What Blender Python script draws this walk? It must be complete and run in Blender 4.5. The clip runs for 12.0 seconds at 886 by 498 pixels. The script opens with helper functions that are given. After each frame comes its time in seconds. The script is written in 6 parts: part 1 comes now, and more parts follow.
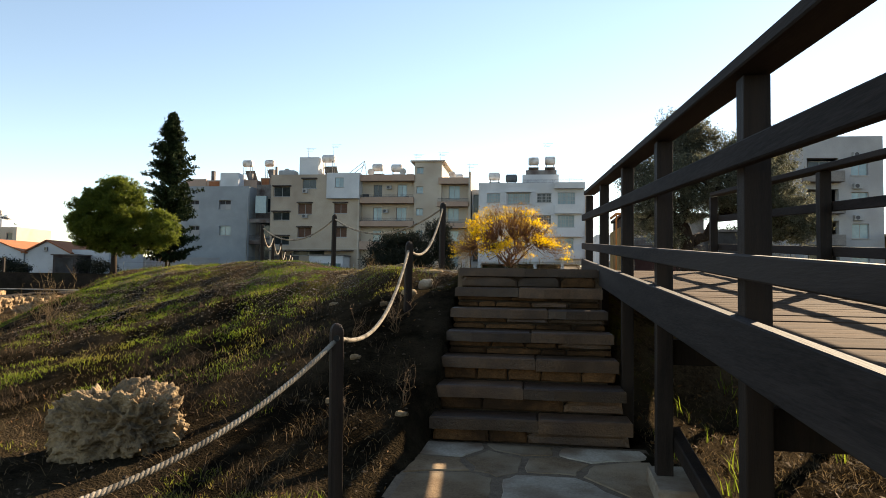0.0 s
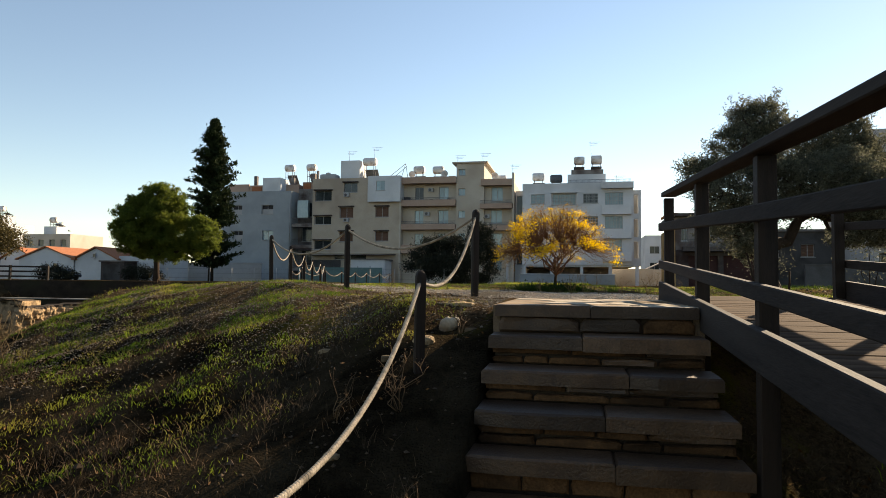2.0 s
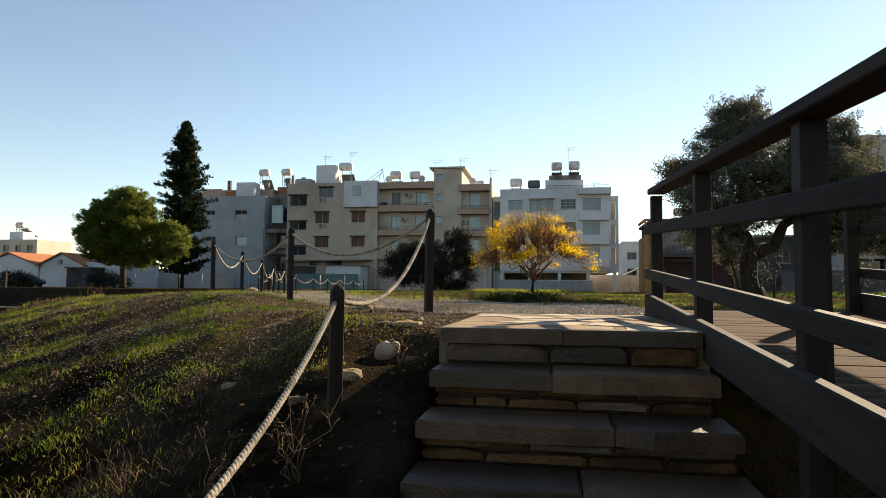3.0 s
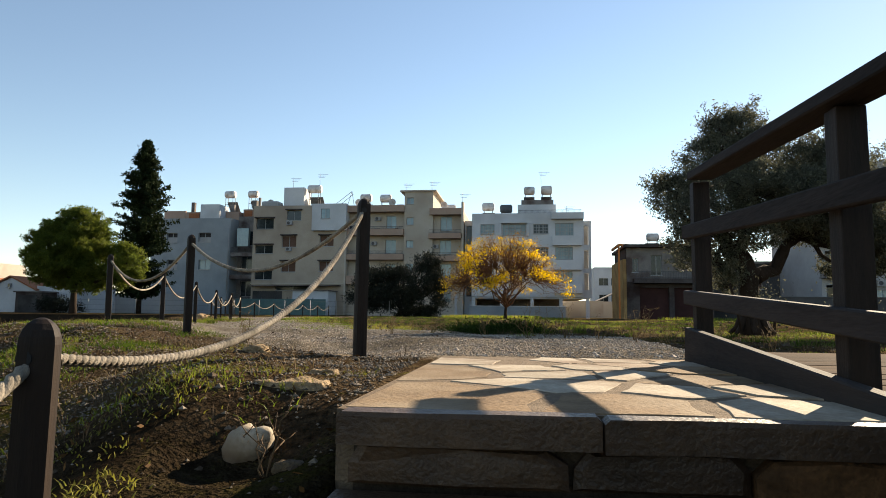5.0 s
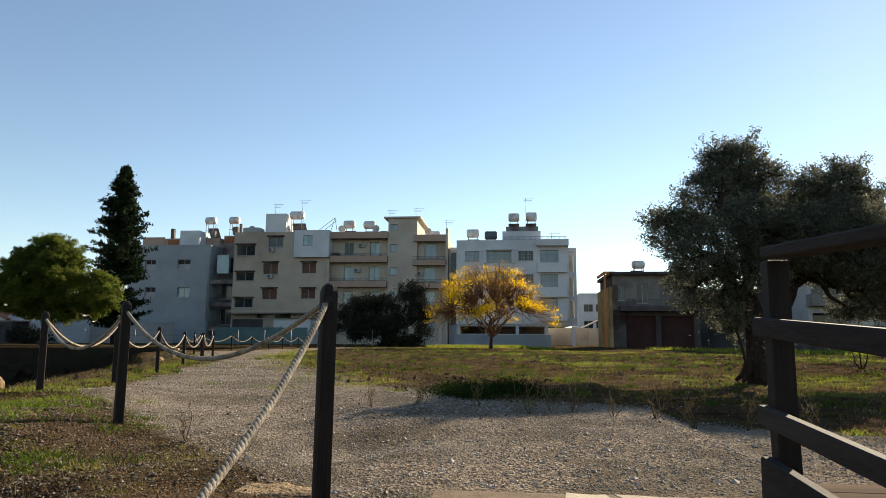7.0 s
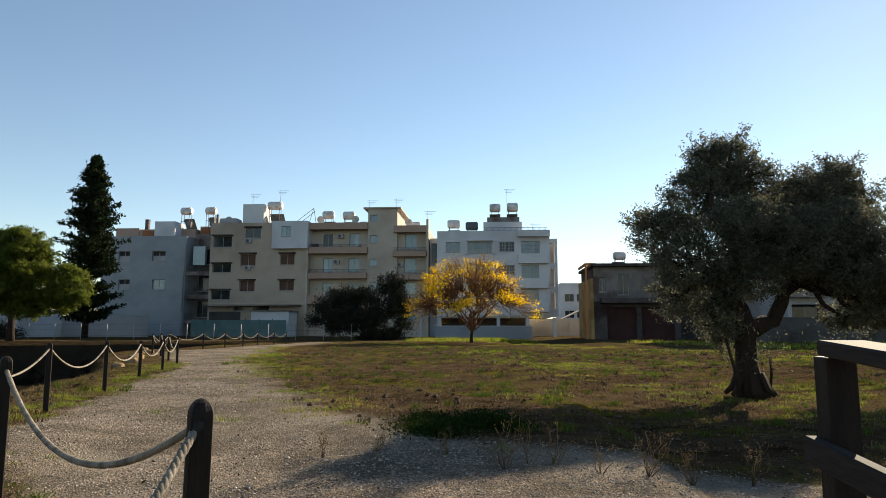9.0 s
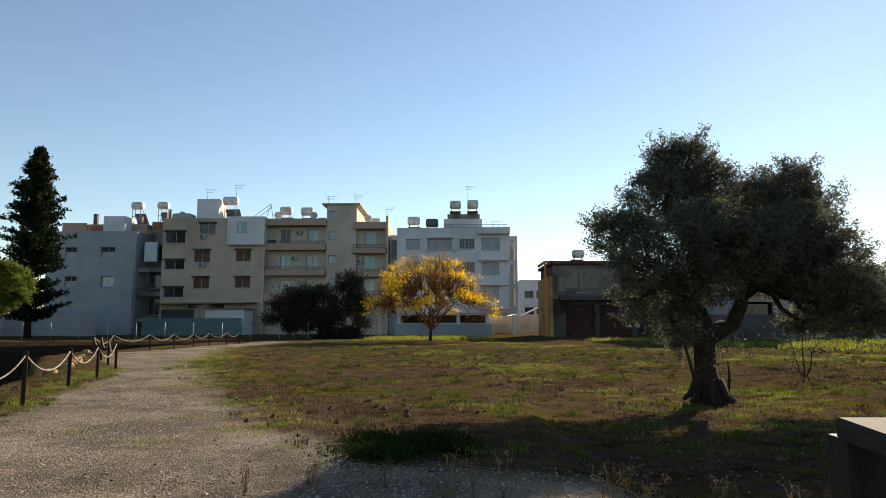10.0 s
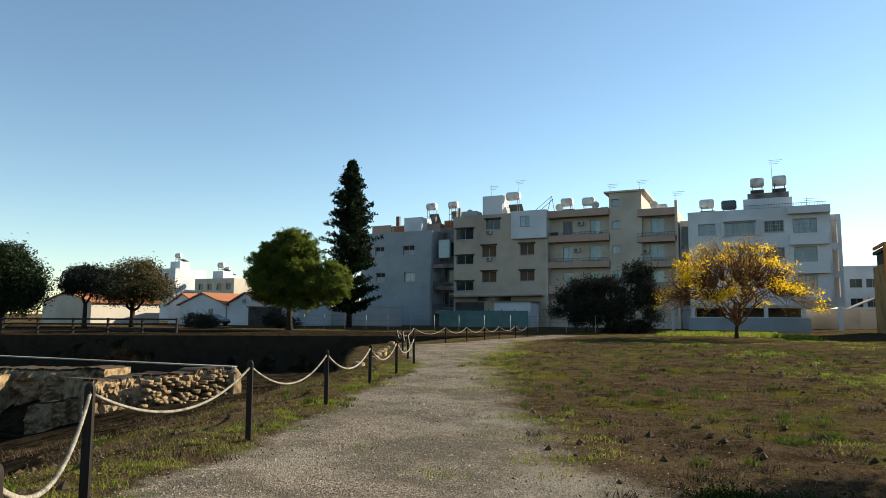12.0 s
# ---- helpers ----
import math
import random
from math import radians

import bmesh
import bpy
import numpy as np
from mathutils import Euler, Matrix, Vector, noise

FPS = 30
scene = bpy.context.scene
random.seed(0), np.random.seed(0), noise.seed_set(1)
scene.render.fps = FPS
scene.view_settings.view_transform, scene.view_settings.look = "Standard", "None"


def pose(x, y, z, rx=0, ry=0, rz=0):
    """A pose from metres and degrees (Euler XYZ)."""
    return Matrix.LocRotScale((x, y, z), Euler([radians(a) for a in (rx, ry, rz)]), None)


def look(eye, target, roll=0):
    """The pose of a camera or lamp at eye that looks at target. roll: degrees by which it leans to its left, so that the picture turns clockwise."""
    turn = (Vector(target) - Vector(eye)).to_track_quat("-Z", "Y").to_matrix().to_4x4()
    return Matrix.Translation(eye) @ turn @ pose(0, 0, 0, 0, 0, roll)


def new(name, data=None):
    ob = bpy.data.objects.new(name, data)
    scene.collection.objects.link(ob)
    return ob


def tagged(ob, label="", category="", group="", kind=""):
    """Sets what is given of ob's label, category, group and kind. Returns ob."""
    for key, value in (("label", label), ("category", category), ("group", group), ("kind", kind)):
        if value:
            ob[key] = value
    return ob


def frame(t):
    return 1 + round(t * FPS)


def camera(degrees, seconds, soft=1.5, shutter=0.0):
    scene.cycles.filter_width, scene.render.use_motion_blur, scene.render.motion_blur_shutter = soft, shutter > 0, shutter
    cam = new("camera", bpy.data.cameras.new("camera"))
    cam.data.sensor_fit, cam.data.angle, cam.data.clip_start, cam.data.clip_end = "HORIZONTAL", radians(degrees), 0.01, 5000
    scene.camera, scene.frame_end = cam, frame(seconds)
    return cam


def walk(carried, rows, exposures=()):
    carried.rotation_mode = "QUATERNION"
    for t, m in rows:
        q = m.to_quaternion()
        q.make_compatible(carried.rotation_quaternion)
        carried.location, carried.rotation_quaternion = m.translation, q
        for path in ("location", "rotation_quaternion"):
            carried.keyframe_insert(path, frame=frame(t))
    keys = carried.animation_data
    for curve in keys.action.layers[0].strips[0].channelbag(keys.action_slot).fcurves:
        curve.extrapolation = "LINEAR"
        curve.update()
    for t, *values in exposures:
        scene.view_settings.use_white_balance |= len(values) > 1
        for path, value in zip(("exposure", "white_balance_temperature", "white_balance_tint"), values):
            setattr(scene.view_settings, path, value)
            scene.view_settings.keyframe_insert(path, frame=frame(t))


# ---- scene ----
cam = camera(69.0, 12.0, soft=0.9)
PATH = [
    (0, (0.905, 0.40, -0.138), (0.637, 2.38, -0.038), 0.9),
    (0.5, (0.769, 0.87, -0.044), (0.376, 2.829, 0.058), 0.8),
    (1, (0.671, 1.34, 0.055), (0.262, 3.294, 0.166), 0.7),
    (1.5, (0.733, 1.81, 0.113), (0.328, 3.766, 0.225), 0.65),
    (2, (0.755, 2.32, 0.155), (0.353, 4.276, 0.259), 0.6),
    (2.5, (0.754, 2.835, 0.195), (0.396, 4.80, 0.298), 0.6),
    (3, (0.808, 3.39, 0.217), (0.47, 5.358, 0.34), 0.5),
    (4.8, (0.692, 5.14, 0.238), (0.42, 7.112, 0.434), 0.5),
    (5, (0.670, 5.30, 0.249), (0.418, 7.274, 0.452), 0.6),
    (5.5, (0.590, 5.635, 0.428), (0.375, 7.611, 0.65), 0.6),
    (6, (0.553, 5.87, 0.508), (0.342, 7.844, 0.75), 0.5),
    (6.5, (0.572, 6.02, 0.58), (0.365, 7.991, 0.845), 0.3),
    (7, (0.512, 6.21, 0.678), (0.31, 8.18, 0.957), 0.4),
    (8.8, (0.58, 6.9, 1.122), (0.404, 8.877, 1.369), 0.2),
    (9, (0.597, 7.03, 1.124), (0.451, 9.01, 1.368), 0.1),
    (9.5, (0.716, 7.262, 1.216), (0.646, 9.247, 1.456), -0.1),
    (10, (0.727, 7.609, 1.303), (0.701, 9.595, 1.535), -0.1),
    (10.5, (0.625, 8.05, 1.398), (0.619, 10.039, 1.611), -0.1),
    (10.8, (0.568, 8.332, 1.43), (0.473, 10.319, 1.634), 0.0),
    (11, (0.508, 8.524, 1.44), (0.226, 10.493, 1.646), -0.1),
    (11.2, (0.459, 8.702, 1.446), (0.012, 10.641, 1.648), 0.1),
    (11.5, (0.358, 9.003, 1.435), (-0.244, 10.899, 1.64), 0.2),
    (12, (0.025, 9.408, 1.457), (-0.83, 11.204, 1.662), 0.3),
]
EXPOSURES = [(0, 1.85, 7600, 11), (0.4, 1.38, 7550, 11), (2.5, 1.5, 7550, 10), (4.0, 1.48, 7250, 9), (5.5, 1.42, 7100, 9), (7.0, 1.33, 6900, 8), (9.5, 1.23, 6950, 8), (10.8, 1.2, 6850, 7), (12.0, 1.28, 6400, 1)]
walk(cam, [(r[0], look(*r[1:])) for r in PATH], EXPOSURES)

# ---- light ----
SUN_AZ, SUN_EL = radians(33.0), radians(25.2)      # azimuth from +y towards +x
world = bpy.data.worlds.new("sky")
scene.world = world
world.use_nodes = True
wn = world.node_tree
sky = wn.nodes.new("ShaderNodeTexSky")
sky.sky_type, sky.sun_disc = "NISHITA", False
sky.sun_elevation, sky.sun_rotation = SUN_EL, SUN_AZ
sky.altitude, sky.air_density, sky.dust_density, sky.ozone_density = 100, 1.0, 0.04, 1.35
bg = wn.nodes["Background"]
bg.inputs["Strength"].default_value = 0.07
wn.links.new(sky.outputs["Color"], bg.inputs["Color"])
sun = new("sun", bpy.data.lights.new("sun", "SUN"))
sun.data.energy, sun.data.angle, sun.data.color = 4.7, radians(0.55), (1.0, 0.86, 0.68)
sun_dir = Vector((math.sin(SUN_AZ) * math.cos(SUN_EL), math.cos(SUN_AZ) * math.cos(SUN_EL), math.sin(SUN_EL)))
sun.matrix_world = look(sun_dir * 200, (0, 0, 0))


# ---- materials ----
def mat(name, c1, c2, rough=0.85, scale=6.0, fine=60.0, bump=0.3, dist=0.01, metal=0.0, c3=None, patch=0.8, per_object=0.0, per_island=0.0, stretch=(1, 1, 1), spec=0.15, translucent=0.0):
    """Two colours mixed by grain, a third in larger stains, with fine relief."""
    m = bpy.data.materials.new(name)
    m.use_nodes = True
    nt = m.node_tree
    n, l = nt.nodes, nt.links
    bs = n["Principled BSDF"]
    tc = n.new("ShaderNodeTexCoord")
    mp = n.new("ShaderNodeMapping")
    mp.inputs["Scale"].default_value = stretch
    l.new(tc.outputs["Object"], mp.inputs["Vector"])
    a = n.new("ShaderNodeTexNoise")
    a.inputs["Scale"].default_value, a.inputs["Detail"].default_value, a.inputs["Roughness"].default_value = scale, 6, 0.65
    b = n.new("ShaderNodeTexNoise")
    b.inputs["Scale"].default_value, b.inputs["Detail"].default_value = fine, 4
    l.new(mp.outputs[0], a.inputs["Vector"]), l.new(mp.outputs[0], b.inputs["Vector"])
    add = n.new("ShaderNodeMath")
    add.operation = "ADD"
    mul = n.new("ShaderNodeMath")
    mul.operation = "MULTIPLY"
    mul.inputs[1].default_value = 0.6
    l.new(b.outputs["Fac"], mul.inputs[0]), l.new(a.outputs["Fac"], add.inputs[0]), l.new(mul.outputs[0], add.inputs[1])
    rng = n.new("ShaderNodeMapRange")
    rng.inputs["From Min"].default_value, rng.inputs["From Max"].default_value = 0.55, 1.05
    l.new(add.outputs[0], rng.inputs["Value"])
    mix = n.new("ShaderNodeMix")
    mix.data_type = "RGBA"
    mix.inputs[6].default_value, mix.inputs[7].default_value = (*c1, 1), (*c2, 1)
    l.new(rng.outputs[0], mix.inputs[0])
    col = mix.outputs[2]
    if c3:
        g = n.new("ShaderNodeTexNoise")
        g.inputs["Scale"].default_value, g.inputs["Detail"].default_value = patch, 5
        l.new(mp.outputs[0], g.inputs["Vector"])
        r3 = n.new("ShaderNodeMapRange")
        r3.inputs["From Min"].default_value, r3.inputs["From Max"].default_value = 0.48, 0.66
        l.new(g.outputs["Fac"], r3.inputs["Value"])
        m3 = n.new("ShaderNodeMix")
        m3.data_type = "RGBA"
        m3.inputs[7].default_value = (*c3, 1)
        l.new(r3.outputs[0], m3.inputs[0]), l.new(col, m3.inputs[6])
        col = m3.outputs[2]
    if per_object or per_island:
        src = n.new("ShaderNodeObjectInfo").outputs["Random"] if per_object else n.new("ShaderNodeNewGeometry").outputs["Random Per Island"]
        k = per_object or per_island
        hv = n.new("ShaderNodeHueSaturation")
        rv = n.new("ShaderNodeMapRange")
        rv.inputs["To Min"].default_value, rv.inputs["To Max"].default_value = 1 - k, 1 + k
        l.new(src, rv.inputs["Value"]), l.new(rv.outputs[0], hv.inputs["Value"]), l.new(col, hv.inputs["Color"])
        col = hv.outputs["Color"]
    l.new(col, bs.inputs["Base Color"])
    bs.inputs["Roughness"].default_value, bs.inputs["Metallic"].default_value = rough, metal
    bs.inputs["Specular IOR Level"].default_value = spec
    if bump:
        bp = n.new("ShaderNodeBump")
        bp.inputs["Strength"].default_value, bp.inputs["Distance"].default_value = bump, dist
        l.new(add.outputs[0], bp.inputs["Height"]), l.new(bp.outputs[0], bs.inputs["Normal"])
    if translucent:
        tr = n.new("ShaderNodeBsdfTranslucent")
        mx = n.new("ShaderNodeMixShader")
        mx.inputs[0].default_value = translucent
        l.new(col, tr.inputs["Color"])
        l.new(bs.outputs[0], mx.inputs[1]), l.new(tr.outputs[0], mx.inputs[2])
        l.new(mx.outputs[0], n["Material Output"].inputs["Surface"])
    return m


TIMBER = mat("stained_timber", (0.0165, 0.0135, 0.0125), (0.036, 0.029, 0.027), 0.8, 5, 40, 0.5, 0.004, stretch=(3.74, 0.355, 3.36), c3=(0.045, 0.037, 0.033), patch=0.7, per_object=0.15, spec=0.1)
POSTWOOD = mat("post_timber", (0.010, 0.0078, 0.0066), (0.025, 0.018, 0.015), 0.6, 5, 50, 0.5, 0.004, stretch=(8, 8, 0.7), c3=(0.027, 0.018, 0.0132), patch=1.2, per_object=0.2, spec=0.12)
DECKWOOD = mat("deck_boards", (0.06, 0.036, 0.022), (0.115, 0.075, 0.047), 0.95, 4, 30, 0.5, 0.004, stretch=(0.425, 5.74, 5.6), c3=(0.0392, 0.0253, 0.0172), patch=0.9, per_object=0.2, spec=0.04)
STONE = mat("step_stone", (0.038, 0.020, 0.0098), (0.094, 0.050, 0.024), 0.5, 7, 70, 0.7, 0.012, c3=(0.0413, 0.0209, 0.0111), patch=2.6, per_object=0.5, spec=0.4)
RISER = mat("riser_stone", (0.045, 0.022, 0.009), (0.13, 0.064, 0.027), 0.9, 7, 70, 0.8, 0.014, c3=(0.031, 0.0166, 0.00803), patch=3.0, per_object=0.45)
FLAG = mat("flagstone", (0.241, 0.197, 0.139), (0.447, 0.382, 0.297), 0.85, 4, 55, 0.6, 0.01, c3=(0.179, 0.118, 0.0742), patch=2.2, per_object=0.14)
FLAGB = mat("earthy_flagstone", (0.117, 0.0731, 0.04), (0.243, 0.163, 0.092), 0.9, 5, 60, 0.7, 0.012, c3=(0.27, 0.206, 0.136), patch=2.0, per_object=0.15)
MORTAR = mat("mortar", (0.10, 0.071, 0.047), (0.20, 0.146, 0.098), 0.95, 12, 120, 0.9, 0.01)
ROCK = mat("ruin_rock", (0.20, 0.128, 0.066), (0.45, 0.315, 0.18), 0.95, 5, 40, 1.0, 0.06, c3=(0.111, 0.0751, 0.042), patch=2.4)
LIMESTONE = mat("pitted_limestone", (0.13, 0.088, 0.048), (0.37, 0.268, 0.158), 0.95, 6, 45, 1.0, 0.05, c3=(0.09, 0.066, 0.042), patch=3.0)
ROPE = mat("rope", (0.15, 0.128, 0.10), (0.36, 0.315, 0.255), 0.95, 55, 320, 1.0, 0.004, c3=(0.12, 0.105, 0.085), patch=9.0)
BARK = mat("bark", (0.0158, 0.0105, 0.00739), (0.0441, 0.0292, 0.0206), 0.95, 9, 70, 1.0, 0.03, stretch=(0.45, 0.418, 0.118))
TWIG = mat("twig", (0.10, 0.048, 0.026), (0.19, 0.095, 0.05), 0.9, 9, 70, 0.3)
OLIVE = mat("olive_leaf", (0.060, 0.063, 0.041), (0.140, 0.140, 0.098), 0.6, 3, 30, 0, spec=0.08, per_island=0.4, translucent=0.5)
PINE = mat("pine_needles", (0.05, 0.08, 0.011), (0.16, 0.18, 0.027), 0.55, 0.35, 30, 0, per_island=0.35, translucent=0.55)
CYPRESS = mat("cypress_leaf", (0.0096, 0.0176, 0.008), (0.032, 0.044, 0.0176), 0.7, 2, 30, 0, per_island=0.4, translucent=0.1, spec=0.02)
DARKLEAF = mat("dark_leaf", (0.014, 0.017, 0.013), (0.034, 0.038, 0.028), 0.6, 2, 30, 0, per_island=0.4, translucent=0.1, spec=0.02)
AUTUMN = mat("autumn_leaf", (0.054, 0.045, 0.0162), (0.117, 0.09, 0.0315), 0.6, 2, 30, 0, per_island=0.4, translucent=0.2)
YELLOW = mat("yellow_leaf", (0.68, 0.43, 0.010), (0.85, 0.585, 0.014), 0.6, 1.2, 30, 0, per_island=0.25, translucent=0.5)
POD = mat("brown_pod", (0.0627, 0.0315, 0.0118), (0.126, 0.063, 0.0196), 0.8, 2, 30, 0, per_island=0.35)
MOSSY = mat("yellow_green_weed", (0.10, 0.105, 0.016), (0.25, 0.225, 0.04), 0.7, 1.0, 30, 0, c3=(0.17, 0.12, 0.05), patch=0.7, per_island=0.35, translucent=0.4)
RUSTLEAF = mat("rust_leaf", (0.19, 0.10, 0.02), (0.38, 0.21, 0.035), 0.8, 2, 30, 0, per_island=0.35, translucent=0.3)
GRASS = mat("grass_blade", (0.075, 0.125, 0.012), (0.22, 0.265, 0.026), 0.6, 1.3, 30, 0, c3=(0.25, 0.205, 0.045), patch=0.8, per_island=0.35, translucent=0.5)
BROWNSTEM = mat("brown_dry_stem", (0.05, 0.031, 0.017), (0.125, 0.082, 0.046), 0.85, 3, 40, 0, per_island=0.35)
STRAW = mat("dry_grass", (0.112, 0.074, 0.035), (0.205, 0.147, 0.078), 0.8, 2, 30, 0, per_island=0.35, translucent=0.3)
LUSH = mat("lush_grass_blade", (0.035, 0.070, 0.009), (0.115, 0.155, 0.018), 0.65, 1.5, 30, 0, per_island=0.4, translucent=0.45, spec=0.03)
FIELDLEAF = mat("field_weed_leaf", (0.04, 0.065, 0.012), (0.11, 0.13, 0.024), 0.7, 2, 30, 0, per_island=0.4, translucent=0.35, spec=0.02)
WEED = mat("weed_leaf", (0.0101, 0.0235, 0.00403), (0.0269, 0.0437, 0.0084), 0.6, 2, 30, 0, per_island=0.35, translucent=0.25, spec=0.02)
PEBBLE = mat("pebble", (0.178, 0.147, 0.115), (0.435, 0.37, 0.30), 0.9, 20, 120, 0.3, per_island=0.45)
GRIT = mat("dull_grit", (0.075, 0.060, 0.044), (0.235, 0.190, 0.142), 0.95, 20, 120, 0.3, per_island=0.5)
CLOD = mat("earth_clod", (0.0388, 0.026, 0.0162), (0.0907, 0.0648, 0.0421), 0.95, 20, 120, 0.3, per_island=0.4)
WHITE = mat("white_render", (0.50, 0.515, 0.535), (0.60, 0.61, 0.62), 0.9, 0.6, 9, 0.1, 0.02, c3=(0.455, 0.465, 0.475), patch=0.25)
GREYW = mat("grey_render", (0.316, 0.316, 0.323), (0.392, 0.386, 0.386), 0.9, 0.6, 9, 0.1, 0.02, c3=(0.291, 0.285, 0.285), patch=0.25)
DULLGREY = mat("dull_grey_render", (0.255, 0.28, 0.298), (0.31, 0.335, 0.352), 0.9, 0.6, 9, 0.1, 0.02, c3=(0.23, 0.252, 0.268), patch=0.25)
# render darkened for shade as well as dirt
DIRTYSHADEWALL = mat("dirty_shaded_render", (0.05, 0.042, 0.042), (0.10, 0.085, 0.08), 0.95, 0.7, 9, 0.2, 0.02, c3=(0.035, 0.022, 0.02), patch=0.5)
# grey wall colour lowered to carry the shade behind the olive
SHADEDGREY = mat("shaded_grey_wall", (0.06, 0.059, 0.061), (0.095, 0.091, 0.09), 0.95, 0.7, 9, 0.2, 0.02, c3=(0.042, 0.039, 0.036), patch=0.4)
BEIGE = mat("beige_render", (0.374, 0.306, 0.238), (0.462, 0.394, 0.32), 0.9, 0.6, 9, 0.1, 0.02, c3=(0.326, 0.265, 0.211), patch=0.3)
CREAM = mat("cream_render", (0.422, 0.367, 0.299), (0.503, 0.449, 0.381), 0.9, 0.6, 9, 0.1, 0.02, c3=(0.381, 0.32, 0.258), patch=0.3)
PINKB = mat("pinkish_band", (0.33, 0.224, 0.172), (0.409, 0.297, 0.231), 0.9, 0.8, 9, 0.1, 0.02)
OCHRE = mat("ochre_render", (0.326, 0.201, 0.0738), (0.411, 0.274, 0.127), 0.9, 0.8, 9, 0.1, 0.02, c3=(0.237, 0.142, 0.0632), patch=0.5)
ORANGE = mat("orange_paint", (0.434, 0.14, 0.042), (0.518, 0.196, 0.063), 0.85, 0.8, 9, 0.1, 0.02)
STAINED = mat("stained_render", (0.144, 0.132, 0.126), (0.252, 0.228, 0.21), 0.95, 0.7, 9, 0.2, 0.02, c3=(0.084, 0.06, 0.054), patch=0.5)
REDWALL = mat("dark_red_shutter", (0.036, 0.016, 0.0155), (0.062, 0.029, 0.026), 0.8, 1, 20, 0.1)
SHUTTER = mat("brown_shutter", (0.105, 0.0595, 0.042), (0.168, 0.098, 0.07), 0.7, 2, 20, 0.2, stretch=(1, 1, 8))
FRAMEW = mat("pale_frame", (0.289, 0.294, 0.299), (0.357, 0.357, 0.357), 0.5, 3, 20, 0)
IRON = mat("iron_rail", (0.05, 0.05, 0.055), (0.11, 0.11, 0.12), 0.5, 5, 30, 0.1, metal=0.3)
TANKM = mat("tank_metal", (0.527, 0.518, 0.51), (0.68, 0.671, 0.654), 0.4, 3, 20, 0.1, c3=(0.391, 0.34, 0.297), patch=1.5)
TANKD = mat("dark_tank", (0.06, 0.07, 0.075), (0.13, 0.14, 0.15), 0.5, 3, 20, 0.1)
TILE = mat("roof_tile", (0.255, 0.09, 0.045), (0.39, 0.158, 0.075), 0.9, 2, 20, 0.4, 0.03, stretch=(1, 6, 1))
CONCRETE = mat("concrete", (0.182, 0.168, 0.154), (0.294, 0.273, 0.245), 0.9, 2, 40, 0.4, 0.01, c3=(0.14, 0.119, 0.098), patch=0.8)
TEAL = mat("teal_sheet", (0.07, 0.14, 0.14), (0.126, 0.203, 0.196), 0.7, 1, 20, 0.1)
CARPAINT = mat("car_paint", (0.30, 0.31, 0.33), (0.36, 0.37, 0.39), 0.25, 1, 20, 0, spec=0.6)
DARKPAINT = mat("dark_car_paint", (0.02, 0.022, 0.026), (0.035, 0.037, 0.042), 0.25, 1, 20, 0, spec=0.6)
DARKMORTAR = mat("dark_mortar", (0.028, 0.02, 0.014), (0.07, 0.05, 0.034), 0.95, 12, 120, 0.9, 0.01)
# near-black: the shade on the pit and kerb faces is in this colour
SHADEDEARTH = mat("shaded_earth", (0.011, 0.008, 0.0055), (0.03, 0.0215, 0.0145), 0.95, 2, 20, 1.0, 0.06, c3=(0.02, 0.018, 0.009), patch=0.6)
RUBBER = mat("black_rubber", (0.012, 0.012, 0.012), (0.03, 0.03, 0.03), 0.8, 5, 40, 0.1)
# dark base colour stands for the shade inside rooms and openings
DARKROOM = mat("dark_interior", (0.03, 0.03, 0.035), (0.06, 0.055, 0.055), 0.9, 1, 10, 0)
GLASS = mat("window_glass", (0.012, 0.016, 0.018), (0.04, 0.05, 0.055), 0.1, 0.5, 3, 0, spec=0.35, per_object=0.5)
CURTAIN = mat("curtained_glass", (0.18, 0.275, 0.31), (0.29, 0.39, 0.42), 0.12, 0.5, 3, 0, spec=0.5, per_object=0.2)


# ---- building helpers ----
def part(name, bm, material, parent=None, label=""):
    """Links a bmesh as one mesh object, under a thing or a part when one is given. The bmesh holds world places."""
    me = bpy.data.meshes.new(name)
    bm.to_mesh(me)
    bm.free()
    me.materials.append(material)
    ob = new(name, me)
    if parent is not None:
        ob.parent = parent
        ob.matrix_parent_inverse = base_of(parent).inverted()
    if label:
        tagged(ob, label)
    return ob


BASES = {}


def base_of(ob):
    return BASES.get(ob.name, Matrix.Identity(4))


def thing(name, at, label, category, group="", kind=""):
    ob = new(name)
    ob.location = at
    BASES[ob.name] = Matrix.Translation(at)
    return tagged(ob, label, category, group, kind)


def box(bm, x0, x1, y0, y1, z0, z1, bevel=0.0):
    r = bmesh.ops.create_cube(bm, size=1)
    bmesh.ops.transform(bm, verts=r["verts"], matrix=Matrix.Translation(((x0 + x1) / 2, (y0 + y1) / 2, (z0 + z1) / 2)) @ Matrix.Diagonal((x1 - x0, y1 - y0, z1 - z0, 1)))
    if bevel:
        es = list({e for v in r["verts"] for e in v.link_edges})
        bmesh.ops.bevel(bm, geom=es, offset=bevel, segments=2, affect="EDGES", profile=0.6)
    return bm


def boxed(*a, **k):
    return box(bmesh.new(), *a, **k)


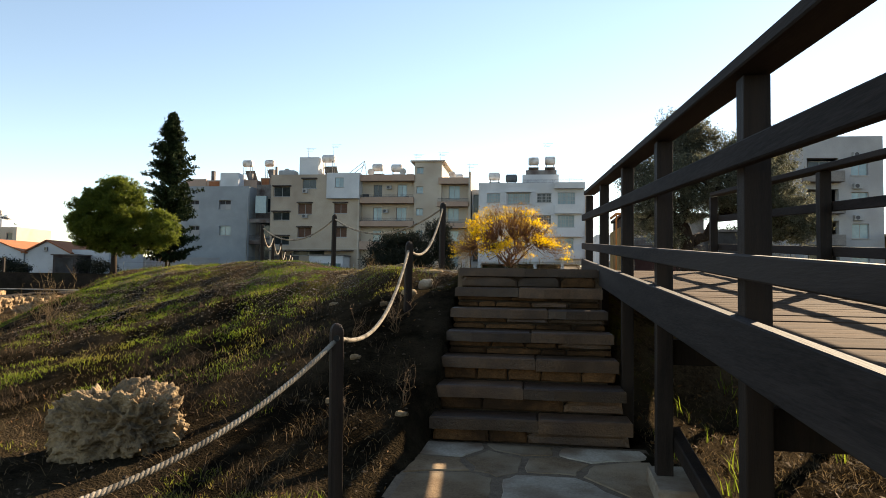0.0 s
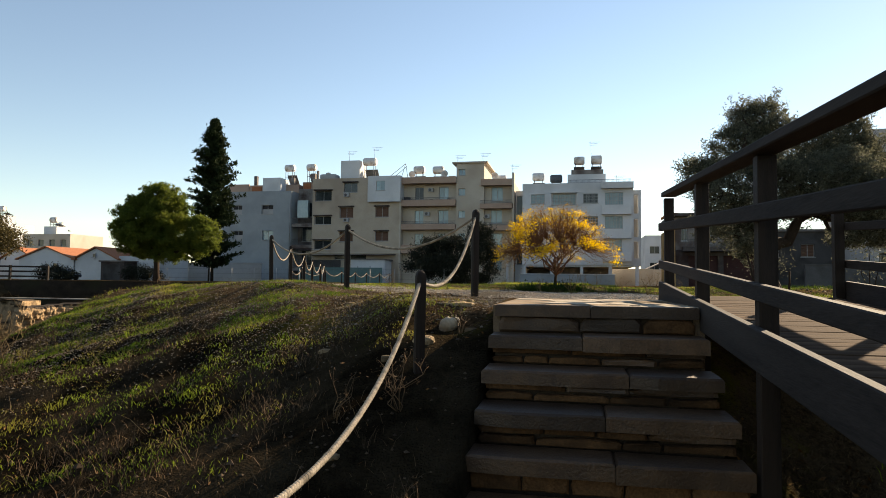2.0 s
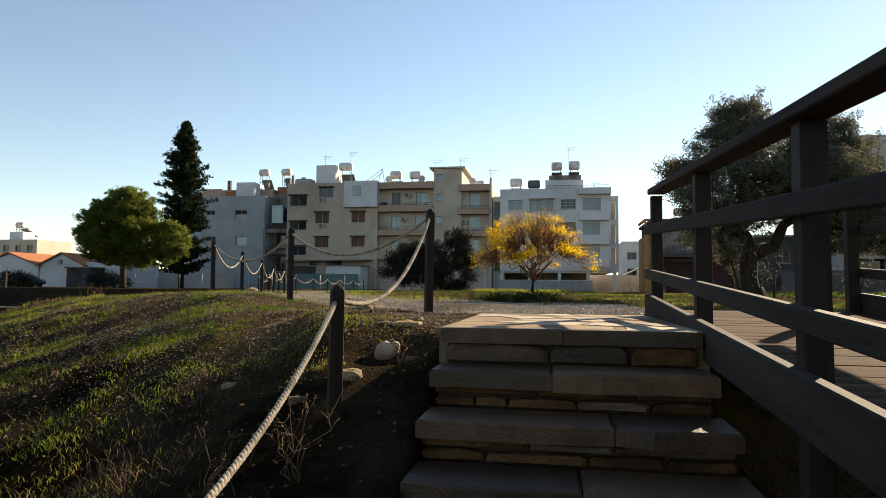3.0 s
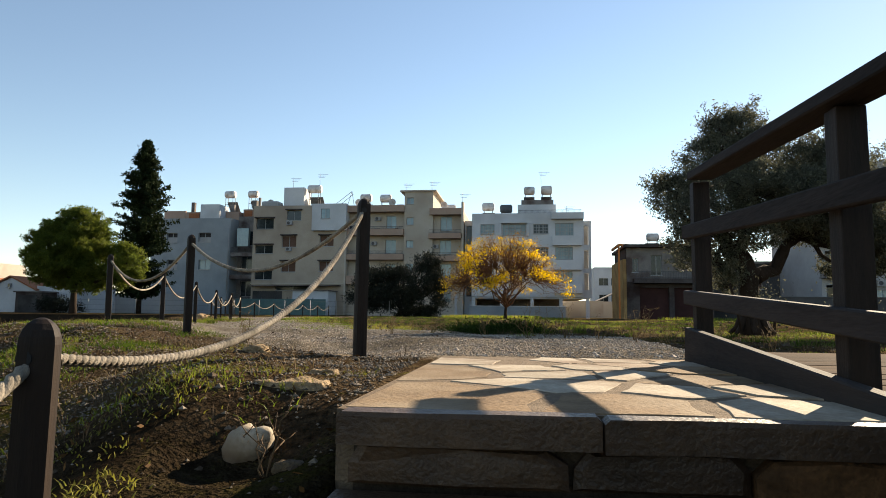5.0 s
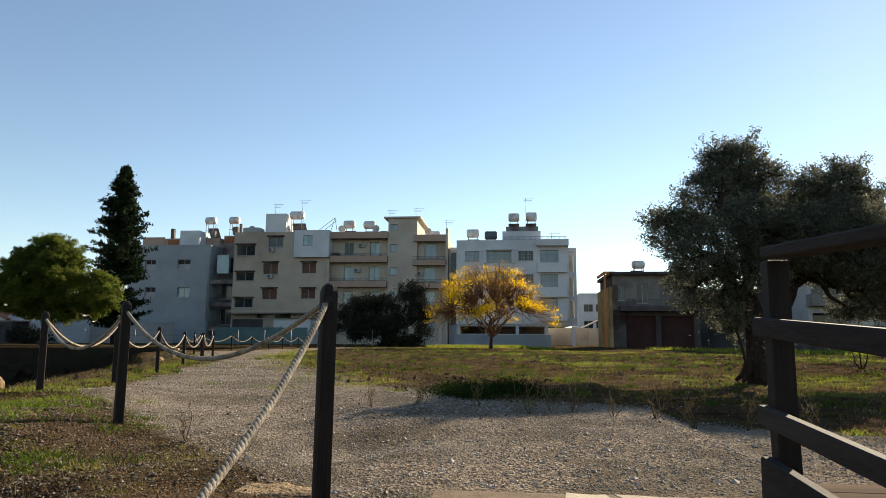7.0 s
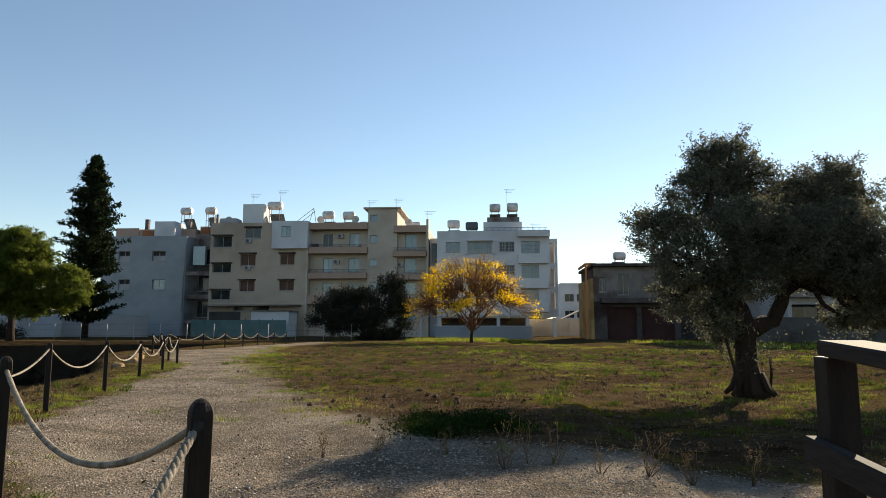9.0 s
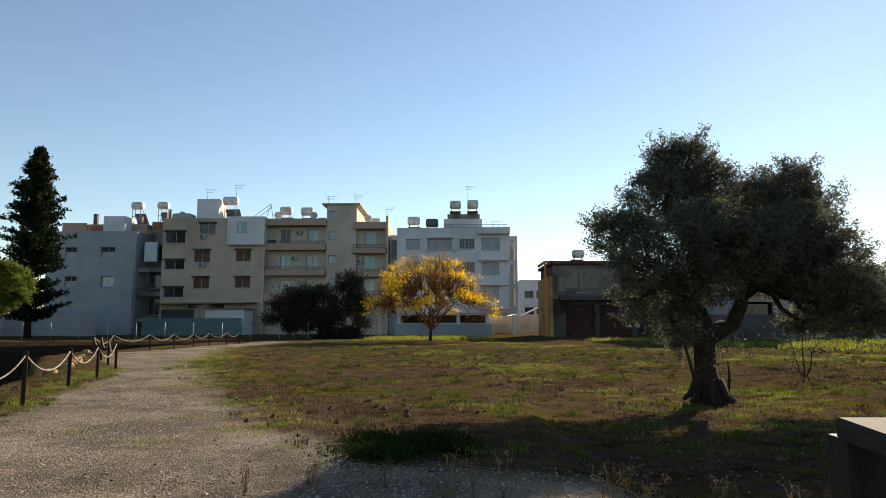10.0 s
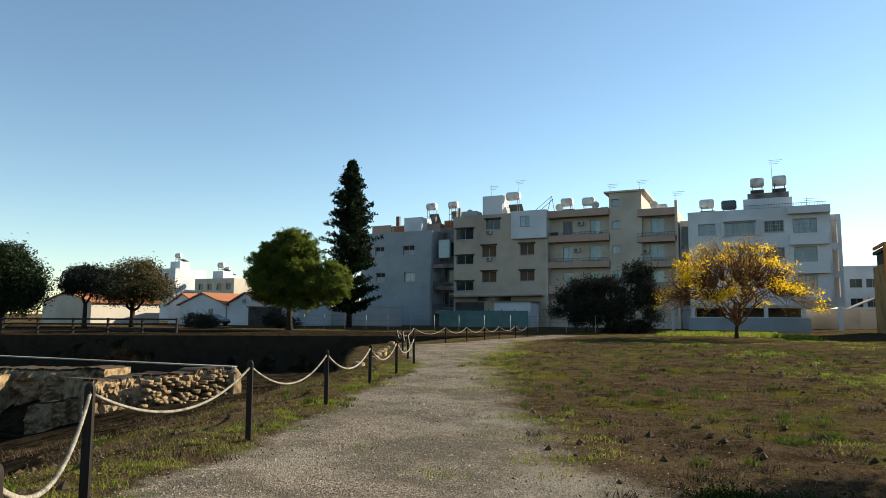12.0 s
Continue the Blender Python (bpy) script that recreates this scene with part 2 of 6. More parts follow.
def beam(bm, a, b, w, h, bevel=0.006):
    """A timber of width w and height h from a to b."""
    a, b = Vector(a), Vector(b)
    d = (b - a).normalized()
    side = d.cross(Vector((0, 0, 1)))
    side = side.normalized() if side.length > 1e-4 else Vector((1, 0, 0))
    up = side.cross(d)
    r = bmesh.ops.create_cube(bm, size=1)
    m = Matrix((side * w, d * (b - a).length, up * h)).transposed().to_4x4()
    m.translation = (a + b) / 2
    bmesh.ops.transform(bm, verts=r["verts"], matrix=m)
    if bevel:
        es = list({e for v in r["verts"] for e in v.link_edges})
        bmesh.ops.bevel(bm, geom=es, offset=bevel, segments=1, affect="EDGES")
    return bm


def tube(bm, pts, radii, sides=7):
    """A tapered round limb along points."""
    pts = [Vector(p) for p in pts]
    rings = []
    for i, p in enumerate(pts):
        d = (pts[min(i + 1, len(pts) - 1)] - pts[max(i - 1, 0)]).normalized()
        u = d.cross(Vector((0.31, 0.95, 0.02))).normalized()
        v = d.cross(u)
        r = radii[i] if isinstance(radii, (list, tuple)) else radii
        rings.append([bm.verts.new(p + (u * math.cos(2 * math.pi * k / sides) + v * math.sin(2 * math.pi * k / sides)) * r) for k in range(sides)])
    for a, b in zip(rings, rings[1:]):
        for k in range(sides):
            f = bm.faces.new((a[k], a[(k + 1) % sides], b[(k + 1) % sides], b[k]))
            f.smooth = True
    bm.faces.new(rings[0][::-1]), bm.faces.new(rings[-1])
    return bm


def mesh_from(name, verts, faces, material, parent=None, smooth=False):
    """One mesh from arrays of places and equal-sided faces."""
    me = bpy.data.meshes.new(name)
    verts, faces = np.asarray(verts, np.float32), np.asarray(faces, np.int32)
    k = faces.shape[1]
    me.vertices.add(len(verts)), me.loops.add(faces.size), me.polygons.add(len(faces))
    me.vertices.foreach_set("co", verts.ravel())
    me.loops.foreach_set("vertex_index", faces.ravel())
    me.polygons.foreach_set("loop_start", np.arange(0, faces.size, k, dtype=np.int32))
    me.polygons.foreach_set("use_smooth", np.full(len(faces), smooth))
    me.update(calc_edges=True)
    me.materials.append(material)
    ob = new(name, me)
    if parent is not None:
        ob.parent = parent
        ob.matrix_parent_inverse = base_of(parent).inverted()
    return ob


def unit(rng, n):
    v = rng.normal(size=(n, 3))
    return v / np.linalg.norm(v, axis=1, keepdims=True)


def leaf_mesh(name, centres, length, width, rng, material, parent=None, lean=None):
    """Leaves as small folded rhombs round the given centres."""
    n = len(centres)
    d = unit(rng, n)
    if lean is not None:
        d = d + np.asarray(lean)
        d /= np.linalg.norm(d, axis=1, keepdims=True)
    s = np.cross(d, unit(rng, n))
    s /= np.linalg.norm(s, axis=1, keepdims=True) + 1e-6
    L = (length * rng.uniform(0.6, 1.3, n))[:, None]
    W = (width * rng.uniform(0.6, 1.3, n))[:, None]
    v = np.stack([centres - d * L / 2, centres + s * W / 2, centres + d * L / 2, centres - s * W / 2], 1).reshape(-1, 3)
    return mesh_from(name, v, np.arange(4 * n).reshape(n, 4), material, parent)


def blades_mesh(name, roots, height, width, rng, material, spread=0.5, parent=None):
    """Grass blades: bent two-piece strips that end in a point, as triangles."""
    n = len(roots)
    h = (height * rng.uniform(0.45, 1.25, n))[:, None]
    a = rng.uniform(0, 2 * math.pi, n)
    side = np.stack([np.cos(a), np.sin(a), np.zeros(n)], 1) * width
    b = rng.uniform(0, 2 * math.pi, n)
    bend = np.stack([np.cos(b), np.sin(b), np.zeros(n)], 1) * (spread * rng.uniform(0.1, 1, n))[:, None] * h
    up = np.array([0, 0, 1.0]) * h
    mid = roots + up * 0.6 + bend * 0.35
    v = np.stack([roots - side, roots + side, mid - side * 0.7, mid + side * 0.7, roots + up + bend], 1).reshape(-1, 3)
    i = np.arange(n)[:, None] * 5
    f = np.concatenate([i + [0, 1, 3], i + [0, 3, 2], i + [2, 3, 4]], 0)
    return mesh_from(name, v, f, material, parent)


def stones_mesh(name, at, size, rng, material, flat=0.6):
    """Small stones: squashed, knocked-about octahedra, in one mesh."""
    n = len(at)
    base = np.array([(1, 0, 0), (0, 1, 0), (-1, 0, 0), (0, -1, 0), (0, 0, 1), (0, 0, -1)], float)
    tri = np.array([(0, 1, 4), (1, 2, 4), (2, 3, 4), (3, 0, 4), (1, 0, 5), (2, 1, 5), (3, 2, 5), (0, 3, 5)])
    s = (size * rng.lognormal(0, 0.4, n))[:, None, None]
    v = base[None] * s * rng.uniform(0.6, 1.3, (n, 6, 1)) * np.array([1, 1, flat])
    a = rng.uniform(0, 6.28, n)
    c, q = np.cos(a)[:, None], np.sin(a)[:, None]
    x, y = v[..., 0] * c - v[..., 1] * q, v[..., 0] * q + v[..., 1] * c
    v = np.stack([x, y, v[..., 2]], -1) + np.asarray(at)[:, None]
    f = tri[None] + (np.arange(n) * 6)[:, None, None]
    return mesh_from(name, v.reshape(-1, 3), f.reshape(-1, 3), material)


# ---- ground ----
def ss(t):
    t = np.clip(t, 0, 1)
    return t * t * (3 - 2 * t)


FENCE = [(-0.07, 3.635), (-0.238, 6.42), (-0.26, 8.91), (-2.343, 10.80), (-4.41, 12.67), (-5.29, 15.35), (-6.21, 18.15), (-7.28, 21.2),
         (-8.0, 23.6), (-9.0, 26.4), (-10.5, 28.8), (-12.2, 31.5), (-14.2, 34.6), (-14.9, 37.5), (-14.6, 40.5), (-14.5, 43.1), (-14.5, 45.8), (-14.5, 48.3), (-14.2, 50.6), (-14.0, 52.6)]
FX, FY = np.array([p[0] for p in FENCE[2:]]), np.array([p[1] for p in FENCE[2:]])


def fence_x(y):
    return np.interp(y, FY, FX)


def rough(x, y, s, seed=0.0):
    """A cheap sum of waves for uneven ground."""
    return (np.sin(x * 1.9 * s + y * 0.7 * s + seed) + np.sin(y * 2.3 * s - x * 0.9 * s + 2.1 + seed) + np.sin(x * 4.1 * s + 1.3 * y * s + 0.5) * 0.5 + np.sin(y * 5.3 * s - 1.7 * x * s + 4.0) * 0.4) / 2.9


def height(x, y):
    """The height of the ground at x, y (arrays)."""
    x, y = np.asarray(x, float), np.asarray(y, float)
    crest = 8.9 + np.clip(-x - 0.5, 0, 12) * 0.5
    steepen = ss((x + 1.9) / 1.5) * ss((3.0 - x) / 1.0)
    t = np.clip((y - (crest - 5.3 + 0.7 * steepen)) / (5.3 - 2.1 * steepen), 0, 1)
    z = -1.33 + 1.335 * (0.65 * t + 0.35 * ss(t))
    z += 0.10 * ss((-x - 1) / 3) * ss((y - crest + 3) / 3) * ss((16 - y) / 5)
    z += (0.075 * rough(x, y, 0.9) + 0.03 * rough(x, y, 2.6, 2.0) + 0.012 * rough(x, y, 6.0, 3.0)) * ss((-x + 0.4) / 1.5 + 0.3) * ss((16 - y) / 4) + (0.03 * rough(x, y, 0.35, 1.0) + 0.026 * rough(x, y, 1.9, 4.0) + 0.024 * rough(x * 0.6, y * 1.3, 4.7, 1.0) + 0.022 * rough(x * 0.45 + 0.4 * np.sin(y * 1.3), y * 1.5, 2.7, 8.0)) * ss((y - 11) / 6) * (1 - 0.8 * path_mask(x, y))
    # the dug-out ground beyond the rope fence
    off = fence_x(y) - x
    steep = ss((y - 25.5) / 2.0)
    start = ss((y - 12.2 + 0.25 * (x + 9)) / 2.0)
    slope = np.clip(0.21 * (off - 1.2), 0, 3.2)
    drop = (slope * (1 - steep) + 2.3 * ss((off - 2.4) / 1.0) * steep) * start
    # far rim of the pit: a line from (-52, 32) to (-17, 51)
    rim = (x + 52) * (-19.0) + (y - 32) * 35.0
    far = (rim < 0).astype(float)
    z -= drop * far
    # lower ground west of the mound
    z -= 0.85 * ss((-x - 5.4) / 4.8) * ss((15.5 - y) / 3)
    # small washed-out dip beside the landing
    z -= 0.17 * np.exp(-((x + 0.22) / 0.32) ** 2 - ((y - 7.3) / 0.3) ** 2)
    # hollow under the stairs
    apron = ss((y - 8.9) / 0.1) * (1 - ss((y - 9.8) / 0.6)) * ss((x + 0.2) / 0.3) * (1 - ss((x - 1.9) / 0.4))
    z = z + (-0.004 - z) * apron
    inst = (x > 0.26) & (x < 1.66) & (y > 5.3) & (y < 9.0)
    z = np.where(inst, -1.5, z)
    onpath = (x > 0.05) & (x < 1.72) & (y < 5.35)
    z = np.where(onpath, np.minimum(z, -1.345 - 0.1 * ((x > 0.3) & (x < 1.6))), z)
    # the hollow that the boardwalk spans, closed by an earth slope to the north
    start = 5.9 + 0.62 * np.clip(x - 1.7, 0, 3.5)
    foot = ss((x - 1.62) / 0.12) * (1 - ss((x - 6.0) / 4.0))
    low = np.minimum(z, -1.33 - 0.16 * ss((x - 1.8) / 0.5) + 1.35 * ss((y - start) / (9.1 - np.minimum(start, 7.6))) + 0.025 * rough(x, y, 1.5) + 0.015 * rough(x, y, 5.0))
    return z + (low - z) * foot


def spaced(lo, hi, step, reach, grow):
    a = list(np.arange(lo, hi, step))
    d, p = step, hi
    up, dn = [], []
    while p < reach:
        up.append(p)
        d *= grow
        p += d
    d, p = step, lo
    while p > -reach:
        d *= grow
        p -= d
        dn.append(p)
    return np.array(dn[::-1] + a + up)


def path_mask(x, y):
    """How much gravel lies at x, y: 1 on the path, 0 off it."""
    left = fence_x(np.clip(y, 8.9, 52)) + 0.15
    right = np.interp(y, [9.0, 11.6, 13.2, 14.6, 17, 20.7, 25, 29, 37, 44, 56, 60], [6.0, 6.0, 1.8, -0.7, -2.2, -4.3, -6.0, -8.2, -10.0, -12.0, -11.5, -10])
    wob = 0.35 * rough(x, y, 0.8, 3.0)
    m = ss((x - left + wob * 0.6) / 0.7 + 0.5) * ss((right - x + wob) / 2.4 + 0.5)
    front = ss((y - 8.7 - np.clip(-x - 0.1, 0, 5) * 0.9 + wob * 0.5) / 0.6)
    return m * front * ss((60 - y) / 4) * (x < 7)


def ground_material():
    m = bpy.data.materials.new("ground")
    m.use_nodes = True
    nt = m.node_tree
    n, l = nt.nodes, nt.links
    bs = n["Principled BSDF"]
    pos = n.new("ShaderNodeTexCoord").outputs["Object"]

    def tex(scale, detail=5, rough=0.6):
        a = n.new("ShaderNodeTexNoise")
        a.inputs["Scale"].default_value, a.inputs["Detail"].default_value, a.inputs["Roughness"].default_value = scale, detail, rough
        l.new(pos, a.inputs["Vector"])
        return a.outputs["Fac"]

    def ramp(v, lo, hi):
        r = n.new("ShaderNodeMapRange")
        r.inputs["From Min"].default_value, r.inputs["From Max"].default_value = lo, hi
        l.new(v, r.inputs["Value"])
        return r.outputs[0]

    def blend(f, a, b):
        x = n.new("ShaderNodeMix")
        x.data_type = "RGBA"
        l.new(f, x.inputs[0])
        for i, c in ((6, a), (7, b)):
            if isinstance(c, tuple):
                x.inputs[i].default_value = (*c, 1)
            else:
                l.new(c, x.inputs[i])
        return x.outputs[2]

    def math2(op, a, b):
        x = n.new("ShaderNodeMath")
        x.operation = op
        for i, c in ((0, a), (1, b)):
            if isinstance(c, float):
                x.inputs[i].default_value = c
            else:
                l.new(c, x.inputs[i])
        return x.outputs[0]

    at = n.new("ShaderNodeAttribute")
    at.attribute_name = "gravel"
    at2 = n.new("ShaderNodeAttribute")
    at2.attribute_name = "bank"
    soil = blend(ramp(tex(28, 6, 0.7), 0.35, 0.65), (0.031, 0.0208, 0.0125), (0.15, 0.102, 0.062))
    litter = blend(ramp(tex(2.2, 6, 0.7), 0.45, 0.62), soil, blend(tex(40, 4), (0.060, 0.042, 0.025), (0.20, 0.143, 0.088)))
    moss = blend(ramp(tex(0.33, 8, 0.85), 0.51, 0.60), litter, blend(tex(24), (0.05, 0.06, 0.008), (0.20, 0.175, 0.028)))
    # bank soil is darker than the field: the slope's shade is painted in
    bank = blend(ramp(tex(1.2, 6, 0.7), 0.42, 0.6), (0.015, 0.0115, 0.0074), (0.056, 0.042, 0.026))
    moss = blend(ramp(tex(0.9, 7, 0.8), 0.52, 0.66), moss, blend(tex(50, 3), (0.014, 0.009, 0.006), (0.042, 0.028, 0.016)))
    lanes = n.new("ShaderNodeMapping")
    lanes.inputs["Scale"].default_value = (0.5, 1.9, 1.0)
    l.new(pos, lanes.inputs["Vector"])
    band = n.new("ShaderNodeTexNoise")
    band.inputs["Scale"].default_value, band.inputs["Detail"].default_value, band.inputs["Roughness"].default_value = 1.6, 7, 0.75
    l.new(lanes.outputs[0], band.inputs["Vector"])
    moss = blend(ramp(band.outputs["Fac"], 0.54, 0.64), moss, blend(tex(60, 3), (0.020, 0.016, 0.008), (0.075, 0.055, 0.028)))
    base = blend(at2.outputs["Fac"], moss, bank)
    vor = n.new("ShaderNodeTexVoronoi")
    vor.inputs["Scale"].default_value = 55
    l.new(pos, vor.inputs["Vector"])
    g1 = blend(ramp(vor.outputs["Color"], 0.1, 0.9), (0.108, 0.088, 0.068), (0.49, 0.405, 0.32))
    g2 = blend(ramp(tex(0.45, 6, 0.7), 0.50, 0.64), blend(ramp(tex(0.8, 6, 0.75), 0.44, 0.58), blend(tex(70, 3), (0.075, 0.063, 0.05), (0.27, 0.23, 0.18)), g1), blend(tex(45, 4), (0.22, 0.19, 0.15), (0.48, 0.42, 0.345)))
    fac = ramp(math2("ADD", at.outputs["Fac"], math2("MULTIPLY", math2("SUBTRACT", tex(1.6, 9, 0.85), 0.5), 1.5)), 0.22, 0.80)
    l.new(blend(fac, base, g2), bs.inputs["Base Color"])
    bs.inputs["Roughness"].default_value = 0.95
    bs.inputs["Specular IOR Level"].default_value = 0.0
    bp = n.new("ShaderNodeBump")
    bp.inputs["Strength"].default_value, bp.inputs["Distance"].default_value = 1.0, 0.085
    hgt = math2("ADD", math2("MULTIPLY", vor.outputs["Distance"], 0.5), math2("ADD", tex(14, 6, 0.7), tex(70, 3)))
    l.new(hgt, bp.inputs["Height"]), l.new(bp.outputs[0], bs.inputs["Normal"])
    return m


gx, gy = spaced(-14, 9, 0.13, 2500, 1.06), spaced(-2.5, 27, 0.13, 2500, 1.06)
X, Y = np.meshgrid(gx, gy)
Z = height(X, Y)
nx, ny = len(gx), len(gy)
idx = np.arange(nx * ny).reshape(ny, nx)
quads = np.stack([idx[:-1, :-1], idx[:-1, 1:], idx[1:, 1:], idx[1:, :-1]], -1).reshape(-1, 4)
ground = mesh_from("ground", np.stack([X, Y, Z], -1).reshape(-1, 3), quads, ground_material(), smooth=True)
# bank: mask of the painted shade on the slope and towards the pit
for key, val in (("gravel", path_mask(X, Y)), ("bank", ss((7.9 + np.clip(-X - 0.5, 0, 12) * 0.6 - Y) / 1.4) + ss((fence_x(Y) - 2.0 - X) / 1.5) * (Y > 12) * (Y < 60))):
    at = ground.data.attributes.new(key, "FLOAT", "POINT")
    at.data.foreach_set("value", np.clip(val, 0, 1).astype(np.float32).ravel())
tagged(ground, "brown earth with weeds, gravel path and grassy bank", "ground", kind="structure")


# ---- apartment row ----
def facade(bm, x0, x1, z0, z1, y, holes, depth=0.3):
    """A wall facing -y with rectangular openings (x0, x1, z0, z1) and their reveals."""
    xs = sorted({x0, x1, *[h[0] for h in holes], *[h[1] for h in holes]})
    zs = sorted({z0, z1, *[h[2] for h in holes], *[h[3] for h in holes]})
    xs, zs = [v for v in xs if x0 <= v <= x1], [v for v in zs if z0 <= v <= z1]
    for a, b in zip(xs, xs[1:]):
        for c, d in zip(zs, zs[1:]):
            mx, mz = (a + b) / 2, (c + d) / 2
            if not any(h[0] < mx < h[1] and h[2] < mz < h[3] for h in holes):
                bm.faces.new([bm.verts.new(p) for p in ((a, y, c), (b, y, c), (b, y, d), (a, y, d))])
    for a, b, c, d in holes:
        a, b, c, d = max(a, x0), min(b, x1), max(c, z0), min(d, z1)
        for q in (((a, c), (b, c)), ((b, c), (b, d)), ((b, d), (a, d)), ((a, d), (a, c))):
            (p, r), (s, t) = q
            bm.faces.new([bm.verts.new(v) for v in ((p, y, r), (p, y + depth, r), (s, y + depth, t), (s, y, t))])


def shell(bm, x0, x1, y0, y1, z0, z1):
    """The sides, back and roof of a block whose front is a facade."""
    for q in (((x0, y0, z0), (x0, y0, z1), (x0, y1, z1), (x0, y1, z0)), ((x1, y0, z0), (x1, y1, z0), (x1, y1, z1), (x1, y0, z1)),
              ((x0, y1, z0), (x0, y1, z1), (x1, y1, z1), (x1, y1, z0)), ((x0, y0, z1), (x1, y0, z1), (x1, y1, z1), (x0, y1, z1))):
        bm.faces.new([bm.verts.new(v) for v in q])


def window(parent, r, y, kind="glass", mull=2, deep=0.25):
    """A window in its opening: frame, mullions and panes, or a rolled-down shutter."""
    a, b, c, d = r
    # backing panel coloured as the unlit room
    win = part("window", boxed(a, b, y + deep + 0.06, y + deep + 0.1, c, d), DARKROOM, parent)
    t = 0.055
    bm = bmesh.new()
    for q in ((a, a + t, c, d), (b - t, b, c, d), (a + t, b - t, c, c + t), (a + t, b - t, d - t, d)):
        box(bm, q[0], q[1], y + deep - 0.06, y + deep + 0.02, q[2], q[3])
    for k in range(1, mull):
        m = a + (b - a) * k / mull
        box(bm, m - 0.03, m + 0.03, y + deep - 0.05, y + deep + 0.015, c + t, d - t)
    fr = part("frame", bm, FRAMEW, win)
    if kind == "half":
        part("shutter", boxed(a + t, b - t, y + deep - 0.03, y + deep - 0.022, c + t, c + (d - c) * 0.55), GREYW, win, "pale half-drawn blind")
    if kind == "shutter":
        bm = bmesh.new()
        k = 4 * max(4, int((d - c) / 0.14))
        rows = []
        for i in range(k + 1):
            z, o = c + (d - c) * i / k, (0.0, -0.03, -0.03, 0.0)[i % 4]
            rows.append([bm.verts.new((q, y + deep + o, z)) for q in (a + t, b - t)])
        for p, q in zip(rows, rows[1:]):
            bm.faces.new((p[0], p[1], q[1], q[0]))
        part("shutter", bm, SHUTTER, win, "brown rolled-down shutter")
    elif kind != "half":
        for k in range(mull):
            m0, m1 = a + (b - a) * k / mull + 0.03, a + (b - a) * (k + 1) / mull - 0.03
            part("pane", boxed(m0, m1, y + deep - 0.02, y + deep, c + t, d - t), CURTAIN if kind == "curtain" else GLASS, win)
    part("sill", boxed(a - 0.08, b + 0.08, y - 0.08, y + deep - 0.06, c - 0.08, c), FRAMEW, win)
    return win


def hood(parent, r, y, material):
    """A projecting surround over a window."""
    a, b, c, d = r
    bm = boxed(a - 0.15, b + 0.15, y - 0.35, y - 0.003, d + 0.02, d + 0.18)
    part("window_hood", bm, material, parent)


def bars(parent, r, y):
    """A pale grid of security bars before a window."""
    a, b, c, d = r
    bm = bmesh.new()
    n = max(4, int((b - a) / 0.34))
    for k in range(n + 1):
        x = a + 0.04 + (b - a - 0.08) * k / n
        box(bm, x - 0.025, x + 0.025, y + 0.08, y + 0.12, c, d)
    for k in range(4):
        z = c + 0.04 + (d - c - 0.08) * k / 3
        box(bm, a, b, y + 0.09, y + 0.11, z - 0.022, z + 0.022)
    part("window_grille", bm, FRAMEW, parent)


def railing(parent, x0, x1, y, z0, z1, name="balcony_railing"):
    bm = bmesh.new()
    box(bm, x0, x1, y - 0.025, y + 0.025, z1 - 0.05, z1)
    box(bm, x0, x1, y - 0.02, y + 0.02, z0 + 0.06, z0 + 0.1)
    for k in range(int((x1 - x0) / 0.16) + 1):
        x = x0 + 0.16 * k
        box(bm, x - 0.012, x + 0.012, y - 0.012, y + 0.012, z0, z1 - 0.05)
    part(name, bm, IRON, parent)


def balcony(parent, x0, x1, y, z0, z1, material, out=1.2, rail=0.0):
    """A slab with a solid parapet, and a rail above it when asked."""
    bm = boxed(x0, x1, y - out, y + 0.2, z0 - 0.18, z0)
    box(bm, x0, x1, y - out, y - out + 0.15, z0, z1)
    box(bm, x0, x0 + 0.15, y - out + 0.15, y - 0.003, z0, z1)
    box(bm, x1 - 0.15, x1, y - out + 0.15, y - 0.003, z0, z1)
    b = part("balcony", bm, material, parent)
    if rail:
        railing(b, x0 + 0.05, x1 - 0.05, y - out + 0.07, z1, z1 + rail)


def aircon(parent, x, y, z):
    u = part("air_conditioner", boxed(x - 0.4, x + 0.4, y - 0.38, y - 0.01, z, z + 0.55, bevel=0.03), FRAMEW, parent)
    bm = bmesh.new()
    bmesh.ops.create_cone(bm, cap_ends=True, segments=16, radius1=0.2, radius2=0.2, depth=0.03, matrix=pose(x - 0.1, y - 0.39, z + 0.28, 90))
    part("fan_grille", bm, IRON, u)


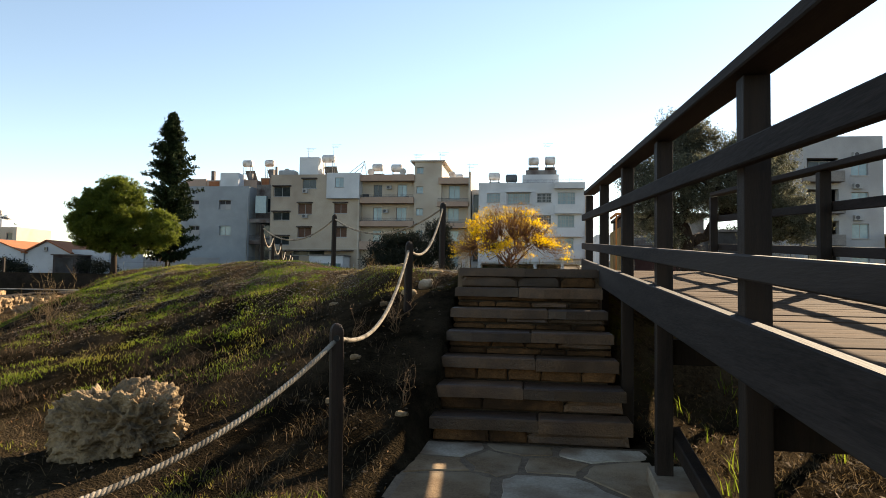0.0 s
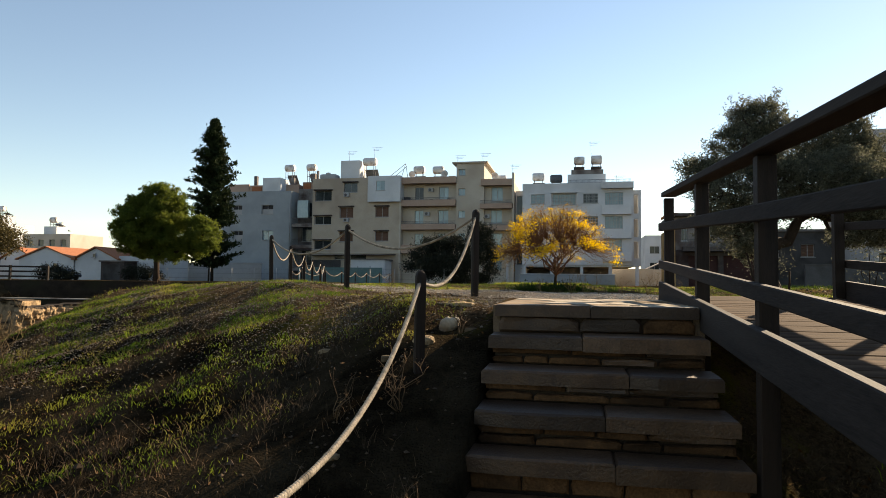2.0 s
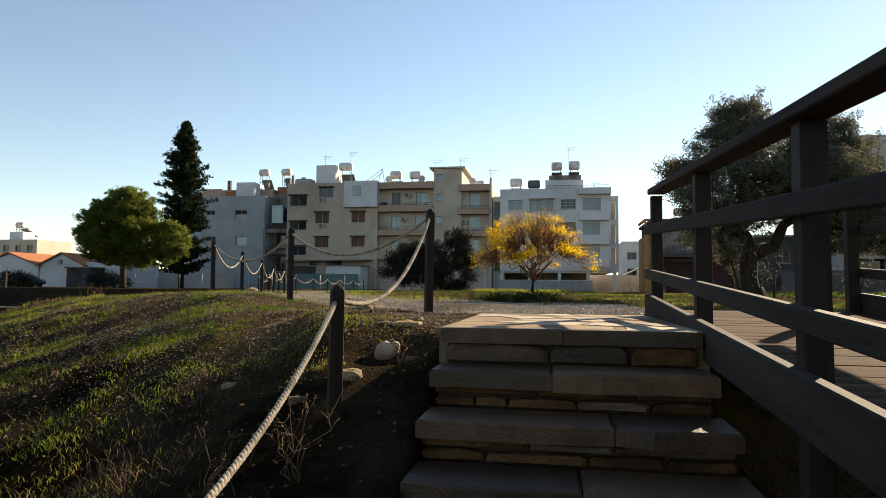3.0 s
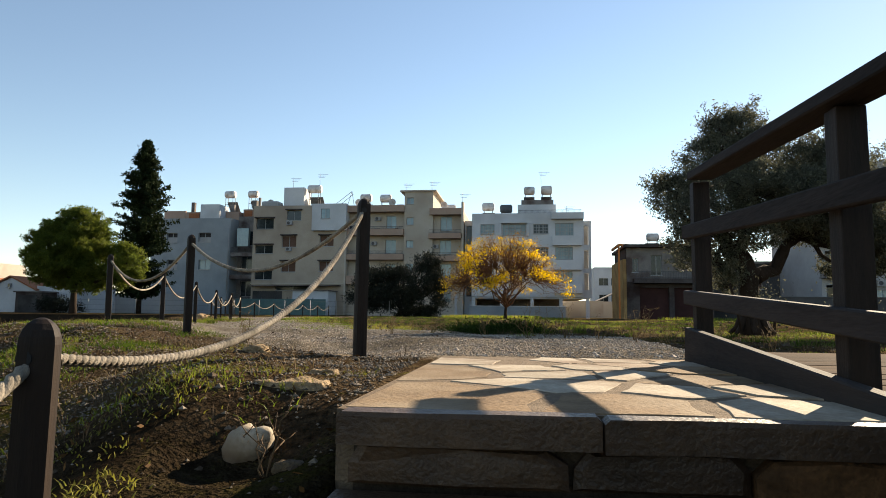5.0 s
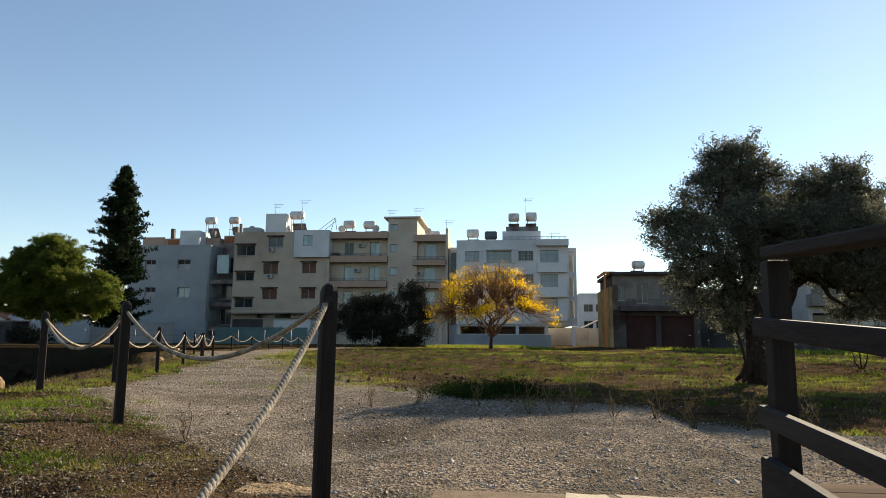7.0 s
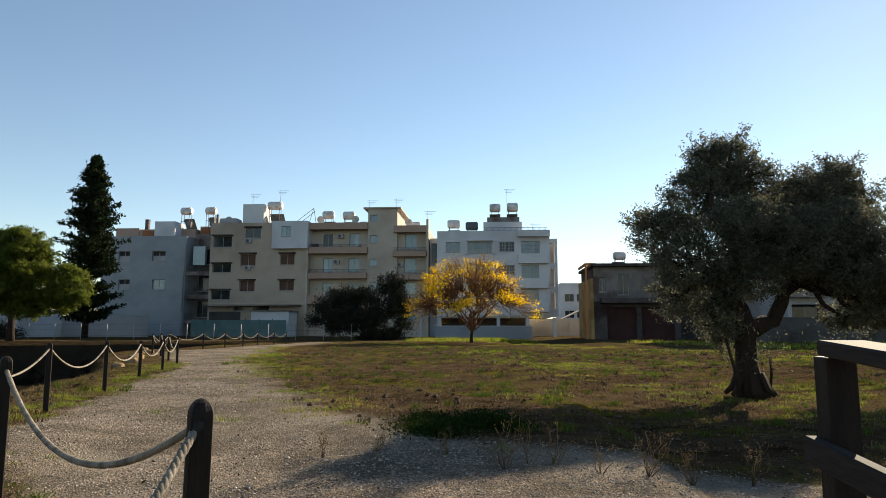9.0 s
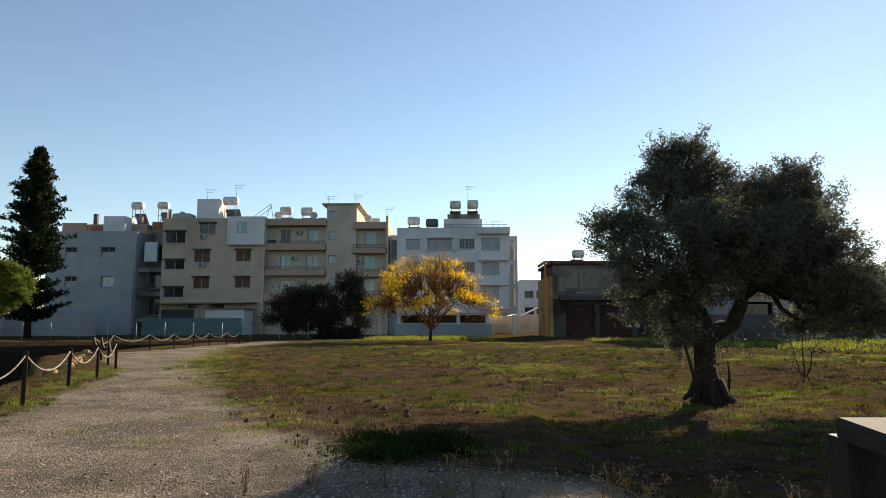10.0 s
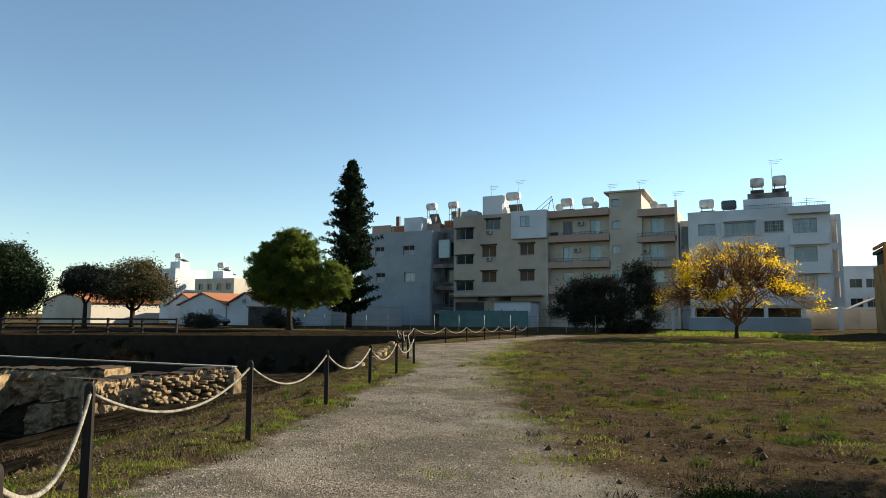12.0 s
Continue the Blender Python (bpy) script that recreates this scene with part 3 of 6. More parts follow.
def water_tank(x, y, z, r=0.55, length=1.4, stand=1.2, dark=False, upright=False):
    """A roof-top solar water tank on a steel stand."""
    t = thing("water_tank", (x, y, z), "dark grey roof water tank on a steel stand" if dark else "weathered white roof water tank on a steel stand", "water tank", "roof water tanks")
    bm = bmesh.new()
    bmesh.ops.create_cone(bm, cap_ends=True, segments=18, radius1=r, radius2=r, depth=length, matrix=pose(x, y, z + stand + r, 0, 0 if upright else 90, 0))
    es = [e for e in bm.edges if len(e.link_faces) == 2 and e.calc_face_angle(0) > 1.2]
    bmesh.ops.bevel(bm, geom=es, offset=0.12, segments=2, affect="EDGES")
    part("tank", bm, TANKD if dark else TANKM, t)
    for dx in (-length * 0.35, length * 0.35):
        for dy in (-0.4, 0.4):
            part("leg", boxed(x + dx - 0.03, x + dx + 0.03, y + dy - 0.03, y + dy + 0.03, z, z + stand + r * 0.6), IRON, t)
    part("brace", boxed(x - length * 0.4, x + length * 0.4, y - 0.45, y - 0.4, z + stand * 0.55, z + stand * 0.55 + 0.06), IRON, t)
    part("panel", beam(bmesh.new(), (x, y + 2.2, z + 0.25), (x, y + 0.7, z + stand * 0.8), length, 0.06, 0), TANKD, t, "dark solar panel")
    return t


def aerial(x, y, z, h):
    a = thing("aerial", (x, y, z), "thin metal roof aerial on a mast", "aerial", "roof aerials")
    part("mast", tube(bmesh.new(), [(x, y, z), (x, y, z + h)], 0.025, 5), IRON, a)
    for k, w in enumerate((1.2, 0.9, 0.7)):
        part("rod", tube(bmesh.new(), [(x - w * 0.3, y, z + h - 0.15 - 0.22 * k), (x + w, y, z + h - 0.15 - 0.22 * k)], 0.018, 4), IRON, a)


FY0 = 92.0
# grey block
A = thing("apartment_building", (-46, FY0, 0), "pale grey four-storey apartment block with small windows", "building", "apartment row")
aw = [(-45.8, -43.9, 10.2, 11.6), (-45.6, -43.8, 6.3, 7.7), (-50.6, -49.0, 10.2, 11.6), (-50.4, -48.8, 6.3, 7.7)]
bm = bmesh.new()
facade(bm, -53, -41.0, -0.5, 13.7, FY0, aw)
shell(bm, -53, -41.0, FY0, FY0 + 12, -0.5, 13.7)
part("wall", bm, DULLGREY, A)
for i, w in enumerate(aw):
    window(A, w, FY0, "curtain" if i == 1 else "half", 2, 0.28)
part("roof_wall", boxed(-49.5, -41.2, FY0 + 3, FY0 + 9, 13.7, 15.1), PINKB, A)
part("roof_hut", boxed(-46.2, -43.3, FY0 + 1, FY0 + 4, 13.72, 15.9), WHITE, A)
part("parapet", boxed(-53, -49.6, FY0 + 3, FY0 + 3.3, 13.7, 15.3), PINKB, A)
# recessed bay with balconies
Bz = thing("apartment_building", (-39, FY0 + 3, 0), "recessed bay of balconies between two apartment blocks", "building", "apartment row")
bm = bmesh.new()
bay = [(-40.4, -38.0, 10.0, 12.2), (-40.4, -38.0, 6.2, 8.4), (-40.4, -38.0, 2.6, 4.8)]
facade(bm, -41.0, -37.6, -0.5, 14.3, FY0 + 2.6, bay)
shell(bm, -41.0, -37.6, FY0 + 2.6, FY0 + 12, -0.5, 14.3)
part("wall", bm, STAINED, Bz)
# flat dark sheet on the wall in place of a shaded opening
part("opening_sheet", boxed(-40.8, -37.7, FY0 + 2.5, FY0 + 2.596, -0.3, 1.75), DARKROOM, Bz, "dark sheet for a shaded ground-floor opening")
for w in bay:
    window(Bz, w, FY0 + 2.6, "glass", 3)
for z in (1.9, 5.2, 8.4):
    balcony(Bz, -40.95, -37.65, FY0 + 1.4, z, z + 0.35, STAINED, 1.2, 0.8)
part("glazed_balcony", boxed(-40.3, -38.6, FY0 + 0.7, FY0 + 1.3, 9.7, 12.3), CURTAIN, Bz, "pale glazed balcony screen")
for z in (0.0, 3.3):
    part("pipe", tube(bmesh.new(), [(-41.15, FY0 - 0.1, z), (-41.15, FY0 - 0.1, z + 9)], 0.06, 6), FRAMEW, Bz)
part("roof_wall", boxed(-41, -37.7, FY0 + 4, FY0 + 9, 14.3, 15.6), PINKB, Bz)
# beige block
B = thing("apartment_building", (-31, FY0, 0), "beige four-storey apartment block with brown shutters", "building", "apartment row")
slots = [(-37.2, -34.6, 12.1, 13.6), (-37.2, -34.6, 8.6, 9.8), (-37.2, -34.6, 4.9, 6.2)]
bw = [(-32.7, -30.6, 13.3, 14.7), (-33.3, -31.2, 9.5, 11.1), (-33.3, -31.2, 6.0, 7.5), (-27.8, -25.8, 9.6, 11.1), (-27.8, -25.8, 6.1, 7.5)]
low = [(-34.0, -29.1, 3.4, 4.1)]
bm = bmesh.new()
facade(bm, -37.6, -24.0, -0.5, 15.4, FY0, slots + bw + low + [(-28.6, -24.2, 12.0, 15.2)])
shell(bm, -37.6, -24.0, FY0, FY0 + 12, -0.5, 15.4)
part("wall", bm, BEIGE, B)
for w in slots + low:
    window(B, w, FY0, "glass", 2, 0.3)
# hoods are coloured dark for the shadow lines over the windows
for w in bw:
    window(B, w, FY0, "glass" if w[2] > 13 else "shutter")
    hood(B, w, FY0, DIRTYSHADEWALL)
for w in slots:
    hood(B, w, FY0, DIRTYSHADEWALL)
bm = bmesh.new()
facade(bm, -28.8, -23.9, 11.8, 15.5, FY0 - 0.7, [(-27.5, -26.2, 13.4, 14.8)], 0.2)
shell(bm, -28.8, -23.9, FY0 - 0.7, FY0 + 3, 11.8, 15.5)
box(bm, -28.8, -23.9, FY0 - 0.69, FY0 + 0.2, 11.75, 11.82)
part("upper_room", bm, WHITE, B, "white boxed-out upper room")
window(B, (-27.5, -26.2, 13.4, 14.8), FY0 - 0.7, "curtain", 2, 0.15)
aircon(B, -32.2, FY0, 12.6)
aircon(B, -32.2, FY0, 8.9)
part("cornice", boxed(-37.7, -24.2, FY0 - 0.12, FY0 - 0.003, 4.3, 4.45), CREAM, B)
part("roof_hut", boxed(-34.0, -31.0, FY0 + 2, FY0 + 5, 15.4, 18.4), WHITE, B)
part("roof_tank", boxed(-37.0, -34.4, FY0 + 1, FY0 + 3, 15.42, 16.3, bevel=0.3), FRAMEW, B)
# yard shed and sheet fence
shed = thing("garden_shed", (-27.6, FY0 - 3, 0), "low white shed with a flat roof behind a fence", "shed")
part("shed_wall", boxed(-30.0, -25.1, FY0 - 4, FY0 - 0.5, -0.2, 3.2), WHITE, shed)
part("shed_roof", boxed(-30.2, -24.9, FY0 - 4.2, FY0 - 0.4, 3.2, 3.35), STAINED, shed)
fence = thing("sheet_fence", (-31, FY0 - 5, 0), "dull teal sheet fence with posts", "fence")
for k in range(7):
    part("sheet", boxed(-37.4 + 1.76 * k, -35.66 + 1.76 * k, FY0 - 5.03, FY0 - 5, -0.1, 2.1), TEAL, fence)
    part("post", boxed(-37.45 + 1.76 * k, -37.37 + 1.76 * k, FY0 - 4.99, FY0 - 4.91, -0.2, 2.3), IRON, fence)
# balcony block
C = thing("apartment_building", (-20, FY0, 0), "cream apartment block with long pink-banded balconies", "building", "apartment row")
cw = [(-22.2, -20.9, 12.2, 14.0), (-18.6, -17.2, 12.2, 14.0), (-22.2, -20.9, 8.7, 10.6), (-18.7, -17.2, 8.7, 10.6), (-22.2, -20.9, 5.4, 7.2), (-18.7, -17.2, 5.4, 7.2), (-22.2, -20.5, 2.0, 4.2)]
bm = bmesh.new()
facade(bm, -24.0, -15.9, -0.5, 15.0, FY0 + 1.3, cw)
shell(bm, -24.0, -15.9, FY0 + 1.3, FY0 + 12, -0.5, 15.0)
part("wall", bm, CREAM, C)
for i, w in enumerate(cw):
    window(C, w, FY0 + 1.3, "glass" if i in (0, 6) else "curtain", 2)
part("roof_slab", boxed(-24.0, -15.9, FY0 - 0.1, FY0 + 1.28, 14.4, 15.3), PINKB, C)
for z, h, rl in ((11.3, 0.7, 0.35), (7.9, 0.6, 0.45), (4.5, 1.0, 0.0)):
    balcony(C, -23.9, -15.95, FY0 + 1.2, z, z + h, PINKB, 1.25, rl)
part("end_wall", boxed(-24.2, -23.95, FY0 - 0.1, FY0 + 1.25, -0.3, 14.4), CREAM, C)
aircon(C, -19.8, FY0 + 1.3, 13.3)
aircon(C, -20.3, FY0 + 1.3, 9.8)
# stair tower
tw = [(-15.6, -14.6, 15.5, 16.4), (-15.6, -14.6, 12.6, 13.6), (-15.6, -14.6, 9.4, 10.4), (-15.6, -14.6, 6.2, 7.2)]
bm = bmesh.new()
facade(bm, -15.9, -11.9, -0.5, 17.2, FY0 + 0.4, tw)
shell(bm, -15.9, -11.9, FY0 + 0.4, FY0 + 9, -0.5, 17.2)
part("stair_tower", bm, CREAM, C)
for w in tw:
    window(C, w, FY0 + 0.4, "curtain", 2)
part("tower_roof", boxed(-16.5, -11.4, FY0 + 0.1, FY0 + 9.3, 17.2, 17.4), CREAM, C)
# narrower balcony block
C2 = thing("apartment_building", (-10, FY0, 0), "cream apartment wing with short balconies", "building", "apartment row")
c2w = [(-10.9, -9.3, 11.8, 13.8), (-11.0, -9.4, 8.6, 10.5), (-11.0, -9.4, 5.3, 7.2), (-11.0, -9.4, 2.0, 3.9)]
bm = bmesh.new()
facade(bm, -11.9, -7.7, -0.5, 14.6, FY0 + 1.0, c2w)
shell(bm, -11.9, -7.7, FY0 + 1.0, FY0 + 12, -0.5, 14.6)
part("wall", bm, CREAM, C2)
for w in c2w:
    window(C2, w, FY0 + 1.0, "curtain", 2)
part("roof_slab", boxed(-12.3, -7.7, FY0 - 0.2, FY0 + 0.98, 13.9, 14.8), PINKB, C2)
for z in (10.8, 7.7, 4.6):
    balcony(C2, -12.4, -7.75, FY0 + 0.9, z, z + 0.5, PINKB, 1.2, 0.5)
aircon(C2, -11.5, FY0 + 0.99, 9.3)
part("side_fin", boxed(-7.9, -7.6, FY0 - 0.3, FY0 + 0.9, -0.3, 15.6), CREAM, C2)
bm = bmesh.new()
link = [(-7.4, -6.6, 10.0, 12.6), (-7.4, -6.6, 6.4, 9.0), (-7.4, -6.6, 2.8, 5.4)]
facade(bm, -7.6, -6.45, -0.5, 13.3, FY0 + 2, link)
shell(bm, -7.6, -6.45, FY0 + 2, FY0 + 10, -0.5, 13.3)
part("link_wall", bm, WHITE, C2)
for w in link:
    window(C2, w, FY0 + 2, "glass", 1)
# white block
D = thing("apartment_building", (1, FY0, 0), "white four-storey apartment block raised on pillars", "building", "apartment row")
dw = [(-5.3, -3.4, 11.2, 12.5), (-2.3, 0.8, 11.0, 12.5), (1.8, 3.8, 11.2, 12.5), (-5.3, -3.4, 8.2, 9.5), (-2.3, 0.7, 8.1, 9.5), (1.7, 3.8, 8.1, 9.4), (-5.4, -3.5, 5.1, 6.4), (-2.3, 0.6, 5.0, 6.4), (1.6, 3.7, 5.1, 6.3)]
bays = [(4.7, 7.1, 10.9, 12.6), (4.7, 7.0, 7.7, 9.4), (4.6, 6.9, 4.6, 6.2)]
bm = bmesh.new()
facade(bm, -6.45, 8.4, 2.75, 14.0, FY0, dw + bays)
shell(bm, -6.45, 8.4, FY0, FY0 + 12, 2.75, 14.0)
box(bm, -6.45, 8.4, FY0 + 0.31, FY0 + 12, 2.5, 2.74)
part("wall", bm, WHITE, D)
for i, w in enumerate(dw + bays):
    window(D, w, FY0, "curtain" if i % 3 != 2 or i > 8 else "glass", 4 if w[1] - w[0] > 2.2 else 3)
    bars(D, w, FY0)
for w in ((-2.3, 0.8, 11.0, 12.5), (-2.3, 0.7, 8.1, 9.5), (-2.3, 0.6, 5.0, 6.4)):
    part("window_surround", box(box(boxed(w[0] - 0.4, w[1] + 0.4, FY0 - 0.55, FY0 - 0.003, w[3] + 0.1, w[3] + 0.3), w[0] - 0.4, w[0] - 0.2, FY0 - 0.5, FY0 - 0.003, w[2] - 0.2, w[3] + 0.1), w[1] + 0.2, w[1] + 0.4, FY0 - 0.5, FY0 - 0.003, w[2] - 0.2, w[3] + 0.1), WHITE, D)
for z in (9.75, 6.5, 3.4):
    balcony(D, 4.3, 8.1, FY0, z, z + 1.1, WHITE, 0.7)
part("top_canopy", boxed(4.2, 8.4, FY0 - 0.75, FY0 - 0.003, 13.1, 13.95), WHITE, D)
# rear slab with openings, and pillars below
sw = [(8.55, 9.15, 9.8, 12.4), (8.55, 9.15, 6.6, 9.1), (8.55, 9.15, 3.7, 6.0)]
bm = bmesh.new()
facade(bm, 8.42, 9.5, 2.6, 13.0, FY0 + 1, sw, 1.2)
for x in (8.42, 9.5):
    bm.faces.new([bm.verts.new(v) for v in ((x, FY0 + 1, 2.6), (x, FY0 + 2.2, 2.6), (x, FY0 + 2.2, 13.0), (x, FY0 + 1, 13.0))])
part("side_balcony", bm, WHITE, D)
part("side_wall", boxed(8.42, 9.5, FY0 + 4, FY0 + 4.2, 2.6, 12.9), CREAM, D)
for x in (-6.2, -2.4, 1.6, 5.4, 8.9):
    part("pillar", boxed(x - 0.22, x + 0.22, FY0 + 0.3, FY0 + 0.75, -0.3, 2.5), WHITE, D)
part("rear_wall", boxed(-6.3, 5.5, FY0 + 7, FY0 + 7.2, -0.3, 2.5), STAINED, D)
part("lit_rear_wall", boxed(5.5, 12.5, FY0 + 14, FY0 + 14.2, -0.3, 2.6), CREAM, D)
part("roof_hut", boxed(-0.3, 4.9, FY0 + 2, FY0 + 7, 14.0, 15.5), WHITE, D)
part("hut_parapet", boxed(0.2, 4.6, FY0 + 2.3, FY0 + 6.6, 15.5, 16.2), STAINED, D)
railing(D, -0.2, 8.2, FY0 + 0.5, 14.0, 14.5, "roof_railing")
garden_wall = thing("garden_wall", (0, FY0 - 6, 0), "low grey rendered wall before the white block", "wall")
part("wall_panel", boxed(-6.2, 5.6, FY0 - 6.2, FY0 - 6, -0.2, 1.35), DULLGREY, garden_wall)
part("coping", boxed(-6.3, 5.7, FY0 - 6.25, FY0 - 5.95, 1.35, 1.43), WHITE, garden_wall)
gate_post = thing("gate_post", (-6.6, FY0 - 12, 0), "weathered white square gate post", "post")
part("post_body", boxed(-7.0, -6.75, 76.0, 76.25, -0.2, 2.5), WHITE, gate_post)
for x, y, z, r, ln, st in ((-43.6, FY0 + 5, 15.1, 0.55, 1.6, 2.4), (-40.4, FY0 + 6, 15.6, 0.55, 1.5, 2.1), (-29.7, FY0 + 3, 15.4, 0.6, 2.0, 2.3), (-22.0, FY0 + 3, 15.0, 0.58, 1.6, 1.3), (-19.1, FY0 + 3, 15.0, 0.58, 1.6, 1.2), (-17.0, FY0 + 3, 15.0, 0.4, 1.2, 0.1), (-9.8, FY0 + 3, 14.6, 0.5, 1.6, 0.2), (1.3, FY0 + 3.5, 16.2, 0.6, 1.5, 0.9), (3.7, FY0 + 3.5, 16.2, 0.65, 1.5, 0.9), (-4.4, FY0 + 3, 14.0, 0.6, 1.7, 0.8)):
    water_tank(x, y, z, r, ln, st)
water_tank(-1.9, FY0 + 3, 14.0, 0.6, 1.7, 0.5, dark=True)
for x, y, z, h in ((-29.0, FY0 + 3, 18.2, 2.4), (3.0, FY0 + 5, 16.2, 4.6), (-33.0, FY0 + 3, 18.3, 1.8), (-12.6, FY0 + 4, 17.4, 2.0), (-8.0, FY0 + 2, 15.4, 1.8), (-16.2, FY0 + 3, 17.4, 1.6), (6.5, FY0 + 4, 14.0, 1.6)):
    aerial(x, y, z, h)

# bent pipe frame, dishes and chimneys on the roofs
pipe_frame = thing("pipe_frame", (-24.6, FY0 + 1, 15.5), "thin bent steel pipe frame on the flat roof", "frame")
for a, b in (((-26.2, 15.5), (-23.6, 17.5)), ((-25.4, 15.5), (-23.4, 17.1)), ((-23.6, 17.5), (-23.2, 15.2)), ((-24.2, 15.5), (-23.6, 17.5))):
    part("pipe", tube(bmesh.new(), [(a[0], FY0 + 1, a[1]), (b[0], FY0 + 1, b[1])], 0.035, 5), IRON, pipe_frame)


def dish(x, y, z, r):
    d = thing("satellite_dish", (x, y, z), "grey satellite dish on a short roof mast", "satellite dish", "roof dishes")
    part("mast", tube(bmesh.new(), [(x, y, z), (x, y, z + r + 0.3)], 0.03, 5), IRON, d)
    bm = bmesh.new()
    bmesh.ops.create_cone(bm, cap_ends=True, segments=16, radius1=r, radius2=r * 0.35, depth=0.16, matrix=pose(x, y - 0.1, z + r + 0.3, -75, 0, 20))
    part("reflector", bm, TANKM, d)


for x, z in ((-18.0, 15.3), (-22.9, 15.3), (-36.0, 15.4), (-10.6, 14.8)):
    dish(x, FY0 + 2.2, z, 0.5)
for x, z, w, h in ((-48.6, 15.1, 0.5, 1.5), (-47.2, 15.1, 0.18, 1.2), (-42.4, 15.1, 0.6, 1.1), (-39.0, 15.6, 0.7, 1.2), (-38.2, 15.6, 0.3, 1.6)):
    ch = thing("roof_pillar", (x, FY0 + 5, z), "unfinished concrete pillar stub on the flat roof", "pillar", "roof pillars")
    part("pillar_shaft", boxed(x - w / 2, x + w / 2, FY0 + 3.2, FY0 + 3.2 + w, z, z + h), STAINED, ch)
for x, w, m in ((-48.2, 1.6, TILE), (-40.2, 1.2, TILE), (-38.6, 1.0, DARKROOM)):
    rp = thing("brick_panel", (x, FY0 + 2.9, 14.3), "bare brick infill panel in the roof wall", "panel", "roof infill panels")
    part("infill", boxed(x - w / 2, x + w / 2, FY0 + 2.9, FY0 + 2.99, 14.0, 14.9) if x < -41 else boxed(x - w / 2, x + w / 2, FY0 + 3.9, FY0 + 3.99, 14.4, 15.4), m, rp)
# things on the balconies
for x, z, w, h, m in ((-23.2, 12.0, 0.9, 1.2, DARKROOM), (-19.6, 12.0, 0.5, 0.8, SHUTTER), (-21.8, 8.5, 0.6, 0.7, FRAMEW), (-17.0, 12.0, 0.4, 0.9, DARKROOM), (-9.0, 11.3, 0.7, 0.6, SHUTTER)):
    bx = thing("storage_box", (x, FY0 + 0.6, z), "dark household box standing on a balcony", "box", "balcony boxes")
    part("box_body", boxed(x - w / 2, x + w / 2, FY0 + 0.4, FY0 + 0.9, z - 0.7, z - 0.7 + h, bevel=0.03), m, bx)
shop_awning = thing("awning", (-32.5, FY0 - 1, 4.1), "thin flat sheet awning over the ground floor", "awning")
part("awning_sheet", beam(bmesh.new(), (-37.5, FY0 - 0.75, 4.0), (-24.6, FY0 - 0.75, 4.1), 1.5, 0.09, 0), STAINED, shop_awning)
# dark sheet before the flat wall, painted for a recess in shade
part("recess_shade_sheet", boxed(-37.3, -33.0, FY0 - 0.06, FY0 - 0.01, 0.2, 3.3), SHADEDGREY, shop_awning)

# house with ochre gable, behind the olive
H = thing("old_house", (14, 75, 0), "run-down two-storey house with a lit ochre side", "house")
hw = [(13.8, 14.9, 4.6, 6.7), (11.9, 12.5, 4.9, 6.4)]
bm = bmesh.new()
shell(bm, 11.3, 20.0, 75.0, 84, -0.3, 7.5)
facade(bm, 11.3, 20.0, -0.3, 3.9, 75.0, [(12.6, 15.6, -0.2, 3.3), (16.1, 19.4, -0.2, 3.3)], 0.5)
# the lower storey's colour holds its shade along with the dirt
part("wall", bm, DIRTYSHADEWALL, H)
bm = bmesh.new()
facade(bm, 11.3, 20.0, 3.9, 7.5, 75.0, hw)
part("upper_wall", bm, STAINED, H, "dirty white upper wall")
part("side_wall", boxed(10.95, 11.28, 75.0, 84, -0.3, 6.3), OCHRE, H, "sunlit ochre side wall")
part("orange_frame", box(box(boxed(10.45, 10.62, 74.9, 75.1, -0.3, 7.9), 10.62, 11.6, 74.9, 75.1, 7.65, 7.9), 10.45, 10.62, 75.1, 80.3, 7.65, 7.9), ORANGE, H, "orange concrete frame")
for w in hw:
    window(H, w, 75.0, "glass", 2)
for a, b in ((12.6, 15.6), (16.1, 19.4)):
    part("roller_door", boxed(a, b, 75.45, 75.5, -0.2, 3.3), REDWALL, H, "dark red shop shutter")
balcony(H, 11.9, 20.0, 75.0, 3.9, 4.2, DIRTYSHADEWALL, 1.3, 0.75)
part("flat_roof", boxed(11.0, 20.3, 74.2, 84.2, 7.5, 7.8), DIRTYSHADEWALL, H)
water_tank(14.6, 78, 7.8, 0.45, 1.3, 0.7)
water_tank(19.0, 80, 7.8, 0.45, 1.2, 0.7)
E2 = thing("far_building", (22, 150, 0), "distant white building with dark window bands", "building")
fw = [(x, x + 2.0, z, z + 1.6) for x in (16.8, 19.4, 22.0) for z in (3.4, 7.0)]
bm = bmesh.new()
facade(bm, 15.8, 26, -0.5, 11, 150, fw)
shell(bm, 15.8, 26, 150, 160, -0.5, 11)
part("wall", bm, WHITE, E2)
for w in fw:
    window(E2, w, 150, "glass", 2)
shack = thing("tiled_shed", (15.0, 110, 0), "small rendered shed with a tiled gable", "shed")
part("shed_wall", boxed(12.2, 17.6, 110, 116, -0.3, 2.6), CREAM, shack)
part("shed_roof", beam(beam(bmesh.new(), (11.9, 113, 2.6), (14.9, 113, 4.0), 6.4, 0.12, 0), (14.9, 113, 4.0), (17.9, 113, 2.6), 6.4, 0.12, 0), STAINED, shack)
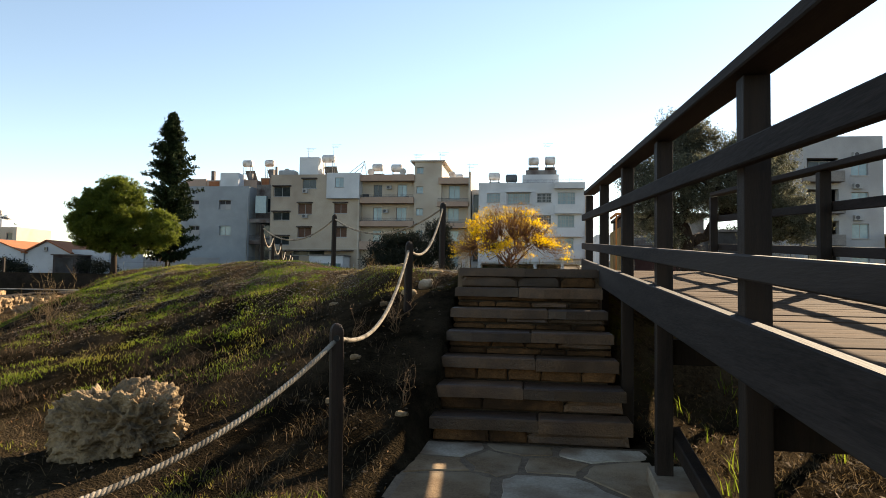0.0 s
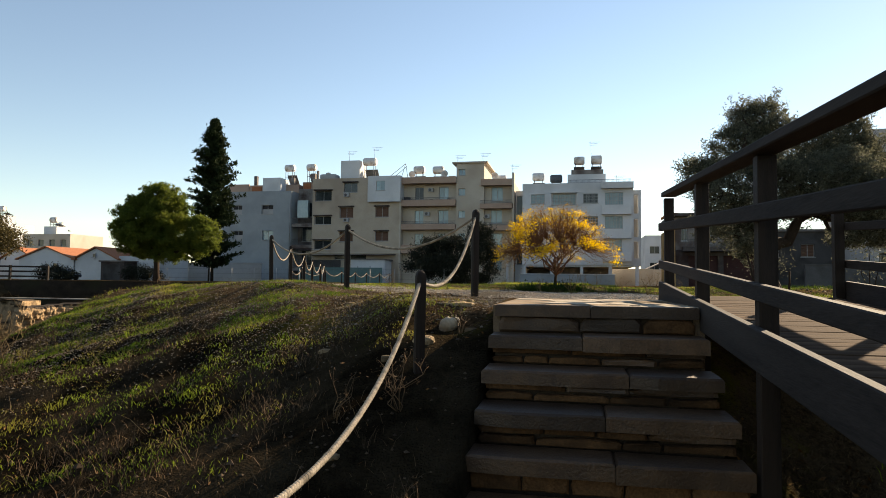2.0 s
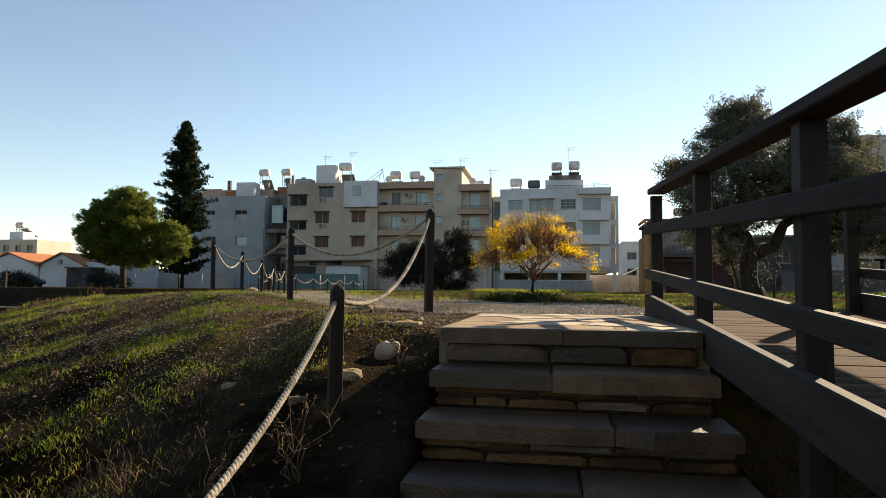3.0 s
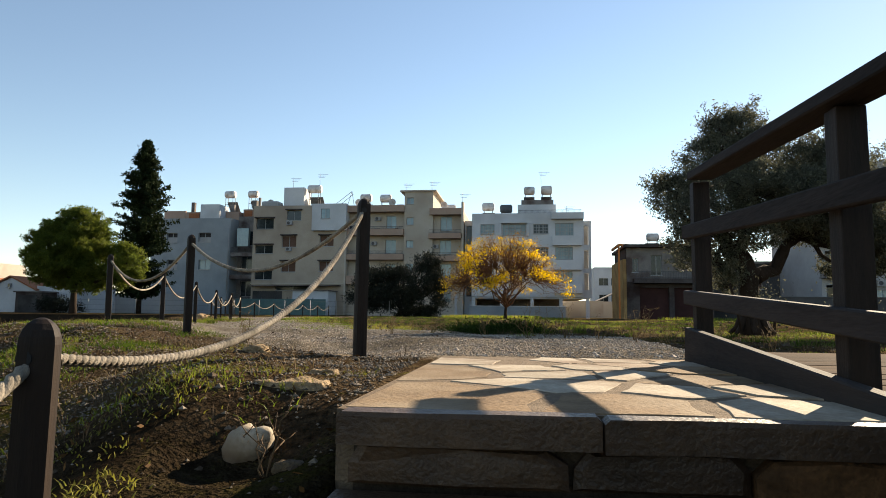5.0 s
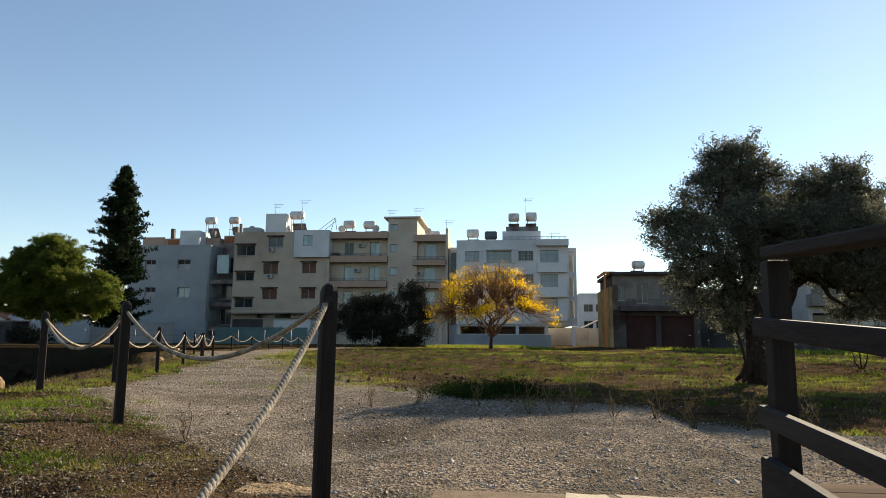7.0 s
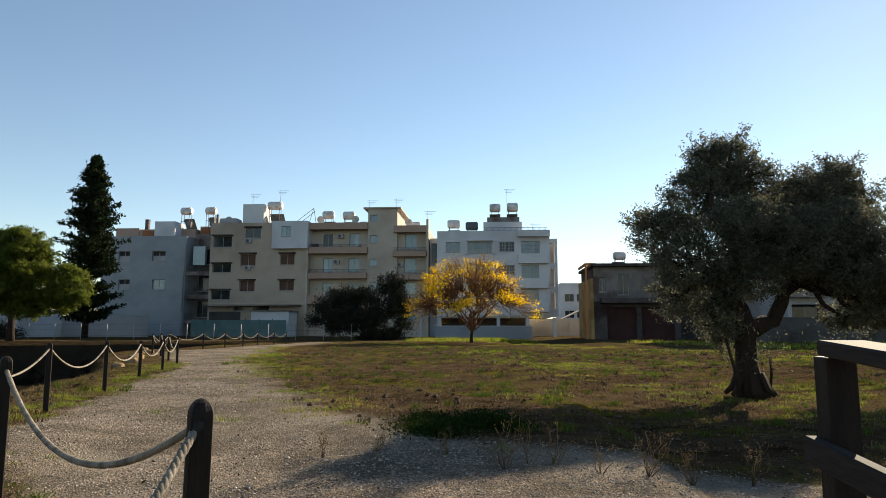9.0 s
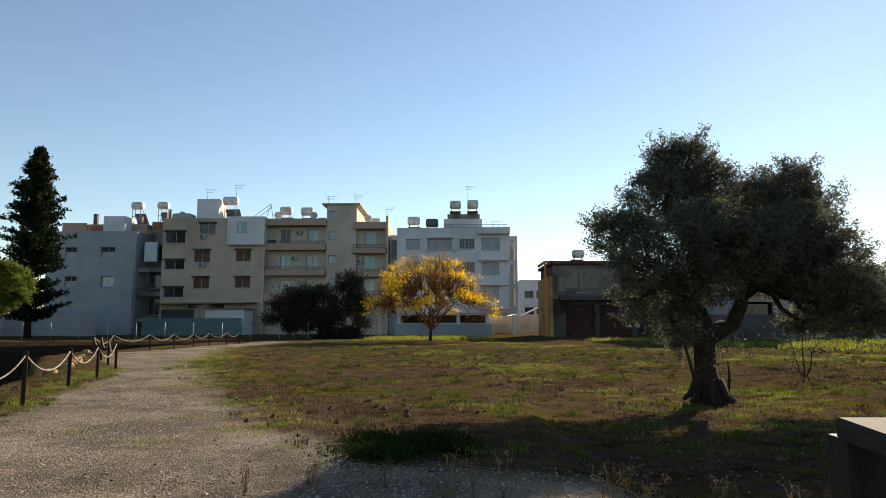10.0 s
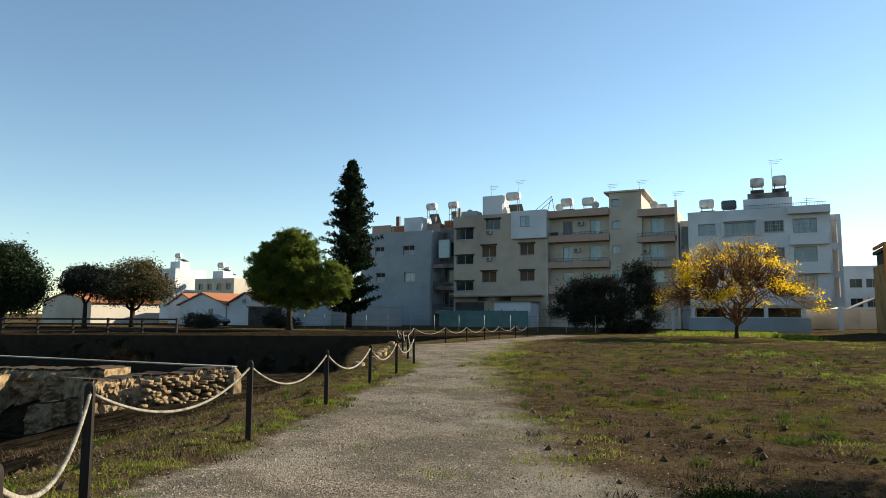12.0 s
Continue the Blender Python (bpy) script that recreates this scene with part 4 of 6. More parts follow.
# blocks to the east, seen through the railing
G = thing("apartment_building", (33, 72, 0), "grey and white apartment block with deep balconies", "building")
gw = [(33.0, 34.6, z, z + 1.5) for z in (1.5, 4.8, 8.0, 11.2)]
bm = bmesh.new()
facade(bm, 28.4, 36, -0.5, 15.2, 70, gw + [(28.8, 31.8, z, z + 2.4) for z in (1.0, 4.2, 7.4, 10.6)], 0.8)
shell(bm, 28.4, 36, 70, 82, -0.5, 15.2)
part("wall", bm, GREYW, G)
for w in gw:
    window(G, w, 70, "curtain", 2)
    aircon(G, w[0] + 0.5, 70, w[3] + 0.3)
for z in (1.0, 4.2, 7.4, 10.6):
    balcony(G, 28.3, 31.9, 70, z, z + 0.9, STAINED, 1.2)
    window(G, (29.2, 31.4, z + 0.05, z + 2.2), 70.7, "glass", 2, 0.15)
G2 = thing("low_house", (45, 68, 0), "low ochre house beyond the field", "house")
part("wall", boxed(36.5, 52, 66, 74, -0.3, 5.0), OCHRE, G2)
part("flat_roof", boxed(36.2, 52.3, 65.7, 74.3, 5.0, 5.3), STAINED, G2)
field_wall = thing("field_wall", (30, 66, 0), "long low grey field wall behind the olive", "wall")
# wall and coping have their shade in the base colour
part("wall_panel", boxed(20.5, 60, 64.0, 64.25, -0.3, 2.0), SHADEDGREY, field_wall)
part("coping", boxed(20.4, 60, 63.95, 64.3, 2.0, 2.1), SHADEDGREY, field_wall)

K = thing("low_house", (24.5, 80, 0), "plain grey rendered house behind the field wall", "house")
kw = [(21.8, 23.0, 3.4, 4.8), (25.2, 26.6, 3.4, 4.8)]
bm = bmesh.new()
facade(bm, 20.2, 28.6, -0.3, 6.2, 80, kw)
shell(bm, 20.2, 28.6, 80, 90, -0.3, 6.2)
part("wall", bm, SHADEDGREY, K)
for w in kw:
    window(K, w, 80, "shutter", 2)
part("flat_roof", boxed(20.0, 28.8, 79.6, 90.2, 6.2, 6.45), STAINED, K)

# houses to the west
def gable_house(x0, x1, y0, y1, h, ridge, label, wall=WHITE):
    g = thing("low_house", ((x0 + x1) / 2, y0, 0), label, "house", "western houses")
    mx = (x0 + x1) / 2
    bm = boxed(x0, x1, y0, y1, -0.3, h)
    for y in (y0, y1):
        bm.faces.new([bm.verts.new(v) for v in ((x0, y, h), (x1, y, h), (mx, y, ridge))])
    part("wall", bm, wall, g)
    part("roof", beam(bmesh.new(), (x0 - 0.4, (y0 + y1) / 2, h - 0.1), (mx + 0.02, (y0 + y1) / 2, ridge + 0.12), y1 - y0 + 0.6, 0.15, 0), TILE, g, "red clay tile roof slope")
    part("roof", beam(bmesh.new(), (mx - 0.02, (y0 + y1) / 2, ridge + 0.12), (x1 + 0.4, (y0 + y1) / 2, h - 0.1), y1 - y0 + 0.6, 0.15, 0), TILE, g, "red clay tile roof slope")
    return g


g1 = gable_house(-72.8, -64.25, 76, 90, 2.8, 4.3, "low white house with a red tile roof")
window(g1, (-67.2, -66.6, 1.5, 2.2), 75.72, "glass", 1, 0.15)
g3 = gable_house(-64.2, -57.9, 76.2, 90, 2.8, 4.25, "second low white gabled house joined to its neighbour")
window(g3, (-61.4, -61.0, 3.0, 3.5), 75.92, "glass", 1, 0.15)
part("lean_to", boxed(-57.8, -52.6, 76.5, 84, -0.3, 3.2), WHITE, g3)
garage = thing("garage", (-56.5, 74, 0), "dark weathered flat-roofed garage before the white houses", "garage")
part("garage_wall", boxed(-58.1, -54.8, 73.6, 76.1, -0.3, 2.35), DIRTYSHADEWALL, garage)
part("garage_roof", boxed(-58.3, -54.6, 73.4, 76.1, 2.35, 2.5), STAINED, garage)
part("garage_door", boxed(-57.7, -55.3, 73.54, 73.596, -0.2, 2.0), SHADEDGREY, garage)
gable_house(-97, -86, 72, 84, 3.2, 4.6, "low white house with a dull tile roof", CREAM)
gable_house(-84, -78, 84, 92, 3.0, 4.6, "small white house with a tile roof")
for x0, x1, y, h, lab in ((-108, -97, 112, 9.0, "distant cream flat-roofed block"), (-121, -114, 112, 11.5, "distant white tower block"), (-112, -105, 118, 8.5, "distant white flat-roofed block"), (-98, -88, 125, 6.6, "distant cream flat-roofed building")):
    q = thing("far_building", (x0, y, 0), lab, "building", "western skyline")
    fw = [(x, x + 1.3, z, z + 1.3) for x in np.arange(x0 + 1, x1 - 1.6, 2.6) for z in np.arange(h - 2.4, 0.6, -3.0)]
    bm = bmesh.new()
    facade(bm, x0, x1, -0.5, h, y, fw)
    shell(bm, x0, x1, y, y + 9, -0.5, h)
    part("wall", bm, CREAM if "cream" in lab else WHITE, q)
    for w in fw:
        window(q, w, y, "glass", 1)
    part("roof_hut", boxed(x0 + 2, x0 + 5, y + 3, y + 6, h, h + 1.8), WHITE, q)
    water_tank(x0 + 3.5, y + 4, h + 1.8, 0.6, 1.6, 0.8)
yard_wall = thing("garden_wall", (-48, 84, 0), "long low white yard wall by the cypress", "wall")
part("wall_panel", boxed(-56.5, -41.5, 84, 84.25, -0.3, 2.5), GREYW, yard_wall)
part("coping", boxed(-56.6, -41.4, 83.95, 84.3, 2.5, 2.6), GREYW, yard_wall)


# ---- trees ----
def limb(bm, a, b, r0, r1, rng, bend=0.15, n=5, sides=7):
    a, b = np.array(a, float), np.array(b, float)
    pts, rad = [], []
    w = rng.normal(size=(n + 1, 3)) * np.linalg.norm(b - a) * bend * 0.3
    for i in range(n + 1):
        t = i / n
        pts.append(a + (b - a) * t + w[i] * math.sin(math.pi * t))
        rad.append(r0 + (r1 - r0) * t)
    tube(bm, [tuple(p) for p in pts], rad, sides)
    return pts


def in_blobs(rng, blobs, n, shell_bias=0.6):
    """Points in ellipsoids, mostly near their skins: (n, 3)."""
    vol = np.array([b[3] * b[4] * b[5] for b in blobs]) ** 0.8
    pick = rng.choice(len(blobs), n, p=vol / vol.sum())
    bl = np.array(blobs)[pick]
    r = rng.uniform(0, 1, n) ** (shell_bias / 3)
    return bl[:, :3] + unit(rng, n) * r[:, None] * bl[:, 3:6]


def foliage(rng, blobs, clumps, per, size, bias=0.6):
    """Leaf places: clumps inside the blobs, leaves round each clump."""
    c = in_blobs(rng, blobs, clumps, bias)
    s = size * rng.uniform(0.6, 1.4, (clumps, 1, 1))
    return c, (c[:, None] + rng.normal(size=(clumps, per, 3)) * s * np.array([1, 1, 0.75])).reshape(-1, 3)


def olive(at, label):
    """A broad old olive with a short leaning trunk."""
    x, y, z = at
    rng = np.random.default_rng(5)
    t = thing("olive_tree", at, label, "tree")
    bm = bmesh.new()
    tube(bm, [(x + 0.05, y, z - 0.15), (x, y, z + 0.12), (x - 0.05, y, z + 0.45), (x - 0.04, y, z + 0.95), (x + 0.02, y, z + 1.3)], [0.31, 0.235, 0.195, 0.185, 0.19], 12)
    for a in range(7):
        an = a * 0.9
        tube(bm, [(x + 0.2 * math.cos(an), y + 0.2 * math.sin(an), z + 0.3), (x + 0.31 * math.cos(an), y + 0.31 * math.sin(an), z + 0.04), (x + 0.45 * math.cos(an), y + 0.45 * math.sin(an), z - 0.08)], [0.07, 0.06, 0.035], 6)
    part("trunk", bm, BARK, t)
    # offsets and half-widths of the leaf masses, from the foot of the trunk
    blobs = [(-0.45, 0.2, 4.25, 0.80, 0.9, 0.62), (-0.75, 0.0, 3.65, 0.95, 1.0, 0.70), (0.15, 0.2, 4.05, 0.65, 0.8, 0.60), (-0.1, 0.3, 4.75, 0.50, 0.5, 0.30), (-0.7, 0.1, 4.65, 0.40, 0.4, 0.30),
             (1.45, 0.2, 3.85, 0.85, 0.9, 0.60), (1.75, 0.1, 4.25, 0.45, 0.5, 0.28), (2.1, 0.2, 3.55, 0.60, 0.8, 0.60), (0.95, 0.0, 3.55, 0.70, 0.9, 0.60),
             (-1.55, 0.0, 3.00, 0.70, 0.9, 0.60), (-1.95, 0.1, 3.25, 0.32, 0.4, 0.26), (-1.15, -0.2, 2.45, 0.80, 1.0, 0.65), (-1.25, 0.1, 1.80, 0.65, 0.8, 0.50), (-0.75, -0.2, 1.35, 0.50, 0.6, 0.40), (-0.55, 0.1, 0.98, 0.28, 0.4, 0.22),
             (-0.2, -0.4, 2.90, 1.00, 0.9, 0.80), (0.65, -0.3, 2.75, 0.95, 1.0, 0.75), (-0.25, -0.4, 2.05, 0.70, 0.7, 0.50), (0.9, 0.6, 2.25, 0.60, 0.7, 0.40),
             (1.65, 0.0, 2.95, 0.85, 1.0, 0.75), (2.3, 0.1, 2.60, 0.70, 0.9, 0.60), (1.75, 0.0, 2.15, 0.75, 0.9, 0.50), (2.45, 0.0, 1.90, 0.70, 0.8, 0.50), (2.95, 0.1, 1.85, 0.50, 0.6, 0.45), (2.2, 0.2, 1.50, 0.60, 0.7, 0.38), (2.85, 0.0, 1.40, 0.50, 0.7, 0.34), (3.3, 0.1, 1.65, 0.35, 0.5, 0.32), (1.75, 0.2, 1.35, 0.35, 0.5, 0.22), (3.05, 0.2, 2.35, 0.28, 0.4, 0.22)]
    # the high and the eastern parts of the crown lean away to the north
    blobs = [(b[0] * 1.1 + 0.48, b[1] + 1.3, b[2] + (b[2] - 1.2) * 0.105, *[1.07 * r for r in b[3:]]) if b[2] > 2.95 else b for b in blobs]
    blobs = [(x + b[0] + 0.1, y + b[1], z + b[2] * 0.98, *[0.9 * r for r in b[3:]]) for b in blobs]
    bm = bmesh.new()
    hubs = [(x - 0.7, y, z + 2.2), (x + 1.15, y + 0.4, z + 2.0), (x - 0.1, y + 0.2, z + 2.6)]
    limb(bm, (x - 0.03, y, z + 1.15), hubs[0], 0.17, 0.1, rng)
    limb(bm, (x + 0.1, y, z + 1.1), hubs[1], 0.17, 0.1, rng, 0.3)
    limb(bm, (x, y, z + 1.2), hubs[2], 0.15, 0.1, rng)
    for b in blobs:
        h = min(hubs, key=lambda q: (q[0] - b[0]) ** 2 + (q[2] - b[2]) ** 2)
        limb(bm, h, b[:3], 0.07, 0.03, rng, 0.3)
        for k in range(9):
            e = np.array(b[:3]) + unit(rng, 1)[0] * np.array(b[3:6]) * 0.95
            limb(bm, b[:3], e, 0.022, 0.005, rng, 0.4, 4, 4)
    part("branchwork", bm, BARK, t)
    c, p = foliage(rng, blobs, 3000, 52, 0.085, 1.0)
    # leafy sprigs that break the outline
    grown = [np.array(b[:3]) + unit(rng, 14) * np.array(b[3:6]) * 1.02 for b in blobs]
    tips = np.concatenate(grown)
    mids = np.repeat(np.array([b[:3] for b in blobs]), 14, axis=0)
    out = (tips - mids) / np.linalg.norm(tips - mids, axis=1, keepdims=True) * 0.6 + [0, 0, 0.5]
    run = rng.uniform(0, 0.24, (len(tips), 34, 1))
    sprig = (tips[:, None] + out[:, None] * run + rng.normal(size=(len(tips), 34, 3)) * 0.035).reshape(-1, 3)
    leaf_mesh("crown", np.concatenate([p, sprig]), 0.074, 0.026, rng, OLIVE, t)
    # root shoots round the trunk
    q = np.array([x, y, z + 0.75]) + rng.normal(size=(500, 3)) * [0.3, 0.3, 0.2]
    tagged(leaf_mesh("root_shoot", q, 0.06, 0.017, rng, OLIVE, t), kind="stuff")
    return t


olive((5.4, 19.6, 0.0), "old olive tree with a dense grey-green crown on bare earth")


def flame_tree(at):
    """A low umbrella tree: bare branches with yellow tufts at the edge of the crown."""
    x, y, z = at
    rng = np.random.default_rng(9)
    t = thing("yellow_tree", at, "spreading umbrella tree with yellow autumn leaves and bare branches", "tree")
    bm = bmesh.new()
    tube(bm, [(x, y, z - 0.2), (x, y, z + 0.4), (x + 0.05, y, z + 0.9), (x + 0.02, y, z + 1.4)], [0.19, 0.13, 0.115, 0.10], 9)
    part("trunk", bm, BARK, t)
    bm = bmesh.new()
    o = np.sqrt(rng.uniform(0.02, 1, 760))
    an = rng.uniform(0, 2 * math.pi, 760)
    deep = rng.uniform(0, 1, 760) ** 1.5
    tips = np.stack([x + np.cos(an) * 5.1 * o, y + np.sin(an) * 5.1 * o, z + 6.95 - 4.3 * o ** 2.2 - deep * (1.7 - 0.5 * o) + 0.35 * rough(an * 3, o * 4, 1.0)], 1)
    forks = []
    for k in range(22):
        a = 2 * math.pi * k / 22 + rng.uniform(-0.15, 0.15)
        out = rng.uniform(0.2, 0.75)
        f = (x + math.cos(a) * 3.9 * out, y + math.sin(a) * 3.9 * out, z + 4.2 - 1.7 * out + rng.uniform(-0.3, 0.3))
        limb(bm, (x + 0.02, y, z + rng.uniform(0.7, 1.4)), f, 0.055, 0.035, rng, 0.25)
        forks.append(f)
    forks = np.array(forks)
    for p in tips:
        f = forks[np.argmin(np.linalg.norm(forks - p, axis=1))]
        limb(bm, f, p, 0.03, 0.009, rng, 0.25, 4, 4)
    part("branchwork", bm, TWIG, t)
    rim = np.hypot(tips[:, 0] - x, tips[:, 1] - y) / 5.1
    patchy = rough(tips[:, 0], tips[:, 1] * 0.6 + tips[:, 2], 0.8, 4.0)
    lit = tips[(0.22 + 0.58 * rim + 0.5 * patchy + rng.normal(0, 0.16, len(tips)) - 0.4 * deep) > 0.72]
    p = (lit[:, None] + rng.normal(size=(len(lit), 38, 3)) * [0.25, 0.25, 0.15]).reshape(-1, 3)
    leaf_mesh("crown", p, 0.165, 0.085, rng, YELLOW, t)
    q = (tips[:, None] + rng.normal(size=(len(tips), 9, 3)) * [0.33, 0.33, 0.25]).reshape(-1, 3)
    tagged(leaf_mesh("rust_leaves", q, 0.13, 0.06, rng, RUSTLEAF, t), kind="stuff")
    return t


flame_tree((-0.9, 57.5, 0.0))


def round_tree(name, at, blobs, trunk_r, trunk_h, clumps, per, size, leaf, material, seed, label, bias=0.8, lumps=0):
    x, y, z = at
    rng = np.random.default_rng(seed)
    t = thing(name, at, label, "tree" if "bush" not in name else "bush")
    bm = bmesh.new()
    tube(bm, [(x, y, z - 0.3), (x, y, z + trunk_h * 0.3), (x, y, z + trunk_h)], [trunk_r * 1.4, trunk_r, trunk_r * 0.85], 9)
    blobs = [(x + b[0], y + b[1], z + b[2], *b[3:]) for b in blobs]
    for b in blobs:
        limb(bm, (x, y, z + trunk_h * 0.9), b[:3], trunk_r * 0.6, trunk_r * 0.2, rng, 0.25)
    part("trunk", bm, BARK, t)
    if lumps:
        # the crown breaks up into rounded tufts with gaps between them
        c = in_blobs(rng, blobs, lumps, 0.45)
        r = rng.uniform(0.25, 0.62, (lumps, 1))
        blobs = np.concatenate([c, r, r, r * 0.8], 1).tolist()
    c, p = foliage(rng, blobs, clumps, per, size, bias)
    leaf_mesh("crown", p, leaf, leaf * (0.22 if lumps else 0.4), rng, material, t, lean=(0, 0, 0.7) if lumps else None)
    return t


# stone pine with a second low crown
round_tree("pine_tree", (-39.4, 58.5, 0), [(-0.5, 0, 5.7, 3.0, 3.0, 2.7), (-1.7, -0.6, 6.6, 1.7, 1.9, 1.6), (0.6, -0.4, 7.7, 2.0, 2.0, 1.6), (-0.5, 0, 8.4, 1.5, 1.5, 1.0), (1.6, -0.6, 6.3, 2.0, 2.0, 1.7), (-3.0, -0.3, 5.6, 1.6, 1.8, 1.5), (-2.4, -0.6, 4.1, 1.8, 1.8, 1.2), (0.2, -1.0, 4.0, 2.4, 2.0, 1.3), (2.2, -0.4, 4.3, 1.8, 1.8, 1.3), (-1.0, 0, 3.0, 1.5, 1.4, 0.8), (0.8, 0, 2.7, 1.8, 1.6, 0.9), (-3.3, 0, 4.4, 1.2, 1.4, 1.1), (2.4, -0.2, 2.9, 1.5, 1.4, 0.9), (3.6, 0, 3.6, 1.4, 1.4, 1.1), (4.9, 0.2, 4.4, 1.5, 1.5, 1.5), (4.5, 0.2, 5.4, 0.9, 0.9, 0.8), (5.6, 0.2, 5.1, 0.8, 0.8, 0.9), (4.2, 0, 3.2, 1.2, 1.2, 0.7)], 0.28, 2.6, 6200, 26, 0.12, 0.28, PINE, 21, "rounded green pine with a smaller side crown", bias=1.0, lumps=620)


def cypress(at, h):
    x, y, z = at
    rng = np.random.default_rng(31)
    t = thing("cypress_tree", at, "tall dark pointed conifer by the yard wall", "tree")
    part("trunk", tube(bmesh.new(), [(x, y, z - 0.3), (x, y, z + 3), (x, y, z + h * 0.9)], [0.35, 0.28, 0.05], 8), BARK, t)
    bm, pts = bmesh.new(), []
    for k in range(330):
        f = rng.uniform(0, 1) ** 1.05
        zz = 2.0 + f * (h - 2.4)
        r = float(np.interp(f, [0, 0.1, 0.3, 0.62, 0.75, 0.88, 1], [2.5, 3.4, 3.4, 2.9, 2.0, 1.1, 0.12])) * (rng.uniform(0.45, 0.9) if k % 4 else rng.uniform(0.95, 1.2))
        an = rng.uniform(0, 2 * math.pi)
        e = np.array([x + math.cos(an) * r, y + math.sin(an) * r, z + zz + rng.uniform(0.0, 0.7)])
        a = np.array([x, y, z + zz - 0.15 * r])
        if k % 3 == 0:
            limb(bm, a, e, 0.05, 0.015, rng, 0.1, 3, 4)
        for s in np.linspace(0.15, 1, 7):
            pts.append(a + (e - a) * s)
    tagged(part("branchwork", bm, BARK, t), kind="stuff")
    pts = np.array(pts)
    p = (pts[:, None] + rng.normal(size=(len(pts), 17, 3)) * [0.17, 0.17, 0.13]).reshape(-1, 3)
    leaf_mesh("crown", p, 0.46, 0.16, rng, CYPRESS, t, lean=(0, 0, 0.5))
    return t


cypress((-43.0, 74.0, 0), 20.0)
round_tree("dark_bush", (-11.5, 68, 0), [(-3.0, 0, 2.2, 1.9, 2, 2.0), (-0.6, 0, 2.8, 2.2, 2.2, 2.0), (2.2, 0, 2.6, 2.0, 2, 2.5), (-1.8, 0, 3.9, 1.5, 1.6, 1.1), (2.8, 0, 4.6, 1.2, 1.2, 1.5), (3.1, 0, 5.7, 0.6, 0.7, 0.8), (0.4, 0, 1.3, 3.8, 2, 1.4), (0.4, 0, 4.4, 1.1, 1.2, 0.9)], 0.2, 1.0, 1700, 22, 0.3, 0.34, DARKLEAF, 41, "dense dark evergreen bush at the edge of the field", lumps=190)
round_tree("pine_tree", (-66, 48, 0), [(0, 0, 5.0, 4.2, 3, 2.2), (-1, 0, 7.0, 3.0, 2.5, 1.5), (3, 0, 4.0, 2.2, 2, 1.6), (0, 0, 2.6, 4, 3, 1.4)], 0.3, 2, 1000, 34, 0.4, 0.32, CYPRESS, 51, "broad dark pine by the timber fence")
round_tree("pine_tree", (-58, 51, 0), [(0, 0, 4.9, 2.4, 2, 1.1), (-1.3, 0, 4.3, 1.8, 1.6, 0.9), (1.4, 0, 4.2, 1.8, 1.6, 0.9)], 0.2, 2.6, 500, 32, 0.3, 0.26, DARKLEAF, 61, "small umbrella-shaped dark pine")
round_tree("bare_tree", (-62.3, 59.8, 0), [(0, 0, 4.2, 4.6, 3.8, 1.7), (-2.3, 0, 5.7, 2.3, 2.0, 1.4), (1.0, 0, 6.2, 2.5, 2.3, 1.4), (3.3, 0, 4.3, 2.5, 2.3, 1.5), (-3.8, 0, 3.9, 1.9, 1.9, 1.4)], 0.28, 2.0, 900, 26, 0.34, 0.28, AUTUMN, 71, "thinning brown-green tree beside the timber fence", bias=1.2)
for i, (bx, by, bz) in enumerate(((-52.5, 60, 1.2), (-47.0, 66, 1.4))):
    round_tree("green_bush", (bx, by, 0), [(0, 0, bz * 0.6, 2.0, 1.2, bz * 0.7), (1.6, 0, bz * 0.45, 1.4, 1, bz * 0.5)], 0.06, 0.4, 170, 26, 0.22, 0.2, DARKLEAF, 82 + i, "low green garden bush")


# ---- stairs and paving ----
RISE = 0.19
TREADS = [5.226, 5.467, 5.76, 5.997, 6.32, 6.64, 6.925]
SX0, SX1 = 0.19, 1.575
steps = thing("stone_steps", (0.9, 5.2, -1.33), "seven rough stone steps up the bank to a paved landing", "stairs", kind="structure")


def slab(name, poly, z0, z1, material, parent, rng, inset=0.008, lip=0.012):
    """A stone from a flat outline: knocked-about sides and slightly uneven top."""
    bm = bmesh.new()
    c = Vector((sum(p[0] for p in poly) / len(poly), sum(p[1] for p in poly) / len(poly)))
    lo = [bm.verts.new((p[0], p[1], z0)) for p in poly]
    tilt = rng.uniform(-0.0012, 0.0012, 2)
    mid, top = [], []
    for p in poly:
        d = (c - Vector(p))
        d = d / max(d.length, 1e-3)
        mid.append(bm.verts.new((p[0], p[1], z1 - lip)))
        top.append(bm.verts.new((p[0] + d.x * inset * 1.6, p[1] + d.y * inset * 1.6, z1 + tilt[0] * (p[0] - c.x) * 3 + tilt[1] * (p[1] - c.y) * 3)))
    k = len(poly)
    for i in range(k):
        j = (i + 1) % k
        bm.faces.new((lo[i], lo[j], mid[j], mid[i])), bm.faces.new((mid[i], mid[j], top[j], top[i]))
    bm.faces.new(top), bm.faces.new(lo[::-1])
    bmesh.ops.recalc_face_normals(bm, faces=bm.faces)
    return part(name, bm, material, parent)


rs = np.random.default_rng(3)
for i, y in enumerate(TREADS):
    z = -RISE * (6 - i)
    yb = TREADS[i + 1] + 0.078 if i < 6 else 9.2
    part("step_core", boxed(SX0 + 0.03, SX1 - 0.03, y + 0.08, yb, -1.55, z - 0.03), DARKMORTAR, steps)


def splits(rng, n):
    w = rng.uniform(0.6, 1.6, n)
    e = np.concatenate([[0], np.cumsum(w) / w.sum()])
    return e


